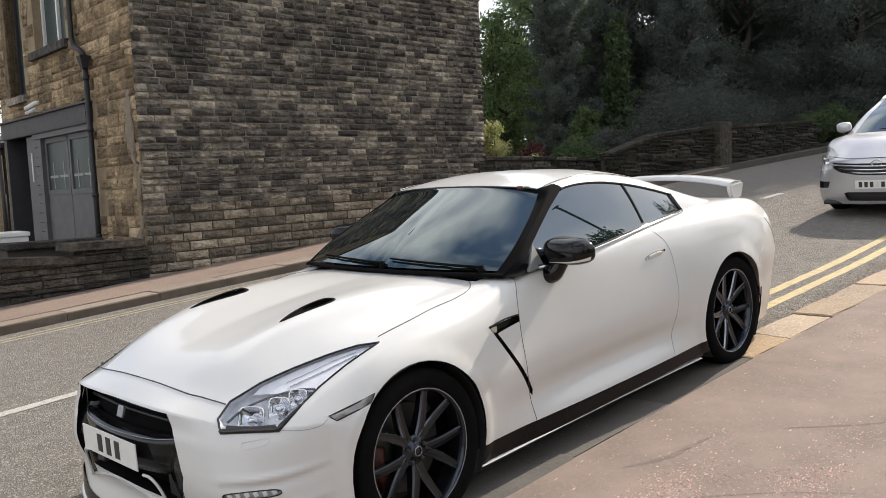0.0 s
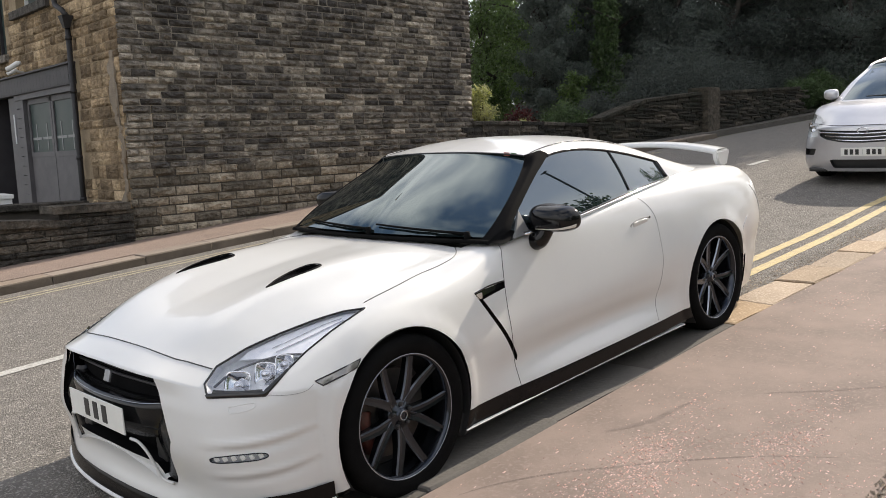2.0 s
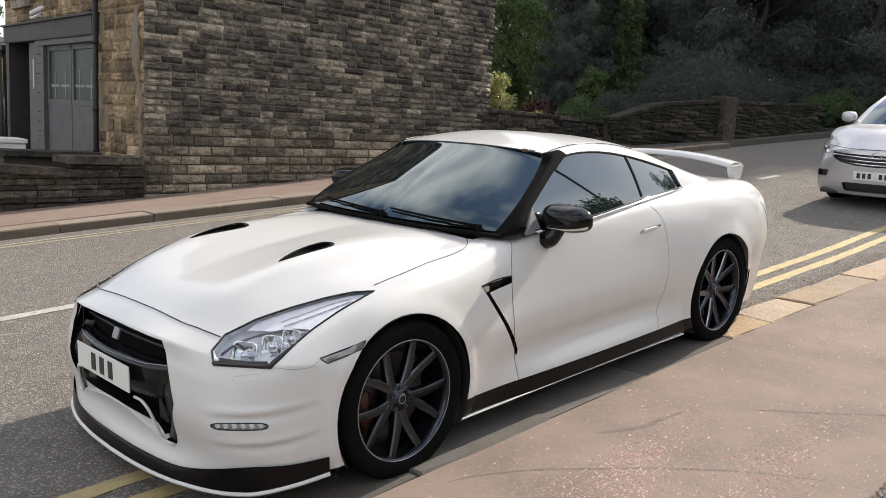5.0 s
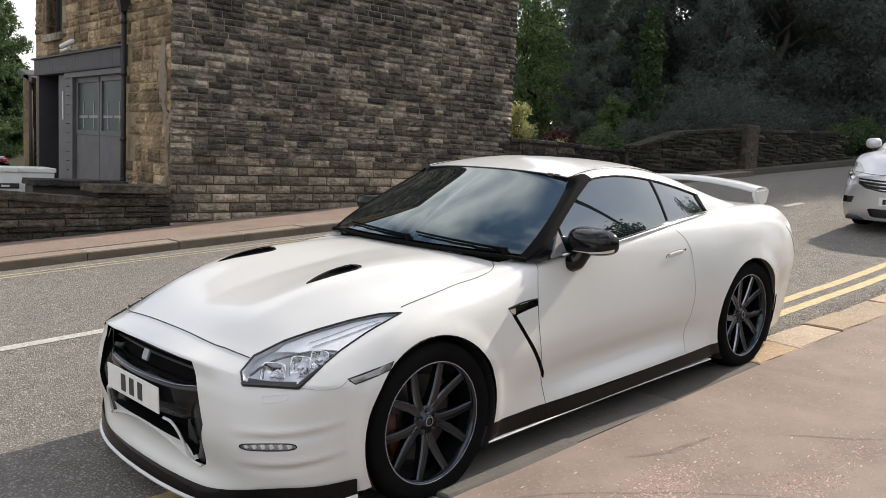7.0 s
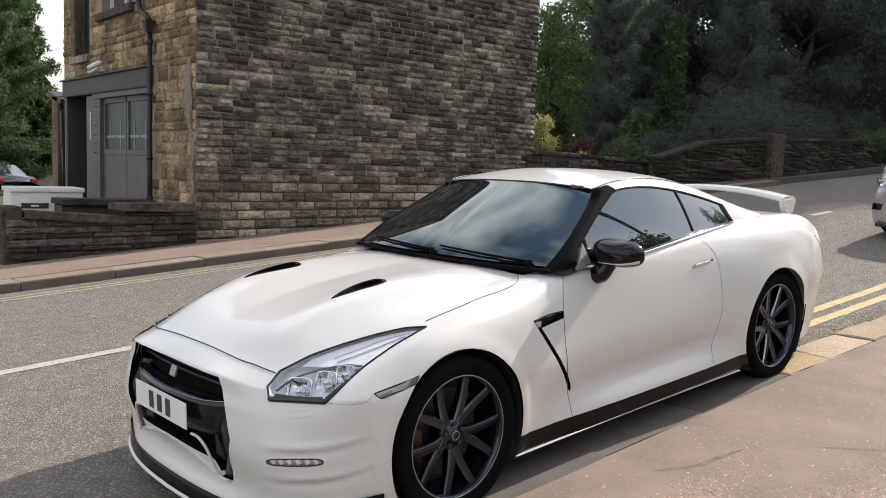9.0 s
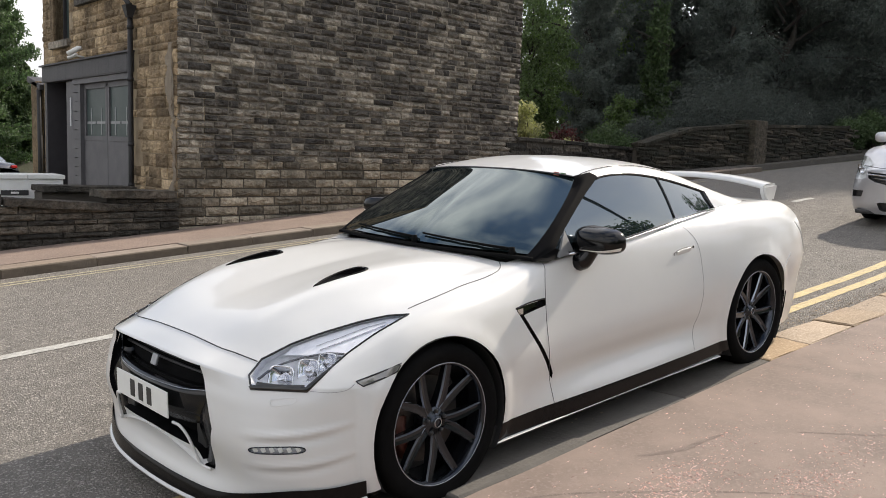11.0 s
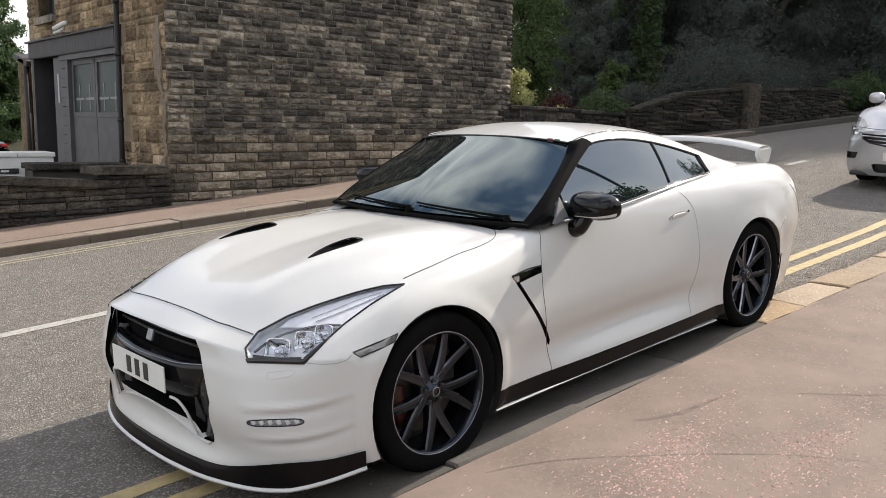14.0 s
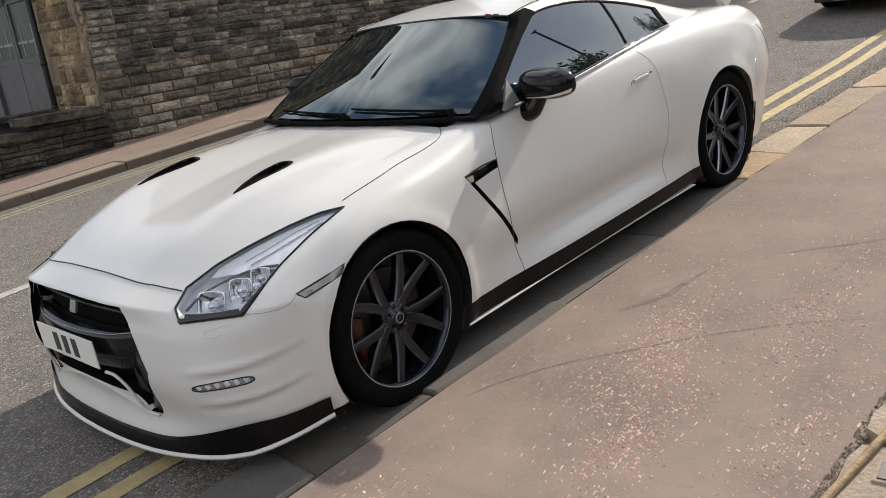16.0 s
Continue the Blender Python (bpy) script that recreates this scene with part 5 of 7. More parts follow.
both("windscreen", 2, 36, 0, 24, CAR_GLASS, "dark raked windscreen reflecting the sky", joined=True)
both("roof", 36, 78, 0, 36, WHITE_PAINT, "white roof panel", joined=True)
both("rear_window", 78, 104, 0, 26, CAR_GLASS, "dark rear window", joined=True)
both("roof_pillar", 78, 108, 26, 36, WHITE_PAINT)
both("roof_pillar", 84, 108, 36, 48, WHITE_PAINT)
both("screen_pillar", 0, 36, 24, 36, PILLAR_BLACK, "black windscreen pillar")
both("pillar_foot", 0, 6, 36, 48, PILLAR_BLACK)
SAIL_GREY = material("grey_sail_plastic", (0.13, 0.13, 0.13), 0.4, second=(0.17, 0.17, 0.17), scale=12)
for s in (1, -1):
    tri = [Vector(cab[10, 36]) + Vector((0, .004, 0)), Vector(cab[3, 48]) + Vector((0, .010, .004)), Vector(cab[7, 48]) + Vector((-.02, .010, .004))]
    tri = [Vector((p.x, p.y * s, p.z)) for p in tri] + [Vector((p.x, (p.y - .02) * s, p.z)) for p in tri]
    mesh_part("sail_panel", tri, [(0, 1, 2), (3, 5, 4), (0, 3, 4, 1), (1, 4, 5, 2), (2, 5, 3, 0)], SAIL_GREY, CAR, "grey triangular sail panel by the mirror")
both("side_window", 6, 60, 36, 48, SIDE_GLASS, "dark tinted side window", 0.004)
both("quarter_window", 60, 84, 36, 48, SIDE_GLASS, "dark tinted rear quarter window", 0.004)
for s in (1, -1):
    m = np.array((1, s, 1))
    part("window_seal", tube_bm(cab[34:85, 36] * m, 0.006, 6), BLACK_GLOSS, CAR, smooth=True)
    part("window_seal", tube_bm([cab[84, j] * m for j in range(36, 48)], 0.012, 6), BLACK_GLOSS, CAR, smooth=True)
    part("window_seal", tube_bm([(cab[60, j] + (cab[63, j] - cab[60, j]) * (j - 36) / 12) * m for j in range(36, 48)], 0.0055, 6), BLACK_GLOSS, CAR, smooth=True)
    part("waist_trim", tube_bm(cab[6:85:6, 48] * m + np.array((0, .011 * s, .003)), 0.0064, 6), CHROME, CAR, "thin bright waistline trim", smooth=True)
    part("window_seal", tube_bm(cab[6:85:6, 48] * m + np.array((0, .004 * s, .012)), 0.0045, 6), BLACK_GLOSS, CAR, smooth=True)
    part("roof_gutter", tube_bm(cab[34:70, 26] * m, 0.0035, 6), SILL_BROWN, CAR, smooth=True)
part("screen_seal", tube_bm(np.vstack([cab[36, 24::-1] * (1, -1, 1), cab[36, 1:25]]), 0.004, 6), BLACK_SATIN, CAR, smooth=True)
part("cowl", tube_bm(np.vstack([cab[2, 28::-1] * (1, -1, 1), cab[2, 1:29]]) + np.array((.018, 0, -.018)), 0.018, 8, flat=0.6), RUBBER, CAR, "black cowl under the windscreen", smooth=True)

# sticker in the top corner of the windscreen
for k, (i, j, mat_name, tone) in enumerate(((33, 19, "sticker_red", (.35, .06, .04)), (33, 21, "sticker_green", (.12, .22, .10)))):
    p, du, dv = Vector(cab[i, j]), Vector(cab[i + 1, j] - cab[i, j]).normalized(), Vector(cab[i, j + 1] - cab[i, j]).normalized()
    nrm = du.cross(dv).normalized()
    nrm = nrm if nrm.z > 0 else -nrm
    quad = [p + nrm * .002 + du * a * .014 + dv * b * .017 for a, b in ((-1, -1), (1, -1), (1, 1), (-1, 1))]
    mesh_part("sticker", quad + [q - nrm * .001 for q in quad], [(0, 1, 2, 3), (7, 6, 5, 4)], material(mat_name, tone, .3, second=tuple(c * .6 for c in tone), scale=60), CAR, "small coloured windscreen sticker")

# wipers
for y0, y1 in ((.66, .06), (.02, -.58)):
    line = []
    for t in np.linspace(0, 1, 12):
        y = y0 + (y1 - y0) * t
        i = 2.6 + 1.4 * t
        row = cab[int(i)] + (cab[int(i) + 1] - cab[int(i)]) * (i - int(i))
        k = int(np.argmin(abs(row[:, 1] - abs(y))))
        line.append((row[k, 0] + .010, y, row[k, 2] + .009))
    arm = part("wiper", tube_bm(line, lambda t: 0.008 - 0.003 * t, 6), RUBBER, CAR, "black windscreen wiper", smooth=True)
    part("wiper_pivot", lathe_bm([(0, .03), (.014, .03), (.018, 0), (.018, -.02)], 16, axis="Z"), RUBBER, arm, smooth=True, matrix=pose(line[0][0], line[0][1], line[0][2] - .02))

# mirrors
for s in (1, -1):
    head = bmesh.new()
    bmesh.ops.create_uvsphere(head, u_segments=32, v_segments=20, radius=1.0)
    for v in head.verts:
        x, y, z = v.co
        sx = 0.100 if x > 0 else 0.045
        sgn = lambda c, e: math.copysign(abs(c) ** e, c)
        v.co = (sgn(x, .80) * sx, sgn(y, .60) * 0.148, sgn(z, .72) * (0.070 if z > 0 else 0.066) * (1 - .12 * y * s))
    mir = part("door_mirror", head, MIRROR_BLACK, CAR, "gloss black door mirror", smooth=True, matrix=pose(.300 if s > 0 else .190, .945 * s if s > 0 else -.895, 1.020 if s > 0 else 1.060, 0, 0, -8 * s))
    strip_v = []
    for t in np.linspace(0, 1, 22):
        turn, mid, half = -.50 + 1.95 * t, -.66 + .32 * t, .02 + .14 * t ** .8
        for lat in np.linspace(mid - half, mid + half, 5):
            x, y, z = math.cos(lat) * math.cos(turn), math.cos(lat) * math.sin(turn) * s, math.sin(lat)
            strip_v.append(Vector((sgn(x, .80) * (0.100 if x > 0 else .045), sgn(y, .60) * .148, sgn(z, .72) * .066 * (1 - .12 * y * s))) * 1.015)
    mesh_part("mirror_strip", strip_v, grid_faces(22, 5), PLATE_WHITE, mir, "pale silver strip round the mirror cap", smooth=True)
    foot = part("mirror_foot", tube_bm(spline([(.335, .835, .905), (.335, .860, .915), (.322, .882, .950), (.310, .905, .985)], 14) * (1, s, 1), lambda t: .060 - .014 * t, 14, flat=0.8), MIRROR_BLACK, mir, smooth=True)
    foot.matrix_parent_inverse = mir.matrix_basis.inverted()
    part("mirror_glass", box_bm((.004, .165, .075), (-.038, 0, .004), .0015), CHROME, mir)
    # door handle
    d = DOORS[s]
    hub = on_skin([(-.60, 1.2 * s, .843)], (0, -s, 0), 0, 0.0)[0]
    part("door_handle", box_bm((.150, .014, .026), (0, 0, 0), .006), WHITE_PAINT, d, "flush white door handle", matrix=pose(hub.x, hub.y + .001 * s, hub.z, 0, 0, 0) @ pose(0, 0, 0, -12 * s, 3, 0))
    part("handle_recess", tube_bm([(.10 * math.cos(a), .002 * s, .022 * math.sin(a)) for a in np.linspace(0, 2 * math.pi, 28, endpoint=False)], .0026, 6, closed=True), GAP_GREY, d, matrix=pose(hub.x, hub.y - .001 * s, hub.z, 0, 0, 0) @ pose(0, 0, 0, -12 * s, 3, 0), smooth=True)
    part("keyhole", box_bm((.014, .006, .028), (0, 0, 0), .002), BLACK_GLOSS, d, matrix=pose(hub.x - .105, hub.y + .001 * s, hub.z + .006))

# rear wing
rows = []
for y in np.linspace(-.63, .63, 41):
    z = 1.098 + .062 * (1 - (abs(y) / .63) ** 2.2)
    for a, b in ((.0, -.016), (.008, .004), (.05, .018), (.13, .016), (.185, .010), (.185, -.014), (.08, -.024)):
        rows.append(Vector((-2.02 - a, y, z + b)))
faces = grid_faces(41, 7) + [(i * 7 + 6, (i + 1) * 7 + 6, (i + 1) * 7, i * 7) for i in range(40)]
wing = mesh_part("rear_wing", rows, faces, WHITE_PAINT, CAR, "white raised rear wing", smooth=True)
for s in (1, -1):
    plate_bm = bmesh.new()
    prof = [(-2.014, 1.106), (-2.206, 1.112), (-2.206, 1.075), (-2.165, .990), (-2.06, .990), (-2.020, 1.05)]
    a = [plate_bm.verts.new((x, (.605) * s, z)) for x, z in prof]
    b = [plate_bm.verts.new((x, .648 * s, z)) for x, z in prof]
    plate_bm.faces.new(a)
    plate_bm.faces.new(b)
    for i in range(6):
        plate_bm.faces.new((a[i], a[(i + 1) % 6], b[(i + 1) % 6], b[i]))
    bmesh.ops.recalc_face_normals(plate_bm, faces=plate_bm.faces)
    bmesh.ops.bevel(plate_bm, geom=plate_bm.edges[:], offset=.013, segments=4, affect="EDGES")
    part("wing_strut", plate_bm, WHITE_PAINT, wing, smooth=False)
part("boot_gap", tube_bm([(-2.16, -.6, .962), (-2.165, 0, .974), (-2.16, .6, .962)], .003, 6), BLACK_SATIN, CAR, smooth=True)


# wheels
def wheel_parts(parent, face, s, spin):
    """One wheel round the origin: its axle along y, its outer face at y = face (times s)."""
    w = lambda prof: [(r, y * s) for r, y in prof]
    b = face
    part("tyre", lathe_bm(w([(.262, b - .005), (.268, b + .006), (.285, b + .016), (.315, b + .020), (.335, b + .012), (.346, b - .006), (.3515, b - .030), (.3515, b - .062), (.346, b - .064), (.346, b - .072), (.352, b - .074),
                                    (.352, b - .125), (.346, b - .127), (.346, b - .135), (.352, b - .137), (.351, b - .20), (.340, b - .245), (.29, b - .26), (.262, b - .25)]), 72), RUBBER, parent, "low-profile black tyre", smooth=True)
    rim = part("rim", lathe_bm(w([(.270, b + .002), (.269, b + .006), (.262, b + .006), (.256, b - .004), (.250, b - .020), (.244, b - .05), (.236, b - .12), (.240, b - .22), (.262, b - .25)]), 72), ALLOY, parent, "dark grey ten-spoke alloy rim", smooth=True)
    part("rim_lip", lathe_bm(w([(.2695, b + .003), (.2685, b + .0070), (.2655, b + .0078), (.2635, b + .0060), (.260, b - .001)]), 72), RIM_EDGE, rim, smooth=True)
    for k in range(10):
        a0 = radians(spin + 36 * k)
        twist = radians(12) * (-1 if k % 2 else 1)
        vs = []
        for i, t in enumerate(np.linspace(0, 1, 9)):
            r = .052 + t * .204
            ang = a0 + twist * (1 - t) ** 1.3
            y = b - .034 + .008 * math.sin(math.pi * t) + .026 * t ** 2.2
            hw = (.0125 + .0055 * math.sin(math.pi * min(1, .25 + .75 * t)) + .0035 * t) * (1 + .20 * (1 - t) ** 3)
            deep = .050 - .018 * t
            c, sn = math.cos(ang), math.sin(ang)
            for dx, dy in ((-hw, -deep), (-hw, -.010), (-hw * .80, -.001), (0, -.005), (hw * .80, -.001), (hw, -.010), (hw, -deep)):
                vs.append(Vector((c * r - sn * dx, (y + dy) * s, sn * r + c * dx)))
        one = mesh_part("spoke", vs, grid_faces(9, 7), ALLOY, rim)
        # the chamfers carry the edge glints as a brighter colour
        one.data.materials.append(RIM_EDGE)
        for n, p in enumerate(one.data.polygons):
            if n % 6 in (1, 4):
                p.material_index = 1
    hubc = part("hub", lathe_bm(w([(0, b - .020), (.026, b - .021), (.030, b - .026), (.034, b - .034), (.062, b - .036), (.070, b - .046), (.072, b - .10)]), 40), ALLOY, parent, smooth=True)
    part("hub_cap", lathe_bm(w([(.016, b - .017), (.020, b - .0165), (.023, b - .019), (.020, b - .021)]), 32, close=True), ALLOY_LIP, hubc, smooth=True)
    for k in range(5):
        a = radians(72 * k + 18)
        nut = lathe_bm(w([(0, b - .022), (.006, b - .022), (.009, b - .026), (.0095, b - .045)]), 10)
        bmesh.ops.translate(nut, vec=(.050 * math.cos(a), 0, .050 * math.sin(a)), verts=nut.verts)
        part("lug_nut", nut, BLACK_SATIN, hubc, smooth=True)
    part("brake_disc", lathe_bm(w([(.085, b - .105), (.190, b - .105), (.192, b - .108), (.192, b - .135), (.085, b - .135)]), 60, close=True), DISC, parent, "drilled steel brake disc", smooth=False)
    part("wheel_back", lathe_bm(w([(.0, b - .15), (.236, b - .15), (.236, b - .16), (0, b - .16)]), 40), BLACK_SATIN, parent)
    cal = []
    for i, t in enumerate(np.linspace(0, 1, 13)):
        a = radians(-42 + 62 * t)
        e = min(1, 4 * t, 4 * (1 - t)) ** .5
        for r, y in ((.132, -.135), (.128, -.085 - .0 * e), (.150, -.068 - .012 * (1 - e)), (.185, -.066 - .012 * (1 - e)), (.205, -.085), (.207, -.135)):
            cal.append(Vector((math.cos(a) * r, (b + y) * s, math.sin(a) * r)))
    mesh_part("brake_caliper", cal, grid_faces(13, 6), CALIPER, parent, "orange brake caliper", smooth=True)


for x, face in ((1.39, .915), (-1.39, .925)):
    for s in (1, -1):
        hold = new("wheel")
        hold.parent = CAR
        hold.matrix_basis = pose(x, 0, .352)
        hold.empty_display_size = 0.1
        wheel_parts(hold, face, s, 104.5 if x > 0 else 113)

# ---- silver people carrier and a far car ----
def loft_car(thing, net, fascia, cabin, paint, glass_mat, arches, screen_rows, roof_rows, side_rows):
    """A simpler car shell from control nets, with cut wheel arches."""
    t = surface(net, (len(net) - 1) * 8 + 1, 41)
    f = surface(fascia, 25, 25)
    f[0] = t[0, :25]
    v1, q1 = half_shell(t, keep=lambda i, j: not (i < 8 and j >= 24))
    v2, q2 = half_shell(f)
    bm = bmesh.new()
    vs = [bm.verts.new(v) for v in np.vstack([v1, v2])]
    for q in q1 + [tuple(i + len(v1) for i in q) for q in q2]:
        bm.faces.new([vs[i] for i in q])
    bmesh.ops.remove_doubles(bm, verts=bm.verts, dist=0.004)
    bmesh.ops.recalc_face_normals(bm, faces=bm.faces)
    with_normals(bm)
    for cx, cz, rad, yy in arches:
        ring = [(cx + rad * math.cos(a), yy, cz + rad * math.sin(a)) for a in np.linspace(-.6, math.pi + .6, 26)]
        ring = [(ring[0][0] - .02, yy, .05)] + ring + [(ring[-1][0] + .02, yy, .05)]
        for s in (1, -1):
            carve(bm, ring, X_, Z_, s, reach=.08).free()
            lin = lathe_bm([(rad - .004, yy * s), (rad + .006, (yy - .12) * s), (rad + .006, (yy - .4) * s), (0, (yy - .4) * s)], 40)
            bmesh.ops.translate(lin, vec=(cx, 0, cz), verts=lin.verts)
            bmesh.ops.delete(lin, geom=[q for q in lin.faces if q.calc_center_median().z < .13], context="FACES")
            part("arch_liner", lin, BLACK_SATIN, thing, smooth=True)
    c = surface(cabin, (len(cabin) - 1) * 8 + 1, 33)
    for nm, (i0, i1), (j0, j1), mt in (("windscreen", screen_rows, (0, 16), glass_mat), ("screen_pillar", screen_rows, (16, 24), paint), ("roof", roof_rows, (0, 24), paint), ("side_window", side_rows, (24, 32), glass_mat)):
        g = c[i0:i1 + 1, j0:j1 + 1]
        if j0:
            for s in (1, -1):
                mesh_part(nm, g.reshape(-1, 3) * (1, s, 1), [f[::s] for f in grid_faces(g.shape[0], g.shape[1])], mt, thing, smooth=True)
            continue
        w, q = half_shell(g)
        b2 = bmesh.new()
        vs = [b2.verts.new(v) for v in w]
        for k in q:
            b2.faces.new([vs[i] for i in k])
        bmesh.ops.remove_doubles(b2, verts=b2.verts, dist=.0005)
        bmesh.ops.recalc_face_normals(b2, faces=b2.faces)
        part(nm, b2, mt, thing, smooth=True)
    return bm, c


MPV = empty("people_carrier", HILL @ pose(-7.32, -.10, rise(-7.6) - .01, 0, 1.0, -1.5) @ Matrix.Diagonal((1, 1, .93, 1)), "silver people carrier parked on the hill", "car")
M_LOW = [(-.62, .865, .50), (-.62, .86, .40), (-.62, .85, .30), (-.62, .84, .22)]
mlow = lambda x, y: [(x, y, .50), (x, y - .005, .40), (x, y - .02, .30), (x, y - .04, .22)]
M_NET = []
M_NET.append([(-.03, 0, .80), (-.045, .25, .80), (-.085, .45, .79), (-.17, .62, .78), (-.30, .75, .77), (-.45, .83, .75), (-.62, .865, .66)] + M_LOW)
M_NET.append([(-.20, 0, .885), (-.205, .25, .885), (-.24, .45, .875), (-.31, .60, .86), (-.42, .73, .875), (-.52, .82, .85), (-.62, .865, .66)] + M_LOW)
M_NET.append([(-.50, 0, .975), (-.50, .25, .975), (-.53, .45, .965), (-.58, .61, .97), (-.64, .74, .96), (-.70, .835, .92), (-.75, .875, .68)] + mlow(-.75, .88))
M_NET.append([(-.85, 0, 1.035), (-.86, .25, 1.035), (-.88, .45, 1.03), (-.92, .62, 1.02), (-.98, .75, 1.01), (-1.0, .845, .95), (-1.0, .885, .70)] + mlow(-1.0, .89))
M_NET.append([(-1.3, 0, 1.03), (-1.3, .25, 1.03), (-1.3, .45, 1.03), (-1.3, .65, 1.03), (-1.4, .79, 1.00), (-1.4, .85, .90), (-1.4, .885, .72)] + mlow(-1.4, .88))
M_NET.append([(-2.4, 0, 1.04), (-2.4, .25, 1.04), (-2.4, .45, 1.04), (-2.4, .65, 1.04), (-2.4, .80, 1.03), (-2.4, .86, .92), (-2.4, .89, .72)] + mlow(-2.4, .885))
M_NET.append([(-3.4, 0, 1.06), (-3.4, .25, 1.06), (-3.4, .45, 1.06), (-3.4, .65, 1.06), (-3.4, .79, 1.05), (-3.4, .86, .94), (-3.4, .89, .72)] + mlow(-3.4, .885))
M_NET.append([(-4.3, 0, 1.06), (-4.3, .25, 1.06), (-4.3, .45, 1.05), (-4.28, .62, 1.04), (-4.26, .74, 1.03), (-4.25, .80, .93), (-4.24, .82, .72)] + mlow(-4.22, .81))
M_FAS = []
M_FAS.append(M_NET[0][:7])
M_FAS.append([(.0, 0, .66), (-.012, .25, .66), (-.05, .45, .655), (-.13, .63, .65), (-.27, .77, .64), (-.43, .845, .62), (-.62, .866, .58)])
M_FAS.append([(.0, 0, .48), (-.012, .25, .48), (-.05, .45, .48), (-.12, .65, .48), (-.25, .79, .48), (-.42, .855, .48), (-.62, .865, .48)])
M_FAS.append([(-.01, 0, .32), (-.02, .25, .32), (-.055, .45, .32), (-.12, .65, .32), (-.25, .79, .32), (-.42, .85, .32), (-.62, .855, .32)])
M_FAS.append([(-.05, 0, .20), (-.06, .25, .20), (-.10, .45, .20), (-.16, .64, .20), (-.28, .77, .20), (-.43, .83, .20), (-.62, .84, .22)])
M_CAB = []
M_CAB.append([(-.86, 0, 1.035), (-.88, .35, 1.03), (-.96, .62, 1.02), (-1.02, .74, 1.00), (-1.06, .80, .99)])
M_CAB.append([(-1.25, 0, 1.27), (-1.27, .34, 1.26), (-1.34, .60, 1.235), (-1.38, .70, 1.22), (-1.35, .82, 1.00)])
M_CAB.append([(-1.62, 0, 1.46), (-1.63, .32, 1.455), (-1.70, .57, 1.43), (-1.73, .65, 1.41), (-1.65, .82, 1.01)])
M_CAB.append([(-1.85, 0, 1.545), (-1.86, .32, 1.54), (-1.90, .56, 1.515), (-1.93, .64, 1.48), (-1.9, .82, 1.02)])
M_CAB.append([(-2.6, 0, 1.60), (-2.6, .32, 1.595), (-2.6, .55, 1.57), (-2.6, .65, 1.53), (-2.6, .82, 1.03)])
M_CAB.append([(-3.5, 0, 1.58), (-3.5, .32, 1.575), (-3.5, .54, 1.55), (-3.5, .64, 1.51), (-3.5, .81, 1.05)])
M_CAB.append([(-4.1, 0, 1.52), (-4.1, .32, 1.515), (-4.1, .52, 1.49), (-4.1, .60, 1.46), (-4.2, .78, 1.05)])
M_CAB = [[(x - .05 - (.13 if i > 1 else .06 * i), y, z + (.055 if i < 2 else .02)) for x, y, z in row] for i, row in enumerate(M_CAB)]
M_NET = [[(x, y, z + (.05 if 2 <= i and z > .85 else 0)) for x, y, z in row] for i, row in enumerate(M_NET)]
mpv_bm, _ = loft_car(MPV, M_NET, M_FAS, M_CAB, SILVER_PAINT, CAR_GLASS, ((-.90, .31, .345, .88), (-3.60, .31, .345, .89)), (0, 24), (24, 48), (2, 46))
PALE_LAMP = material("pale_lamp_bowl", (0.72, 0.73, 0.72), 0.35, 0.0, second=(0.52, 0.53, 0.53), scale=14)
M_LAMP = [(-.12, .56, .675), (-.24, .745, .640), (-.40, .835, .665), (-.54, .862, .75), (-.66, .855, .87), (-.62, .82, .945), (-.45, .70, .925), (-.24, .575, .845)]
M_FOG = [(-.10, .60, .505), (-.28, .79, .495), (-.28, .79, .405), (-.12, .62, .42)]
M_MOUTH = [(0, .37, .365), (0, .41, .350), (0, .38, .26), (0, .35, .245), (0, -.35, .245), (0, -.38, .26), (0, -.41, .350), (0, -.37, .365)]
M_GRILLE = [(0, .57, .755), (0, .55, .68), (0, .45, .63), (0, .25, .595), (0, 0, .585), (0, -.25, .595), (0, -.45, .63), (0, -.55, .68), (0, -.57, .755), (0, -.25, .745), (0, 0, .74), (0, .25, .745)]
p = carve(mpv_bm, M_GRILLE, Y_, Z_, 1, reach=.07)
part("grille_recess", recess(p, (-.05, 0, 0)), BLACK_SATIN, MPV)
p.free()
p = carve(mpv_bm, M_MOUTH, Y_, Z_, 1, reach=.07)
part("lower_grille", recess(p, (-.05, 0, 0)), BLACK_SATIN, MPV)
p.free()
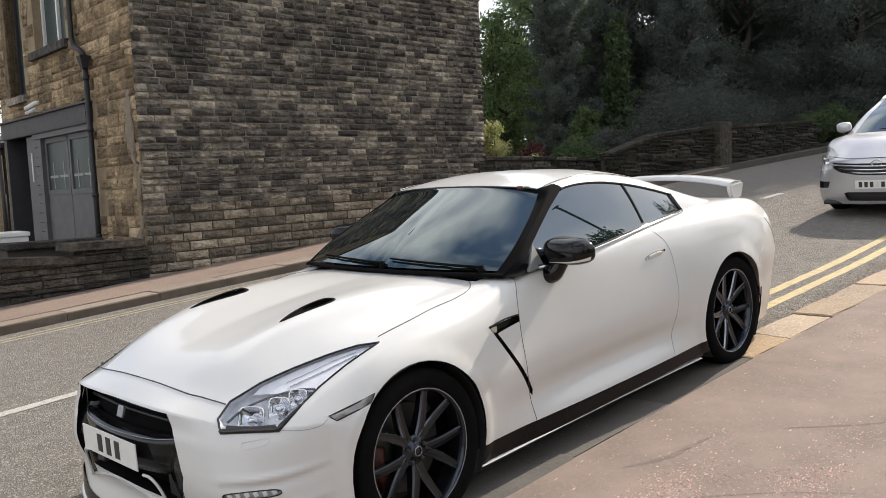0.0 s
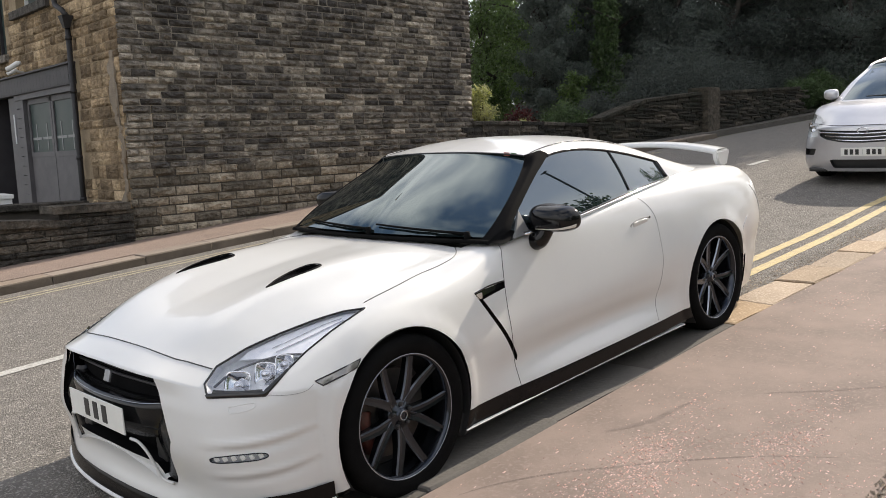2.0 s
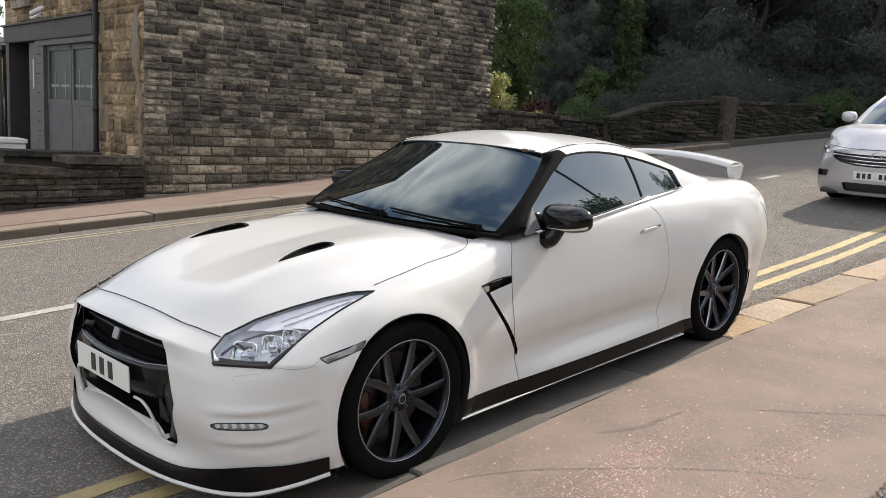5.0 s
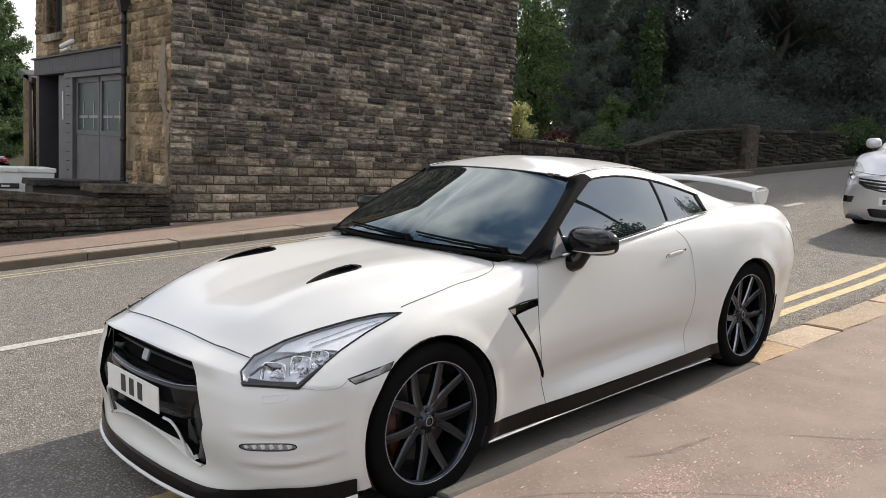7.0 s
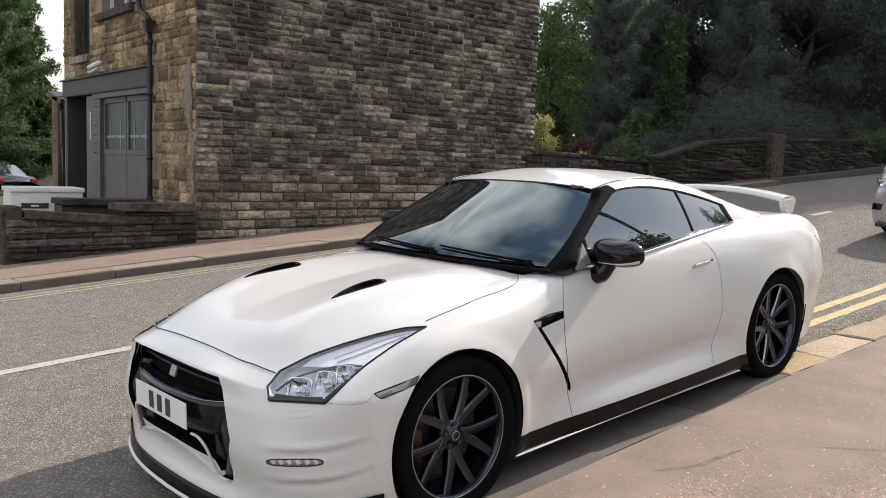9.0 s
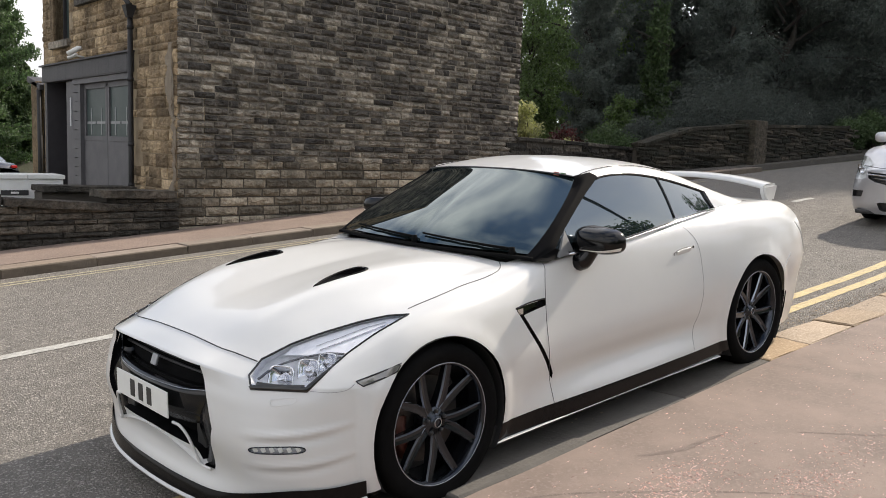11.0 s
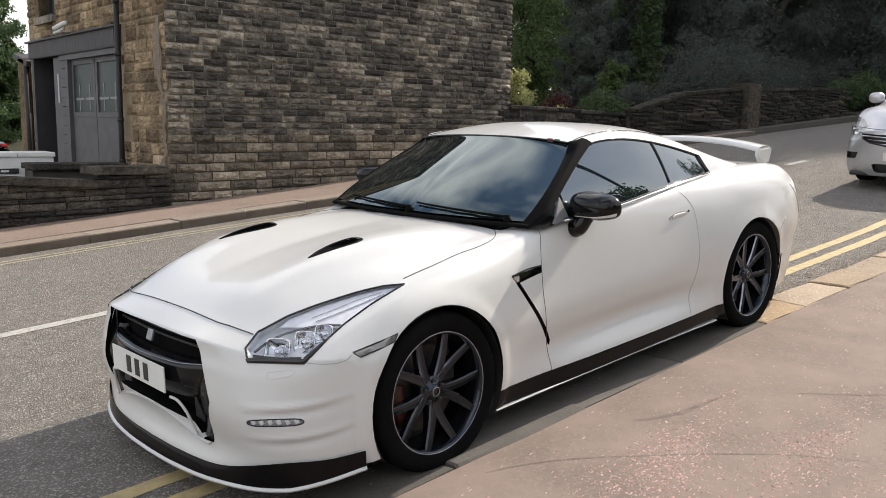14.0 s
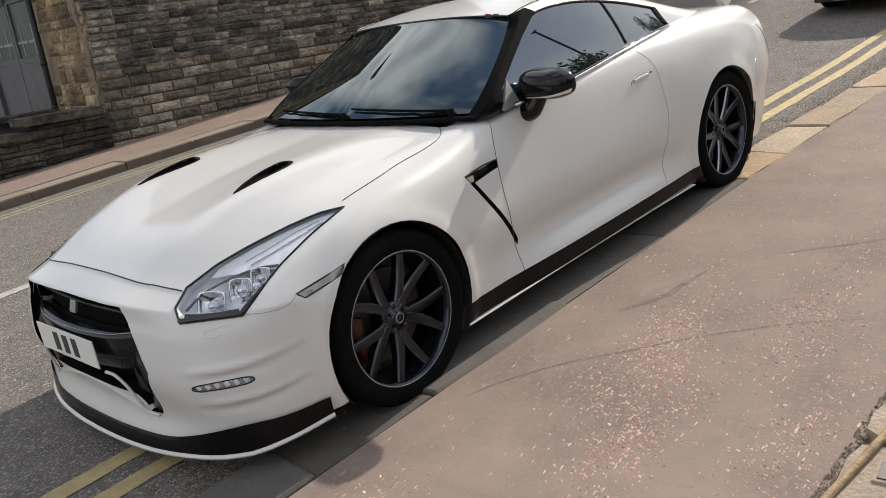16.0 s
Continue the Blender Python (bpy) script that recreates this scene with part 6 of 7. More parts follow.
for s in (1, -1):
    p = carve(mpv_bm, M_LAMP, (.7, -.7, 0), Z_, s, reach=.07, facing=Vector((.7, .7, 0)))
    back = part("headlamp", recess(p, (-.05, -.03 * s, 0)), PALE_LAMP, MPV, "large clear headlamp")
    panel("lens", p, LAMP_GLASS, back).visible_shadow = False
    for c, r in (((-.27, .705, .755), .048), ((-.39, .780, .80), .040)):
        bowl = lathe_bm([(.001, -.04), (r * .6, -.03), (r, 0), (r * 1.05, -.005)], 24, axis="Z")
        part("reflector", bowl, CHROME, back, smooth=True, matrix=Matrix.Translation((c[0], c[1] * s, c[2])) @ Vector((.85, .4 * s, .1)).to_track_quat("Z", "Y").to_matrix().to_4x4())
    p = carve(mpv_bm, M_FOG, (.7, -.7, 0), Z_, s, reach=.07, facing=Vector((.7, .7, 0)))
    part("fog_lamp", recess(p, (-.04, -.03 * s, 0)), BLACK_SATIN, MPV, "dark fog lamp recess")
    p.free()
    mir = bmesh.new()
    bmesh.ops.create_uvsphere(mir, u_segments=20, v_segments=12, radius=1)
    for v in mir.verts:
        v.co = (v.co.x * .07, math.copysign(abs(v.co.y) ** .7, v.co.y) * .098, math.copysign(abs(v.co.z) ** .7, v.co.z) * .075)
    part("door_mirror", mir, SILVER_PAINT, MPV, "silver door mirror", smooth=True, matrix=pose(-1.16, .815 * s, 1.165))
    part("mirror_arm", tube_bm([(-1.19, .79 * s, 1.07), (-1.17, .85 * s, 1.13)], .025, 8), BLACK_SATIN, MPV, smooth=True)
part("body", mpv_bm, SILVER_PAINT, MPV, smooth=True)
for k, z in enumerate((.622, .668, .714)):
    w = .44 + .06 * k
    part("grille_bar", tube_bm(spline([(-.075 - .03, -w, z + .012), (-.012, -.25, z), (.004, 0, z - .008), (-.012, .25, z), (-.075 - .03, w, z + .012)], 30), .011, 8), CHROME, MPV, "bright grille bar", smooth=True)
emb = lathe_bm([(.050, 0), (.056, .006), (.062, .006), (.066, 0)], 32, axis="Z", close=True)
for v in emb.verts:
    v.co.y *= .72
part("badge", emb, CHROME, MPV, "plain chrome oval badge", smooth=True, matrix=Matrix(((0, 0, 1, .012), (1, 0, 0, 0), (0, 1, 0, .745), (0, 0, 0, 1))))
mp = part("number_plate", box_bm((.008, .52, .111), (.006, 0, .468), .003), PLATE_WHITE, MPV, "white number plate with plain dark bars")
for k in range(7):
    part("plate_mark", box_bm((.003, .040 if k != 3 else .001, .070), (.0115, -.195 + k * .065, .468), .0005), INK, mp)
part("bonnet_gap", tube_bm(spline([(-.14, -.62, .842), (-.06, -.35, .815), (-.045, 0, .812), (-.06, .35, .815), (-.14, .62, .842)], 24), .004, 6), BLACK_SATIN, MPV, smooth=True)
part("underbody", box_bm((4.0, 1.4, .06), (-2.1, 0, .22), .02), BLACK_SATIN, MPV)
part("dashboard", box_bm((.5, 1.35, .12), (-1.35, 0, .96), .03), BLACK_SATIN, MPV)
part("cabin_floor", box_bm((3.2, 1.5, .08), (-2.6, 0, .92), .03), BLACK_SATIN, MPV)
part("wiper", tube_bm([(-.99, .5, 1.115), (-.97, 0, 1.125), (-.99, -.3, 1.12)], .010, 6), BLACK_SATIN, MPV, smooth=True)
for x in (-.90, -3.60):
    for s in (1, -1):
        hold = new("wheel")
        hold.parent = MPV
        hold.matrix_basis = pose(x, 0, .31)
        part("tyre", lathe_bm([(.20, .845 * s), (.215, .862 * s), (.27, .868 * s), (.30, .85 * s), (.31, .82 * s), (.31, .70 * s), (.20, .66 * s)], 40), RUBBER, hold, smooth=True)
        part("rim", lathe_bm([(0, .83 * s), (.06, .835 * s), (.19, .848 * s), (.205, .852 * s), (.205, .80 * s)], 40), ALLOY_LIP, hold, smooth=True)

# far dark car beyond the yard
FARCAR = empty("saloon_car", pose(-5.65, -34.0, on_road(-5.65, -34.0).z - .012 - fall(-5.65, -34.0), 0, 0, -76), "dark saloon car parked beyond the yard", "car")
rows = []
prof = [(-2.1, .62, .55), (-2.0, .80, .72), (-1.3, .88, .80), (-.8, 1.25, .62), (-.2, 1.38, .58), (.5, 1.34, .58), (1.1, .95, .76), (1.7, .85, .80), (2.05, .70, .72), (2.15, .5, .6)]
for x, z, w in prof:
    rows += [Vector((x, -.85, .25)), Vector((x, -.86, .62 if z > .7 else z * .8)), Vector((x, -w, z)), Vector((x, 0, z + .03)), Vector((x, w, z)), Vector((x, .86, .62 if z > .7 else z * .8)), Vector((x, .85, .25))]
NAVY = material("navy_paint", (0.015, 0.018, 0.03), 0.2, second=(0.02, 0.022, 0.035), scale=3, coat=1.0)
mesh_part("body", rows, grid_faces(len(prof), 7), NAVY, FARCAR, smooth=True)
for s in (1, -1):
    part("tail_lamp", box_bm((.10, .22, .12), (-2.07, .66 * s, .69), .03), material("red_lamp", (0.5, 0.02, 0.02), 0.2, second=(.35, .01, .01), scale=20) if s > 0 else bpy.data.materials["red_lamp"], FARCAR, "red tail lamp")
    mesh_part("side_window", [(-.95, .74 * s, 1.02), (-.75, .66 * s, 1.22), (.45, .64 * s, 1.28), (.95, .76 * s, 1.0)], [(0, 1, 2, 3)], CAR_GLASS, FARCAR)
    for x in (-1.35, 1.35):
        part("wheel", lathe_bm([(0, .82 * s), (.2, .85 * s), (.3, .87 * s), (.31, .80 * s), (.31, .68 * s)], 24), RUBBER, FARCAR, smooth=True, matrix=pose(x, 0, .31))

# ---- stone building ----
def rough_block(l, d, h, rnd, nx=4, nz=3, bulge=.02):
    """A rock-faced stone, its face towards +y, centred on x and z, its back at y = -d."""
    vs, fs = [], []
    for i in range(nx + 1):
        for k in range(nz + 1):
            x, z = (i / nx - .5) * l, (k / nz - .5) * h
            edge = i in (0, nx) or k in (0, nz)
            y = 0.0 if edge else rnd.uniform(.35, 1.0) * bulge
            if not edge:
                x += rnd.uniform(-.2, .2) * l / nx
                z += rnd.uniform(-.2, .2) * h / nz
            else:
                x += (rnd.uniform(-.010, .004) if i in (0, nx) else 0) * (1 if i else -1) * (1 if i == nx else 1)
            vs.append((x, y, z))
    fs = [(i * (nz + 1) + k, (i + 1) * (nz + 1) + k, (i + 1) * (nz + 1) + k + 1, i * (nz + 1) + k + 1) for i in range(nx) for k in range(nz)]
    c = [0, nx * (nz + 1), nx * (nz + 1) + nz, nz]
    b = len(vs)
    vs += [(vs[q][0], -d, vs[q][2]) for q in c]
    for n in range(4):
        m = (n + 1) % 4
        if n == 0:
            line = [i * (nz + 1) for i in range(nx + 1)]
        elif n == 1:
            line = [nx * (nz + 1) + k for k in range(nz + 1)]
        elif n == 2:
            line = [i * (nz + 1) + nz for i in range(nx, -1, -1)]
        else:
            line = [k for k in range(nz, -1, -1)]
        fs.append(tuple(line[::-1]) + (b + n, b + m))
    return vs, [f[::-1] for f in fs]


STONES = []
_rnd = random.Random(21)
for k in range(14):
    v_, f_ = rough_block(1.0, 1.0, 1.0, _rnd, 6, 4, bulge=1.0)
    me = bpy.data.meshes.new("stone")
    me.from_pydata(v_, [], f_)
    me.update()
    STONES.append(me)


def lay_stones(name, parent, frame_m, width, z_low, z_high, heights, lengths, joint, bulge, mat, mat_joined, near, skip=None, seed=1, depth=.06, label="", limit=300, low_line=None):
    """Coursed stones on a wall face. frame_m maps (along, out, up) to the world; the stones for which near() holds are pieces, the rest one mesh."""
    rnd = random.Random(seed)
    vs, fs = [], []
    z, row, made = z_low, 0, 0
    while z < z_high:
        h = rnd.uniform(*heights(z))
        x = -rnd.uniform(0, .2) if row % 2 else 0.0
        while x < width:
            l = rnd.uniform(*lengths(z))
            a, b = max(0.0, x), min(width, x + l)
            if width - b < .12:
                b = width
            x = b
            if b - a < .06:
                continue
            ca, cz = (a + b) / 2, z + h / 2
            if skip and skip(ca, cz, b - a, h):
                continue
            if low_line is not None and z + h < low_line(ca):
                continue
            out = rnd.uniform(-.006, .010)
            tilt = rnd.uniform(-.6, .6)
            bl = bulge * rnd.uniform(.5, 1.25)
            m = frame_m @ pose(ca, out, cz, 0, tilt, 0)
            if near(ca, cz) and made < limit:
                made += 1
                ob = bpy.data.objects.new(name, rnd.choice(STONES))
                scene.collection.objects.link(ob)
                if not ob.data.materials:
                    ob.data.materials.append(mat)
                ob.parent = parent
                ob.matrix_basis = m @ Matrix.Diagonal((b - a - joint, bl, h - joint, 1)) @ pose(0, 0, 0)
                ob.material_slots[0].link = "OBJECT"
                ob.material_slots[0].material = mat
            else:
                v_, f_ = rough_block(b - a - joint, depth, h - joint, rnd, 5, 3, bl)
                base = len(vs)
                vs += [m @ Vector(p) for p in v_]
                fs += [tuple(base + q for q in f) for f in f_]
        z += h
        row += 1
    if vs:
        mesh_part("stonework", vs, fs, mat_joined, parent, label, kind="stuff")


BUILDING_TOP = 7.05
# gable wall along the road: from x = -1.5 to -8.42 at y = -7.5
part("wall_gable_core", box_bm((6.86, .42, BUILDING_TOP - 1.14), (-4.98, -7.719, (BUILDING_TOP + 1.14) / 2)), MORTAR, None, "recessed mortar of the sooty stone gable wall", kind="structure", category="wall")
part("wall_gable_plinth", box_bm((6.86, .42, 1.94), (-4.98, -7.719, .17)), MORTAR_DARK, None, "dark recessed mortar of the lower gable courses", kind="structure", category="wall")
GABLE = empty("wall_gable", Matrix(), "soot-blackened coursed sandstone gable wall", "wall", kind="structure")
gable_m = Matrix(((-1, 0, 0, -1.50), (0, 1, 0, -7.50), (0, 0, 1, 0), (0, 0, 0, 1)))
road_z = lambda a: (HILL @ Vector((-1.5 - a, -7.5, rise(-1.5 - a)))).z
lay_stones("stone", GABLE, gable_m, 6.92, 0.0, 1.10, lambda z: (.122, .142), lambda z: (.26, .52), .019, .050,
           STONE_BASE, STONE_BASE_J, lambda a, z: a < 4.6, seed=11, label="weathered lower stone courses", low_line=road_z, limit=150)
lay_stones("stone", GABLE, gable_m, 6.92, 1.155, BUILDING_TOP, lambda z: (.088, .112) if z < 2.6 else (.080, .108), lambda z: (.16, .42), .014, .058,
           STONE_DARK, STONE_DARK_J, lambda a, z: a < 4.6 and z < 2.0, seed=12, label="soot-blackened stone courses", low_line=road_z, limit=150)

# front wall with the garage doors
FA = radians(-93.0)
fdir = Vector((math.cos(FA), math.sin(FA), 0))
fnrm = Vector((-fdir.y, fdir.x, 0)) * 1.0
front_m = Matrix(((fdir.x, fnrm.x, 0, -1.50), (fdir.y, fnrm.y, 0, -7.50), (0, 0, 1, 0), (0, 0, 0, 1)))
FW = 6.15


def front_box(name, a0, a1, z0, z1, y0, y1, mat, parent=None, label="", bevel=.004, kind="", category=""):
    return part(name, box_bm((a1 - a0, y1 - y0, z1 - z0), ((a0 + a1) / 2, (y0 + y1) / 2, (z0 + z1) / 2), bevel), mat, parent, label, kind=kind, category=category, matrix=None if parent is not None and parent.type == "MESH" else front_m)


OPEN = [(1.60, 5.98, -.6, 2.72), (2.42, 3.92, 3.74, 5.2), (4.60, 5.40, 3.12, 5.2)]
FRONT = empty("wall_front", Matrix(), "golden sandstone front wall with weathered joints", "wall", kind="structure")
for k, (a0, a1, z0, z1) in enumerate([(.0, 1.60, -.6, BUILDING_TOP), (5.98, FW, -.6, BUILDING_TOP), (1.60, 5.98, 2.72, 3.12), (1.60, 2.42, 3.12, BUILDING_TOP), (2.42, 4.60, 3.12, 3.74), (3.92, 4.60, 3.74, 5.2), (5.40, 5.98, 3.12, 5.2), (2.42, 5.98, 5.2, BUILDING_TOP)]):
    front_box("wall_core", a0 + (.03 if k == 0 else 0), a1, z0, z1, -.42, -.005, MORTAR_GOLD, FRONT, "recessed golden mortar", 0)


def front_skip(a, z, l, h):
    return any(a0 - l / 2 + .02 < a < a1 + l / 2 - .02 and z0 - h / 2 + .02 < z < z1 + h / 2 - .02 for a0, a1, z0, z1 in OPEN)


lay_stones("stone", FRONT, front_m, FW, .1, BUILDING_TOP, lambda z: (.095, .21), lambda z: (.16, .50), .014, .026, STONE_GOLD, STONE_GOLD_J, lambda a, z: z < 4.7, front_skip, seed=31, label="golden stone courses")
part("wall_back_side", box_bm((.4, 5.6, 8.4), (-8.2, -10.7, BUILDING_TOP - 4.2)), MORTAR, None, "plain rear stone wall", kind="structure", category="wall")
part("building_roof", box_bm((7.0, 6.2, .2), (-5.0, -10.7, BUILDING_TOP + .1), .02), GREY_DARK, None, "flat dark roof of the stone building", kind="structure", category="roof")
part("wall_inner", box_bm((6.0, .3, 8.4), (-5.2, -13.5, BUILDING_TOP - 4.2)), MORTAR, None, "plain far stone wall", kind="structure", category="wall")

# garage front: lintel beam, door leaves, side opening
beam = empty("garage_front", Matrix(), "grey-painted timber garage front with glazed doors", "garage door")
front_box("lintel", 1.56, 6.10, 2.42, 2.72, -.10, .05, GREY_DARK, beam, "dark grey boarded lintel", .006)
for a in np.arange(1.7, 6.0, .155):
    front_box("lintel_board", a, a + .154, 2.44, 2.71, .045, .056, GREY_DARK, beam, "", .003)
front_box("cornice", 1.54, 6.12, 2.705, 2.735, -.05, .10, GREY_DARK, beam, "", .004)
front_box("head_rail", 1.60, 4.42, 2.33, 2.42, -.12, .02, GREY_PAINT, beam, "", .004)
front_box("post", 1.60, 1.72, -.3, 2.42, -.14, .01, GREY_PAINT, beam, "", .004)
front_box("post", 4.02, 4.14, -.3, 2.42, -.14, .01, GREY_PAINT, beam, "", .004)
GREY_PALE = material("pale_dusty_glass", (0.30, 0.31, 0.32), 0.3, second=(0.38, 0.39, 0.40), scale=6)
PANE = material("dusty_pane", (0.030, 0.048, 0.045), 0.35, second=(0.055, 0.072, 0.068), scale=3, spec=0.1)
for a0, a1 in ((1.74, 2.86), (2.88, 4.00)):
    leaf = front_box("door_leaf", a0, a1, -.2, 1.44, -.10, -.055, GREY_PAINT, beam, "grey-painted timber door leaf", .004)
    mid = (a0 + a1) / 2
    for b0, b1 in ((a0, a0 + .08), (a1 - .08, a1)):
        front_box("stile", b0, b1, 1.40, 2.32, -.10, -.050, GREY_PAINT, leaf, "", .004)
    front_box("rail", a0, a1, 2.24, 2.33, -.10, -.050, GREY_PAINT, leaf, "", .004)
    front_box("rail", a0, a1, 1.38, 1.46, -.10, -.048, GREY_PAINT, leaf, "", .004)
    front_box("pane", a0 + .08, a1 - .08, 1.46, 2.24, -.085, -.075, PANE, leaf, "dusty dark window pane", 0)
    for b0, b1 in ((a0 + .10, mid - .03), (mid + .03, a1 - .10)):
        front_box("glazing_bar", b0, b1, 1.66, 1.70, -.078, -.066, material("pale_bar", (0.30, 0.31, 0.30), 0.6, second=(.2, .2, .2), scale=9) if "pale_bar" not in bpy.data.materials else bpy.data.materials["pale_bar"], leaf, "pale inner glazing bar", 0)
        front_box("glazing_bar", (b0 + b1) / 2 - .015, (b0 + b1) / 2 + .015, 1.48, 1.92, -.079, -.067, bpy.data.materials["pale_bar"], leaf, "pale inner glazing bar", 0)
for a in np.arange(0, 16):
    z = -.2 + a * .16
    front_box("clad_board", 4.14, 4.46, z, z + .152, -.09, -.02 + .012 * (a % 2), GREY_PAINT, beam, "grey boarded panel", .004)
front_box("side_door", 4.46, 4.90, -.2, 2.40, -.07, -.03, GREY_PAINT, beam, "grey recessed side door", .004)
front_box("side_light", 4.60, 4.67, 1.62, 2.12, -.031, -.018, GREY_PALE, beam, "narrow pale side window", 0)
front_box("reveal", 4.90, 5.96, -.3, 2.42, -.50, -.44, GREY_DARK, beam, "dark recess of the entrance", 0)
front_box("reveal", 5.86, 6.00, -.3, 2.44, -.44, .03, GREY_DARK, beam, "dark painted entrance jamb", .004)

# upper windows
for n, (a0, a1, z0, z1) in enumerate(OPEN[1:]):
    win = empty("window_%d" % (n + 1), Matrix(), "tall sash window with a stone sill" if n == 0 else "narrow dark window in a stone surround", "window", kind="structure")
    front_box("pane", a0, a1, z0, z1, -.20, -.19, PANE, win, "dark window pane", 0)
    for b in (a0, (a0 + a1) / 2 - .03, a1 - .06):
        front_box("window_frame", b, b + .06, z0, z1, -.19, -.14, PLAIN_WHITE if n == 0 else GREY_DARK, win, "painted window frame", .004)
    front_box("window_sill", a0 - .15, a1 + .12, z0 - .13, z0, -.25, .09, STONE_DARK, win, "dark stone window sill", .012)
for z0, z1 in ((3.05, 5.4),):
    front_box("window_surround", 5.40, 5.62, z0, z1, -.2, .03, STONE_GOLD, FRONT, "stone window surround", .01)

# rainwater pipe with its hopper, security camera
PIPE = material("black_iron_pipe", (0.008, 0.008, 0.009), 0.6, second=(0.018, 0.017, 0.018), scale=12, bump=0.2, bump_scale=50)
fp = lambda a, o, z: front_m @ Vector((a, o, z))
pipe = part("rainwater_pipe", tube_bm([fp(1.46, .09, -.2), fp(1.46, .09, 1.2), fp(1.46, .09, 3.20)], .038, 14), PIPE, None, "black iron rainwater pipe with a hopper", smooth=True, category="pipe")
hop = bmesh.new()
bmesh.ops.create_cone(hop, cap_ends=True, segments=4, radius1=.055, radius2=.115, depth=.17)
bmesh.ops.rotate(hop, cent=(0, 0, 0), matrix=Matrix.Rotation(radians(45), 3, "Z"), verts=hop.verts)
part("hopper", hop, PIPE, pipe, matrix=front_m @ pose(1.44, .11, 3.27))
part("swan_neck", tube_bm([fp(1.44, .10, 3.36), fp(1.60, .10, 3.46), fp(1.86, .09, 3.56), fp(1.93, .09, 3.70), fp(1.93, .09, 5.2)], .038, 12), PIPE, pipe, smooth=True)
for z in (.75, 1.35, 2.30, 3.05):
    part("pipe_collar", lathe_bm([(.038, -.03), (.048, -.028), (.048, .028), (.038, .03)], 16, axis="Z"), PIPE, pipe, smooth=True, matrix=front_m @ pose(1.46, .09, z))
cctv = part("security_camera", tube_bm([fp(3.62, .10, 2.90), fp(3.66, .14, 2.89), fp(3.80, .26, 2.80)], lambda t: .030 + .012 * min(1, t * 3), 12), PLAIN_WHITE, None, "white security camera under the window", smooth=True, category="camera")
part("bracket", tube_bm([fp(3.80, 0, 2.76), fp(3.80, .16, 2.79)], .018, 8), PLAIN_WHITE, cctv, smooth=True)
part("camera_head", tube_bm([fp(4.02, .05, 2.82), fp(4.14, .16, 2.76)], .030, 12), PLAIN_WHITE, cctv, smooth=True)
part("conduit", tube_bm([fp(.17, .02, 2.62), fp(.14, .03, 2.42), fp(.06, .04, 2.30), fp(.05, .03, 1.75)], .010, 8), MORTAR, None, "pale weathered cable conduit on the corner", smooth=True, category="conduit")

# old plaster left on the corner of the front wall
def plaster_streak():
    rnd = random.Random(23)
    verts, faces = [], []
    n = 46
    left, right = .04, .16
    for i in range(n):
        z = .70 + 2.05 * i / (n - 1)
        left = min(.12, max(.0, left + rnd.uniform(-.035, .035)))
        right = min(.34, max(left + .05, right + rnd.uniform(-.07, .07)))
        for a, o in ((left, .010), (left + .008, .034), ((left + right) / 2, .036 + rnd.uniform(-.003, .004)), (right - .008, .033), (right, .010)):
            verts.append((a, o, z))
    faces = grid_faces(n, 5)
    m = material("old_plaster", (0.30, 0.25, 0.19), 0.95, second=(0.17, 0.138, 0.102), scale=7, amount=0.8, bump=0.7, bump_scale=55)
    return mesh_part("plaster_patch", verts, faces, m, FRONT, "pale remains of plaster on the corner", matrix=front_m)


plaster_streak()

# low wall in front of the yard
LOW = empty("wall_low", Matrix(), "low sooty stone wall with flat coping slabs", "wall", kind="structure")
low_m = Matrix(((-1, 0, 0, .93), (0, 1, 0, -7.42), (0, 0, 1, 0), (0, 0, 0, 1)))
part("wall_core", box_bm((2.40, .30, .78), (-.28, -7.60, .17), 0), MORTAR_DARK, LOW, "recessed dark mortar")
lay_stones("stone", LOW, low_m, 2.42, -.10, .55, lambda z: (.062, .105), lambda z: (.28, .75), .011, .030, STONE_LOW, STONE_LOW_J, lambda a, z: True, seed=51, low_line=lambda a: (HILL @ Vector((.93 - a, -7.4, 0))).z)
lay_stones("stone", LOW, low_m @ pose(1.56, 0, 0), .86, .53, .645, lambda z: (.054, .062), lambda z: (.2, .45), .010, .02, STONE_LOW, STONE_LOW_J, lambda a, z: True, seed=52)
part("wall_core", box_bm((.84, .30, .2), (-1.05, -7.60, .56), 0), MORTAR_DARK, LOW, "recessed dark mortar")


def coping(l, at, turn=0.0, thick=.085, wide=.42, tilt=-1.0):
    bm = box_bm((l, wide, thick), (0, 0, 0), .012)
    rnd = random.Random(int(l * 100))
    bmesh.ops.subdivide_edges(bm, edges=[e for e in bm.edges if e.calc_length() > .3], cuts=5, use_grid_fill=True)
    for v in bm.verts:
        v.co += Vector((rnd.uniform(-.005, .005), rnd.uniform(-.007, .007), rnd.uniform(-.004, .004)))
    part("coping_slab", bm, STONE_LOW, LOW, "weathered dark coping slab", matrix=pose(*at, 0, tilt, turn))


coping(1.02, (-.92, -7.57, .705), 0, .10)
coping(1.34, (.05, -7.55, .585), 0, .095, .42, -4.0)
coping(1.25, (-.56, -8.30, .735), 2, .08, .45)
part("wall_core", box_bm((1.2, .3, .75), (-.56, -8.32, .32), 0), MORTAR_DARK, LOW, "recessed dark mortar")
part("gate_pier", box_bm((.22, .34, .92), (.85, -7.60, .27), .02), STONE_LOW, None, "short sooty stone gate pier", kind="structure", category="pier")

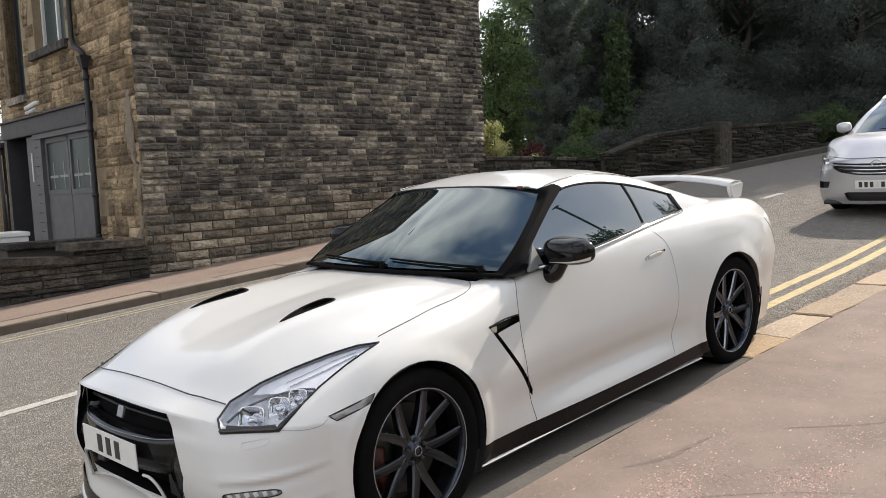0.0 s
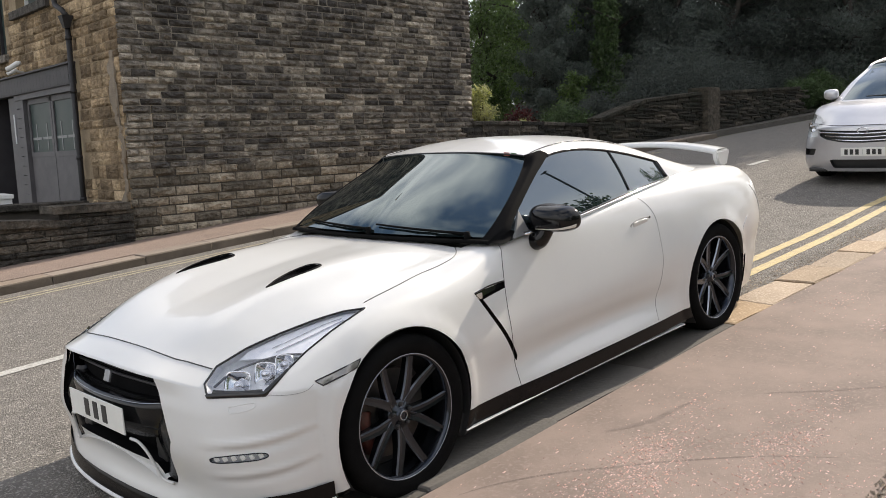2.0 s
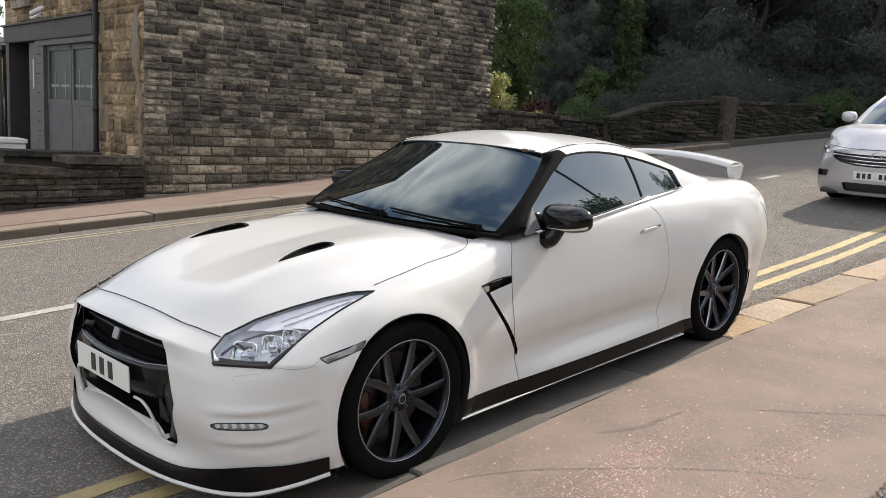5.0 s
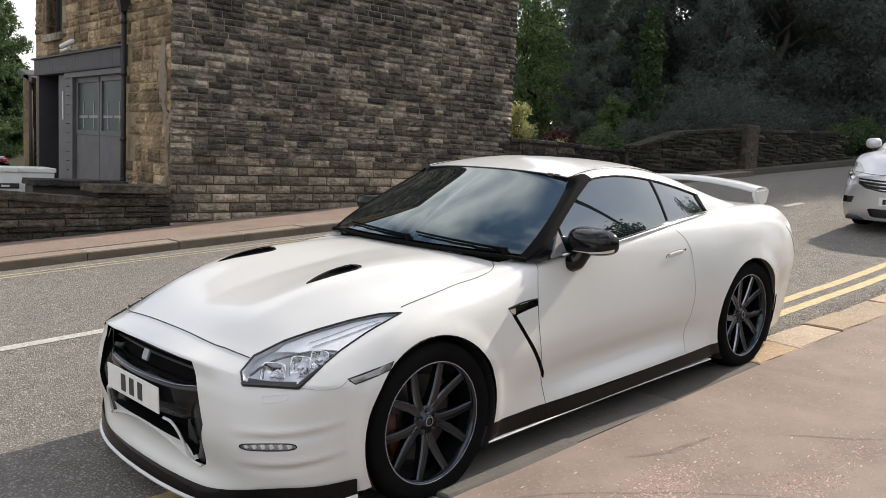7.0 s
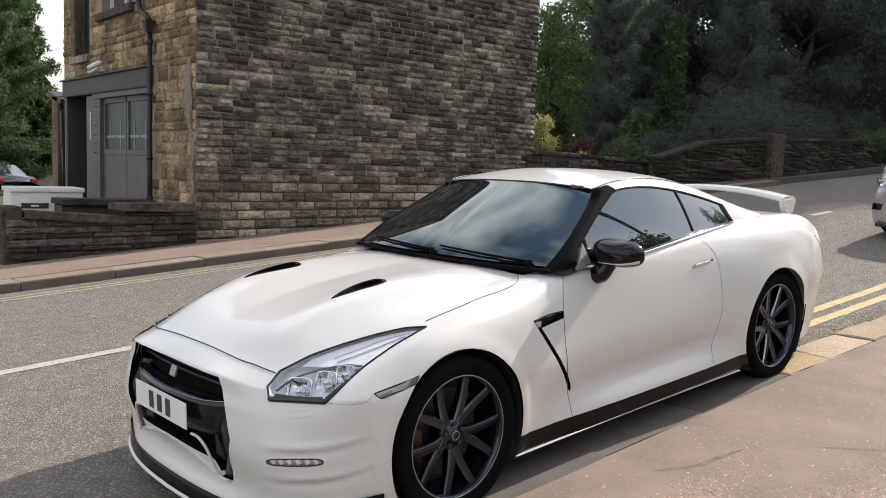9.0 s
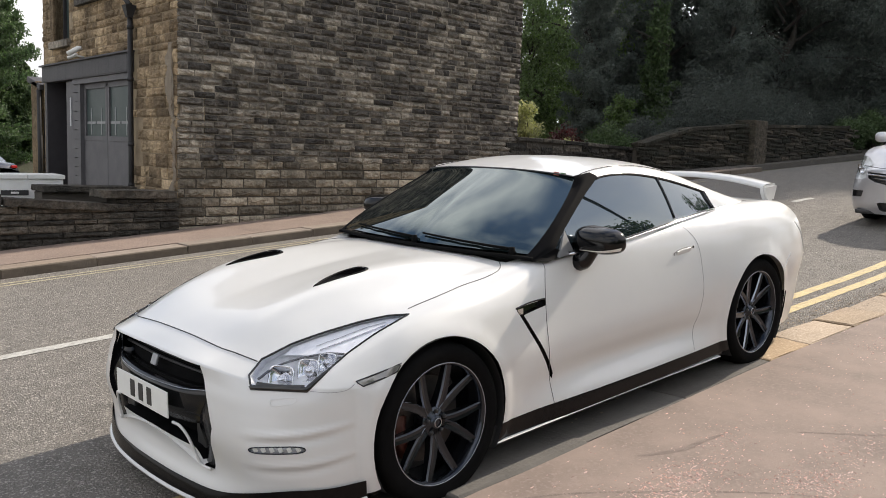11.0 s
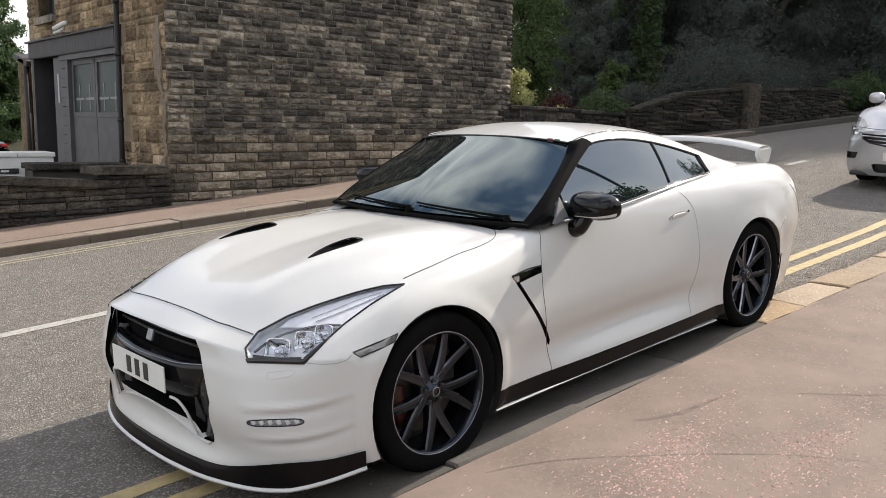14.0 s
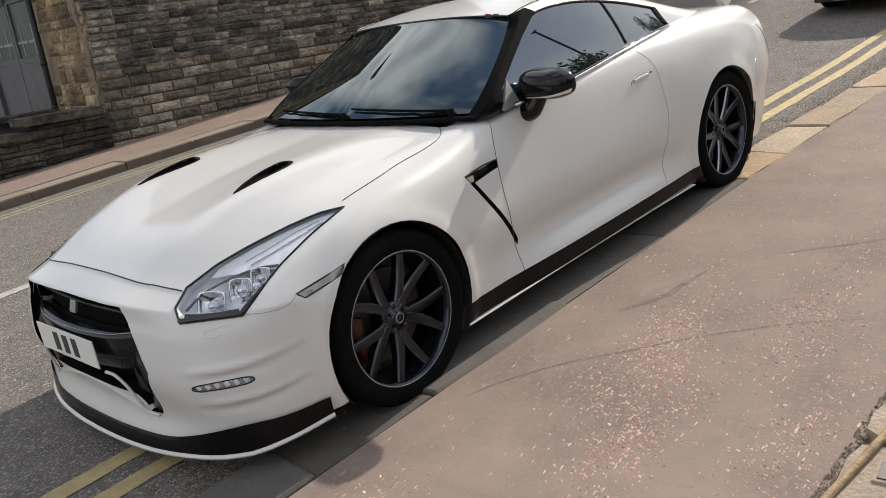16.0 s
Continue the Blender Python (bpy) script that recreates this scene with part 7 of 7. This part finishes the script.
# white cabinet behind the wall
CAB = part("storage_box", box_bm((.92, .55, .62), (0, 0, 0), .02), PLAIN_WHITE, None, "white storage box with a flat lid in the yard", category="box", matrix=pose(.0, -9.05, .535, 0, 0, -6))
for k in (-1, 1):
    part("lid", box_bm((.475, .60, .06), (k * .24, 0, .335), .012), PLAIN_WHITE, CAB, "white flat lid")
part("sign", box_bm((.34, .012, .07), (.16, .281, .12), .003), BLACK_SATIN, CAB, "small black sign with pale mark")
part("sign_mark", box_bm((.10, .004, .026), (.16, .289, .12), .001), PLAIN_WHITE, CAB, "plain pale bar")

# annex beyond the building
ANX = empty("annex", Matrix(), "small golden stone annex with an arched opening", "building")
part("wall", box_bm((1.3, .35, 2.9), (-2.76, -15.1, 1.08), .01), STONE_GOLD, ANX)
part("roof", box_bm((1.3, .8, .12), (-2.76, -15.15, 2.50), .02, pose(0, 0, 0, -14, 0, 0)), GREY_DARK, ANX)
part("doorway", box_bm((.26, .05, 1.85), (-2.36, -14.91, .92), .01), GREY_DARK, ANX, "dark arched doorway")
arch = lathe_bm([(0, -.025), (.13, -.025), (.13, .025), (0, .025)], 24)
part("arch", arch, GREY_DARK, ANX, matrix=pose(-2.36, -14.91, 1.845))
part("drainpipe", tube_bm([(-2.13, -14.86, -.2), (-2.13, -14.86, 2.36)], .05, 10), PIPE, ANX, smooth=True)

# boundary walls up the hill
def field_wall(name, a, b, high0, high1, label, thick=.38, seed=3, piece=True, course=(.09, .16), length=(.25, .6), mats=(STONE_LOW, STONE_LOW_J)):
    """A rubble wall between two places beside the road; heights above the ground at both ends."""
    A, B = Vector((*a, 0)), Vector((*b, 0))
    d = (B - A).normalized()
    nrm = Vector((-d.y, d.x, 0)) * -1
    if nrm.y < 0:
        nrm = -nrm
    wall = empty(name, Matrix(), label, "wall", kind="structure")
    n = max(2, int((B - A).length / .6))
    base = lambda t: on_road(*(A.lerp(B, t)).xy, 0).z
    rnd = random.Random(seed)
    cv, cf = [], []
    for i in range(n + 1):
        t = i / n
        p = A.lerp(B, t)
        h = high0 + (high1 - high0) * t
        q = on_road(p.x, p.y, 0)
        for o, z in ((-.03, -.4), (-.03, h), (-thick, h), (-thick, -.4)):
            cv.append(q + nrm * o + Vector((0, 0, z)))
    cf = grid_faces(n + 1, 4) + [(0, 1, 2, 3), tuple(4 * n + k for k in (3, 2, 1, 0))]
    mesh_part("wall_core", cv, cf, MORTAR_DARK, wall, "recessed dark mortar")
    vs, fs = [], []
    z = 0.0
    top_h = max(high0, high1)
    L = (B - A).length
    while z < top_h:
        h = rnd.uniform(*course)
        x = -rnd.uniform(0, .3)
        while x < L:
            l = rnd.uniform(*length)
            t = min(1, max(0, (x + l / 2) / L))
            if z + h * .6 < high0 + (high1 - high0) * t:
                p = A + d * (x + l / 2)
                q = on_road(p.x, p.y, z + h / 2)
                m = Matrix(((d.x, nrm.x, 0, q.x), (d.y, nrm.y, 0, q.y), (0, 0, 1, q.z), (0, 0, 0, 1)))
                v_, f_ = rough_block(l - .014, .1, h - .012, rnd, 3, 2, .035)
                k0 = len(vs)
                vs += [m @ Vector(p) for p in v_]
                fs += [tuple(k0 + k for k in f) for f in f_]
            x += l
        z += h
    mesh_part("stonework", vs, fs, mats[1], wall, "dark rubble courses", kind="stuff")
    for i in range(n):
        t = (i + .5) / n
        p = A.lerp(B, t)
        q = on_road(p.x, p.y, high0 + (high1 - high0) * t + .035)
        e = on_road(*(A.lerp(B, (i + 1) / n)).xy, high0 + (high1 - high0) * (i + 1) / n) - on_road(*(A.lerp(B, i / n)).xy, high0 + (high1 - high0) * i / n)
        bm = box_bm((e.length * .985, thick + .08, .075), (0, 0, 0), .014)
        rot = e.to_track_quat("X", "Z").to_matrix().to_4x4()
        part("coping_slab", bm, mats[0], wall, "dark coping slab", matrix=Matrix.Translation(q - nrm * (thick / 2)) @ rot)
    return wall


field_wall("wall_garden", (-8.45, -7.45), (-13.2, -7.2), .90, .33, "low dark garden wall with pale coping")
field_wall("wall_roadside_end", (-11.2, -6.45), (-12.4, -6.08), .62, .90, "sloping end of the dark rubble wall", seed=7, mats=(STONE_SHADE, STONE_SHADE_J), course=(.06, .12), length=(.3, .9))
field_wall("wall_roadside", (-12.4, -6.08), (-14.15, -5.72), .90, .93, "rubble wall beside the road, darkened for tree shade", seed=8, mats=(STONE_SHADE, STONE_SHADE_J), course=(.06, .12), length=(.3, .9))
field_wall("wall_roadside_upper", (-14.75, -5.62), (-19.0, -5.45), .90, .76, "rubble wall beside the road, darkened for tree shade", seed=9, mats=(STONE_SHADE, STONE_SHADE_J), course=(.06, .12), length=(.3, .9))
part("gate_pier", box_bm((.58, .5, 1.5), on_road(-14.45, -5.82, .32), .03), STONE_SHADE, None, "square dark stone gate pier", kind="structure", category="pier")

# ---- trees and bushes ----
def leaf_cloud(centres, radii, count, size, seed, squash=1.0, droop=.3):
    """Many small bent leaves in clumps: vertices and faces."""
    rnd = np.random.RandomState(seed)
    k = rnd.choice(len(centres), count, p=np.array(radii) ** 2 / np.sum(np.array(radii) ** 2))
    C, Rr = np.array(centres)[k], np.array(radii)[k]
    d = rnd.normal(0, 1, (count, 3))
    d /= np.linalg.norm(d, axis=1)[:, None]
    r = Rr * rnd.uniform(.15, 1.0, count) ** .6 * rnd.uniform(.65, 1.4, count)
    P = C + d * r[:, None] * (1, 1, squash)
    u = rnd.normal(0, 1, (count, 3)) + d * .4
    u[:, 2] -= droop
    u /= np.linalg.norm(u, axis=1)[:, None]
    w = np.cross(u, rnd.normal(0, 1, (count, 3)))
    w /= np.linalg.norm(w, axis=1)[:, None]
    nn = np.cross(u, w)
    s = size * rnd.uniform(.6, 1.35, count)[:, None]
    a, b = P - u * s, P + u * s
    c, e = P + w * s * .5 + nn * s * .18, P - w * s * .5 + nn * s * .18
    V = np.stack([a, c, b, e], 1).reshape(-1, 3)
    F = np.arange(4 * count).reshape(-1, 4)
    return V, F


def cloud_object(name, V, F, mat, parent, label=""):
    me = bpy.data.meshes.new(name)
    n = len(F)
    me.vertices.add(len(V))
    me.vertices.foreach_set("co", V.astype(np.float32).ravel())
    me.loops.add(4 * n)
    me.loops.foreach_set("vertex_index", F.astype(np.int32).ravel())
    me.polygons.add(n)
    me.polygons.foreach_set("loop_start", np.arange(0, 4 * n, 4, dtype=np.int32))
    me.update(calc_edges=True)
    me.materials.append(mat)
    ob = new(name, me)
    ob.parent = parent
    return tagged(ob, label)


def leafy(m, through=.35, gloss=.25):
    """Lets light through a leaf material."""
    nodes, links = m.node_tree.nodes, m.node_tree.links
    b = nodes["Principled BSDF"]
    t = nodes.new("ShaderNodeBsdfTranslucent")
    mx = nodes.new("ShaderNodeMixShader")
    mx.inputs[0].default_value = through
    src = b.inputs["Base Color"].links[0].from_socket
    links.new(src, t.inputs["Color"])
    links.new(b.outputs[0], mx.inputs[1])
    links.new(t.outputs[0], mx.inputs[2])
    links.new(mx.outputs[0], nodes["Material Output"].inputs["Surface"])
    b.inputs["Specular IOR Level"].default_value = gloss


for m, k, g in ((LEAF, .6, .3), (LEAF_DARK, .6, .5), (LEAF_SHADE, .45, .5), (LEAF_HEDGE, .35, .3), (LEAF_LIME, .4, .3), (LEAF_SPRUCE, .5, .3), (LEAF_RED, .25, .3)):
    leafy(m, k, g)


def tree(at, height, spread, mat, seed, leaves=16000, leaf=.13, low=.18, label="tall broadleaved tree with a dense dark crown", shape="round", name="tree"):
    rnd = random.Random(seed)
    x, y, z = at
    t = empty(name, pose(x, y, z), label, "tree", "trees round the road")
    lean = Vector((rnd.uniform(-.04, .04), rnd.uniform(-.04, .04), 1))
    trunk = [lean * (height * .8 * k / 8) + Vector((rnd.uniform(-.08, .08), rnd.uniform(-.08, .08), 0)) * k for k in range(9)]
    part("trunk", tube_bm([p - Vector((0, 0, .3)) if i == 0 else p for i, p in enumerate(trunk)], lambda q: (.20 - .16 * q) * height / 10, 10), BARK, t, smooth=True)
    centres, radii = [], []
    n = int(10 + height * (4.6 if shape == "cone" else 1.6))
    for k in range(n):
        f = low + (1 - low) * (k + .5) / n
        if shape == "cone":
            reach = spread * (1.03 - f) * rnd.uniform(.7, 1.1)
        else:
            reach = spread * math.sin(math.pi * min(.97, .10 + .88 * f)) ** .6 * rnd.uniform(.55, 1.1)
        a = k * 2.4 + rnd.uniform(-.5, .5)
        root = lean * (height * f * .78)
        tip = Vector((math.cos(a) * reach, math.sin(a) * reach, height * f + rnd.uniform(-.3, .3)))
        mid = root.lerp(tip, .5) + Vector((0, 0, .25))
        end = root.lerp(tip, .72) - Vector((0, 0, .06 * reach)) if shape == "cone" else tip
        part("limb", tube_bm([root, root.lerp(end, .5) if shape == "cone" else mid, end], lambda q: (.06 - .045 * q) * height / (18 if shape == "cone" else 10), 5), BARK, t)
        if shape == "cone":
            # drooping sprays along the whole limb
            for q in range(7):
                w = .22 + .80 * q / 6
                centres.append(tuple(root.lerp(tip, w) + Vector((rnd.uniform(-.12, .12), rnd.uniform(-.12, .12), -.10 - .12 * w * reach))))
                radii.append((.16 + .11 * spread) * (1.15 - .6 * w) * rnd.uniform(.7, 1.2))
            continue
        for q in range(3):
            w = rnd.uniform(.45, 1.0)
            centres.append(tuple(root.lerp(tip, w) + Vector((rnd.uniform(-.5, .5), rnd.uniform(-.5, .5), rnd.uniform(-.3, .5)))))
            radii.append(rnd.uniform(.5, 1.0) * (spread * .30 + .25) * .85)
    V, F = leaf_cloud(centres, radii, int(leaves * 1.5), leaf * .68, seed, .75, .9 if shape == "cone" else .3)
    cloud_object("crown", V, F, mat, t)
    return t


def bush(at, size, mat, seed, leaves=5000, leaf=.05, label="rounded leafy bush", name="bush"):
    rnd = random.Random(seed)
    t = empty(name, pose(*at), label, "bush")
    centres, radii = [], []
    for k in range(16):
        a, r = k * 2.4, rnd.uniform(.15, .85)
        tip = Vector((math.cos(a) * r * size[0], math.sin(a) * r * size[1], size[2] * (1 - .55 * r * r) * rnd.uniform(.55, .95)))
        part("stem", tube_bm([(0, 0, -.1), tuple(tip * .5), tuple(tip)], lambda q: .02 - .014 * q, 4), BARK, t)
        centres.append(tuple(tip * .92))
        radii.append(.33 * min(size) + .12 * rnd.random())
        centres.append(tuple(tip * .55))
        radii.append(.34 * min(size))
    V, F = leaf_cloud(centres, radii, leaves, leaf, seed, .85)
    V[:, 2] = np.maximum(V[:, 2], 0)
    cloud_object("leaves", V, F, mat, t)
    return t


def gz(x, y):
    return on_road(x, y).z - .02 - fall(x, y)


DARK_LBL = "tall dark tree in shade behind the roadside wall"
SUNNY = "sunlit broadleaved tree with bright green leaves"
def plant(seed, x, y, height, spread, mat, leaves, leaf, shape, label):
    return tree((x, y, gz(x, y)), height, spread, mat, seed, leaves, leaf, .10 if x < -10 else .08, label, shape)


plant(100, -15.4, -13.4, 4.6, 1.05, LEAF, 8000, .075, "round", SUNNY)
plant(101, -21.5, -18.5, 4.6, 1.9, LEAF, 8000, .09, "round", SUNNY)
plant(102, -18.2, -13.6, 8.4, 1.7, LEAF, 9000, .09, "round", SUNNY)
plant(103, -15.5, -10.9, 8.5, 1.55, LEAF_DARK, 50000, .055, "cone", "dark conifer with drooping branches")
plant(104, -27.0, -19.0, 12.5, 3.4, LEAF, 22000, .13, "round", SUNNY)
plant(105, -17.2, -10.2, 4.4, .95, LEAF_HEDGE, 14000, .07, "cone", "slender light green conifer")
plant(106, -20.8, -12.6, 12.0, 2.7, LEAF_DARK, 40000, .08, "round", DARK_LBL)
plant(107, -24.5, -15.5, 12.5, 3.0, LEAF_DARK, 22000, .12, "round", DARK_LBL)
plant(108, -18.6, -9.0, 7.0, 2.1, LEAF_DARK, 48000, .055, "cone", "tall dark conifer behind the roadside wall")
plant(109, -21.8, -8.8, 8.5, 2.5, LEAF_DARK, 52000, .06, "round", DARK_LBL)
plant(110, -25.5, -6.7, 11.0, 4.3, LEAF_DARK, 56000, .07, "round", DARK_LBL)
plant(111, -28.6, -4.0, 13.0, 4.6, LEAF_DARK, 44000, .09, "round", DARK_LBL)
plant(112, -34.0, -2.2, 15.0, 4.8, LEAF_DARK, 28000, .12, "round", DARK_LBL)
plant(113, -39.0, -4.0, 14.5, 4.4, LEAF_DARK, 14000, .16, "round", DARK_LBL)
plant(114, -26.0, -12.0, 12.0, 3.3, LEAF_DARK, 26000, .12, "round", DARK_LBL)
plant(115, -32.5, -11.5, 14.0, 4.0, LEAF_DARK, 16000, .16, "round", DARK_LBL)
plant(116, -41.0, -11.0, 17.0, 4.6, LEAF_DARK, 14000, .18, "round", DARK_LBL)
plant(117, -7.0, -39.7, 15.0, 4.8, LEAF_SPRUCE, 110000, .10, "cone", "tall green tree with drooping branches beyond the yard")
plant(118, -9.1, -42.2, 12.8, 3.0, LEAF_SPRUCE, 62000, .10, "cone", "broad green tree beyond the yard")
plant(119, -9.9, -41.0, 5.0, 1.35, LEAF_HEDGE, 30000, .11, "cone", "broad green tree beyond the yard")
plant(120, -3.5, 15.0, 9.0, 3.2, LEAF, 14000, .14, "round", "broad green tree across the pavement")
plant(121, 6.5, 17.0, 8.0, 3.0, LEAF, 12000, .14, "round", "broad green tree across the pavement")
plant(122, -17.0, 9.7, 8.0, 2.0, LEAF_HEDGE, 12000, .12, "round", "broad green tree beside the pavement up the hill")
plant(123, -21.5, 5.3, 8.4, 1.7, LEAF_HEDGE, 9000, .12, "round", "broad green tree beside the pavement up the hill")


def street_lamp(x, y, top, tip):
    """A tapered post whose arm rises from its top to the lamp head."""
    z = gz(x, y)
    post = part("street_lamp", tube_bm([(x, y, z - .2), (x, y, z + 1.2), (x, y, top)], lambda q: .11 - .06 * q, 12), BLACK_SATIN, None, "tall dark street lamp with a raised arm beside the pavement", smooth=True, category="street lamp")
    part("arm", tube_bm(spline([(x, y, top - .05), tuple(Vector((x, y, top)).lerp(Vector(tip), .5)), tip], 12), lambda q: .055 - .020 * q, 8), BLACK_SATIN, post, smooth=True)
    part("lamp_head", box_bm((.10, .20, .05), (0, 0, 0), .02), GREY_DARK, post, matrix=Matrix.Translation(tip))


# unseen post, placed to give the dark line mirrored in the side window
street_lamp(-17.25, 9.65, 9.6, (-16.2, 8.65, 11.6))
plant(124, -23.6, -5.9, 9.0, 2.7, LEAF_DARK, 40000, .065, "round", DARK_LBL)
bush((-9.85, -8.6, gz(-9.85, -8.6) + .42), (.32, .32, 1.30), LEAF_LIME, 5, 4200, .030, "bright yellow-green variegated bush by the gable")
bush((-10.95, -8.35, gz(-10.95, -8.35)), (.60, .45, 1.12), LEAF_RED, 6, 5200, .032, "dark red leaved shrub behind the garden wall")
bush((-12.1, -8.0, gz(-12.1, -8.0)), (1.05, .62, 1.12), LEAF_HEDGE, 7, 15000, .024, "clipped green hedge mound behind the wall")
bush((-13.9, -9.0, gz(-13.9, -9.0)), (.45, .42, 2.0), LEAF, 8, 5000, .045, "light green shrub among the dark trees")
bush((-10.55, -8.0, gz(-10.55, -8.0) + .5), (.10, .10, .30), LEAF_LIME, 12, 420, .02, "small pale shrub above the wall")
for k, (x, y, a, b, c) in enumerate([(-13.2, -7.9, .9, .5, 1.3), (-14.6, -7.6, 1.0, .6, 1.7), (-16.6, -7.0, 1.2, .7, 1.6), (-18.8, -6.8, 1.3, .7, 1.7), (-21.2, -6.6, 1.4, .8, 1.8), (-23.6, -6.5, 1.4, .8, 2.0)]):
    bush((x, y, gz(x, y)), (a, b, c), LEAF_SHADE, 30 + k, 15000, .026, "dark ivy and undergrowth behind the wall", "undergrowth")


for k, (x, y) in enumerate([(-19.7, -5.75), (-21.4, -5.7), (-23.4, -5.5)]):
    bush((x, y, gz(x, y)), (1.0, .55, 1.25), LEAF_HEDGE, 50 + k, 14000, .026, "green undergrowth at the end of the rubble wall", "undergrowth")


def woodland(name, path, depth, height, count, leaf, mat, seed, label):
    """Dense far undergrowth along a path: one mass of leaf clumps."""
    rnd = random.Random(seed)
    P = spline([(a, b, 0) for a, b in path], 90)[:, :2]
    centres, radii = [], []
    for k in range(260):
        p = P[rnd.randrange(90)]
        x, y = p[0] + rnd.uniform(-depth, depth), p[1] + rnd.uniform(-depth, depth)
        centres.append((x, y, gz(x, y) + height * rnd.random() ** 1.1))
        radii.append(rnd.uniform(.6, 1.5))
    V, F = leaf_cloud(centres, radii, count, leaf, seed, .8)
    ob = cloud_object(name, V, F, mat, None, label)
    return tagged(ob, label, "woodland", "", "stuff")


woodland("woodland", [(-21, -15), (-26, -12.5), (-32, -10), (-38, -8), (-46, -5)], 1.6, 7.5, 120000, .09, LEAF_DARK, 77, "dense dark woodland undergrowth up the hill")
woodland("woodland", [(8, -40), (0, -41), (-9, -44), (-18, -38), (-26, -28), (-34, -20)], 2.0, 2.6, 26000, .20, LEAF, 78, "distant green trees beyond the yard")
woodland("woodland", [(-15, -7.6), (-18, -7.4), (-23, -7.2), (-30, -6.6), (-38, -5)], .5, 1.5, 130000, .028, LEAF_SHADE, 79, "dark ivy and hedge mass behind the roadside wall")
# out of view, after the mirrored tree line; added to dim the car's side
woodland("woodland", [(-24, 15), (-14, 13.5), (-6, 14.5), (2, 13.5), (10, 14.5), (18, 13)], 1.2, 4.5, 40000, .12, LEAF, 80, "unseen leafy hedge and trees added across the pavement")
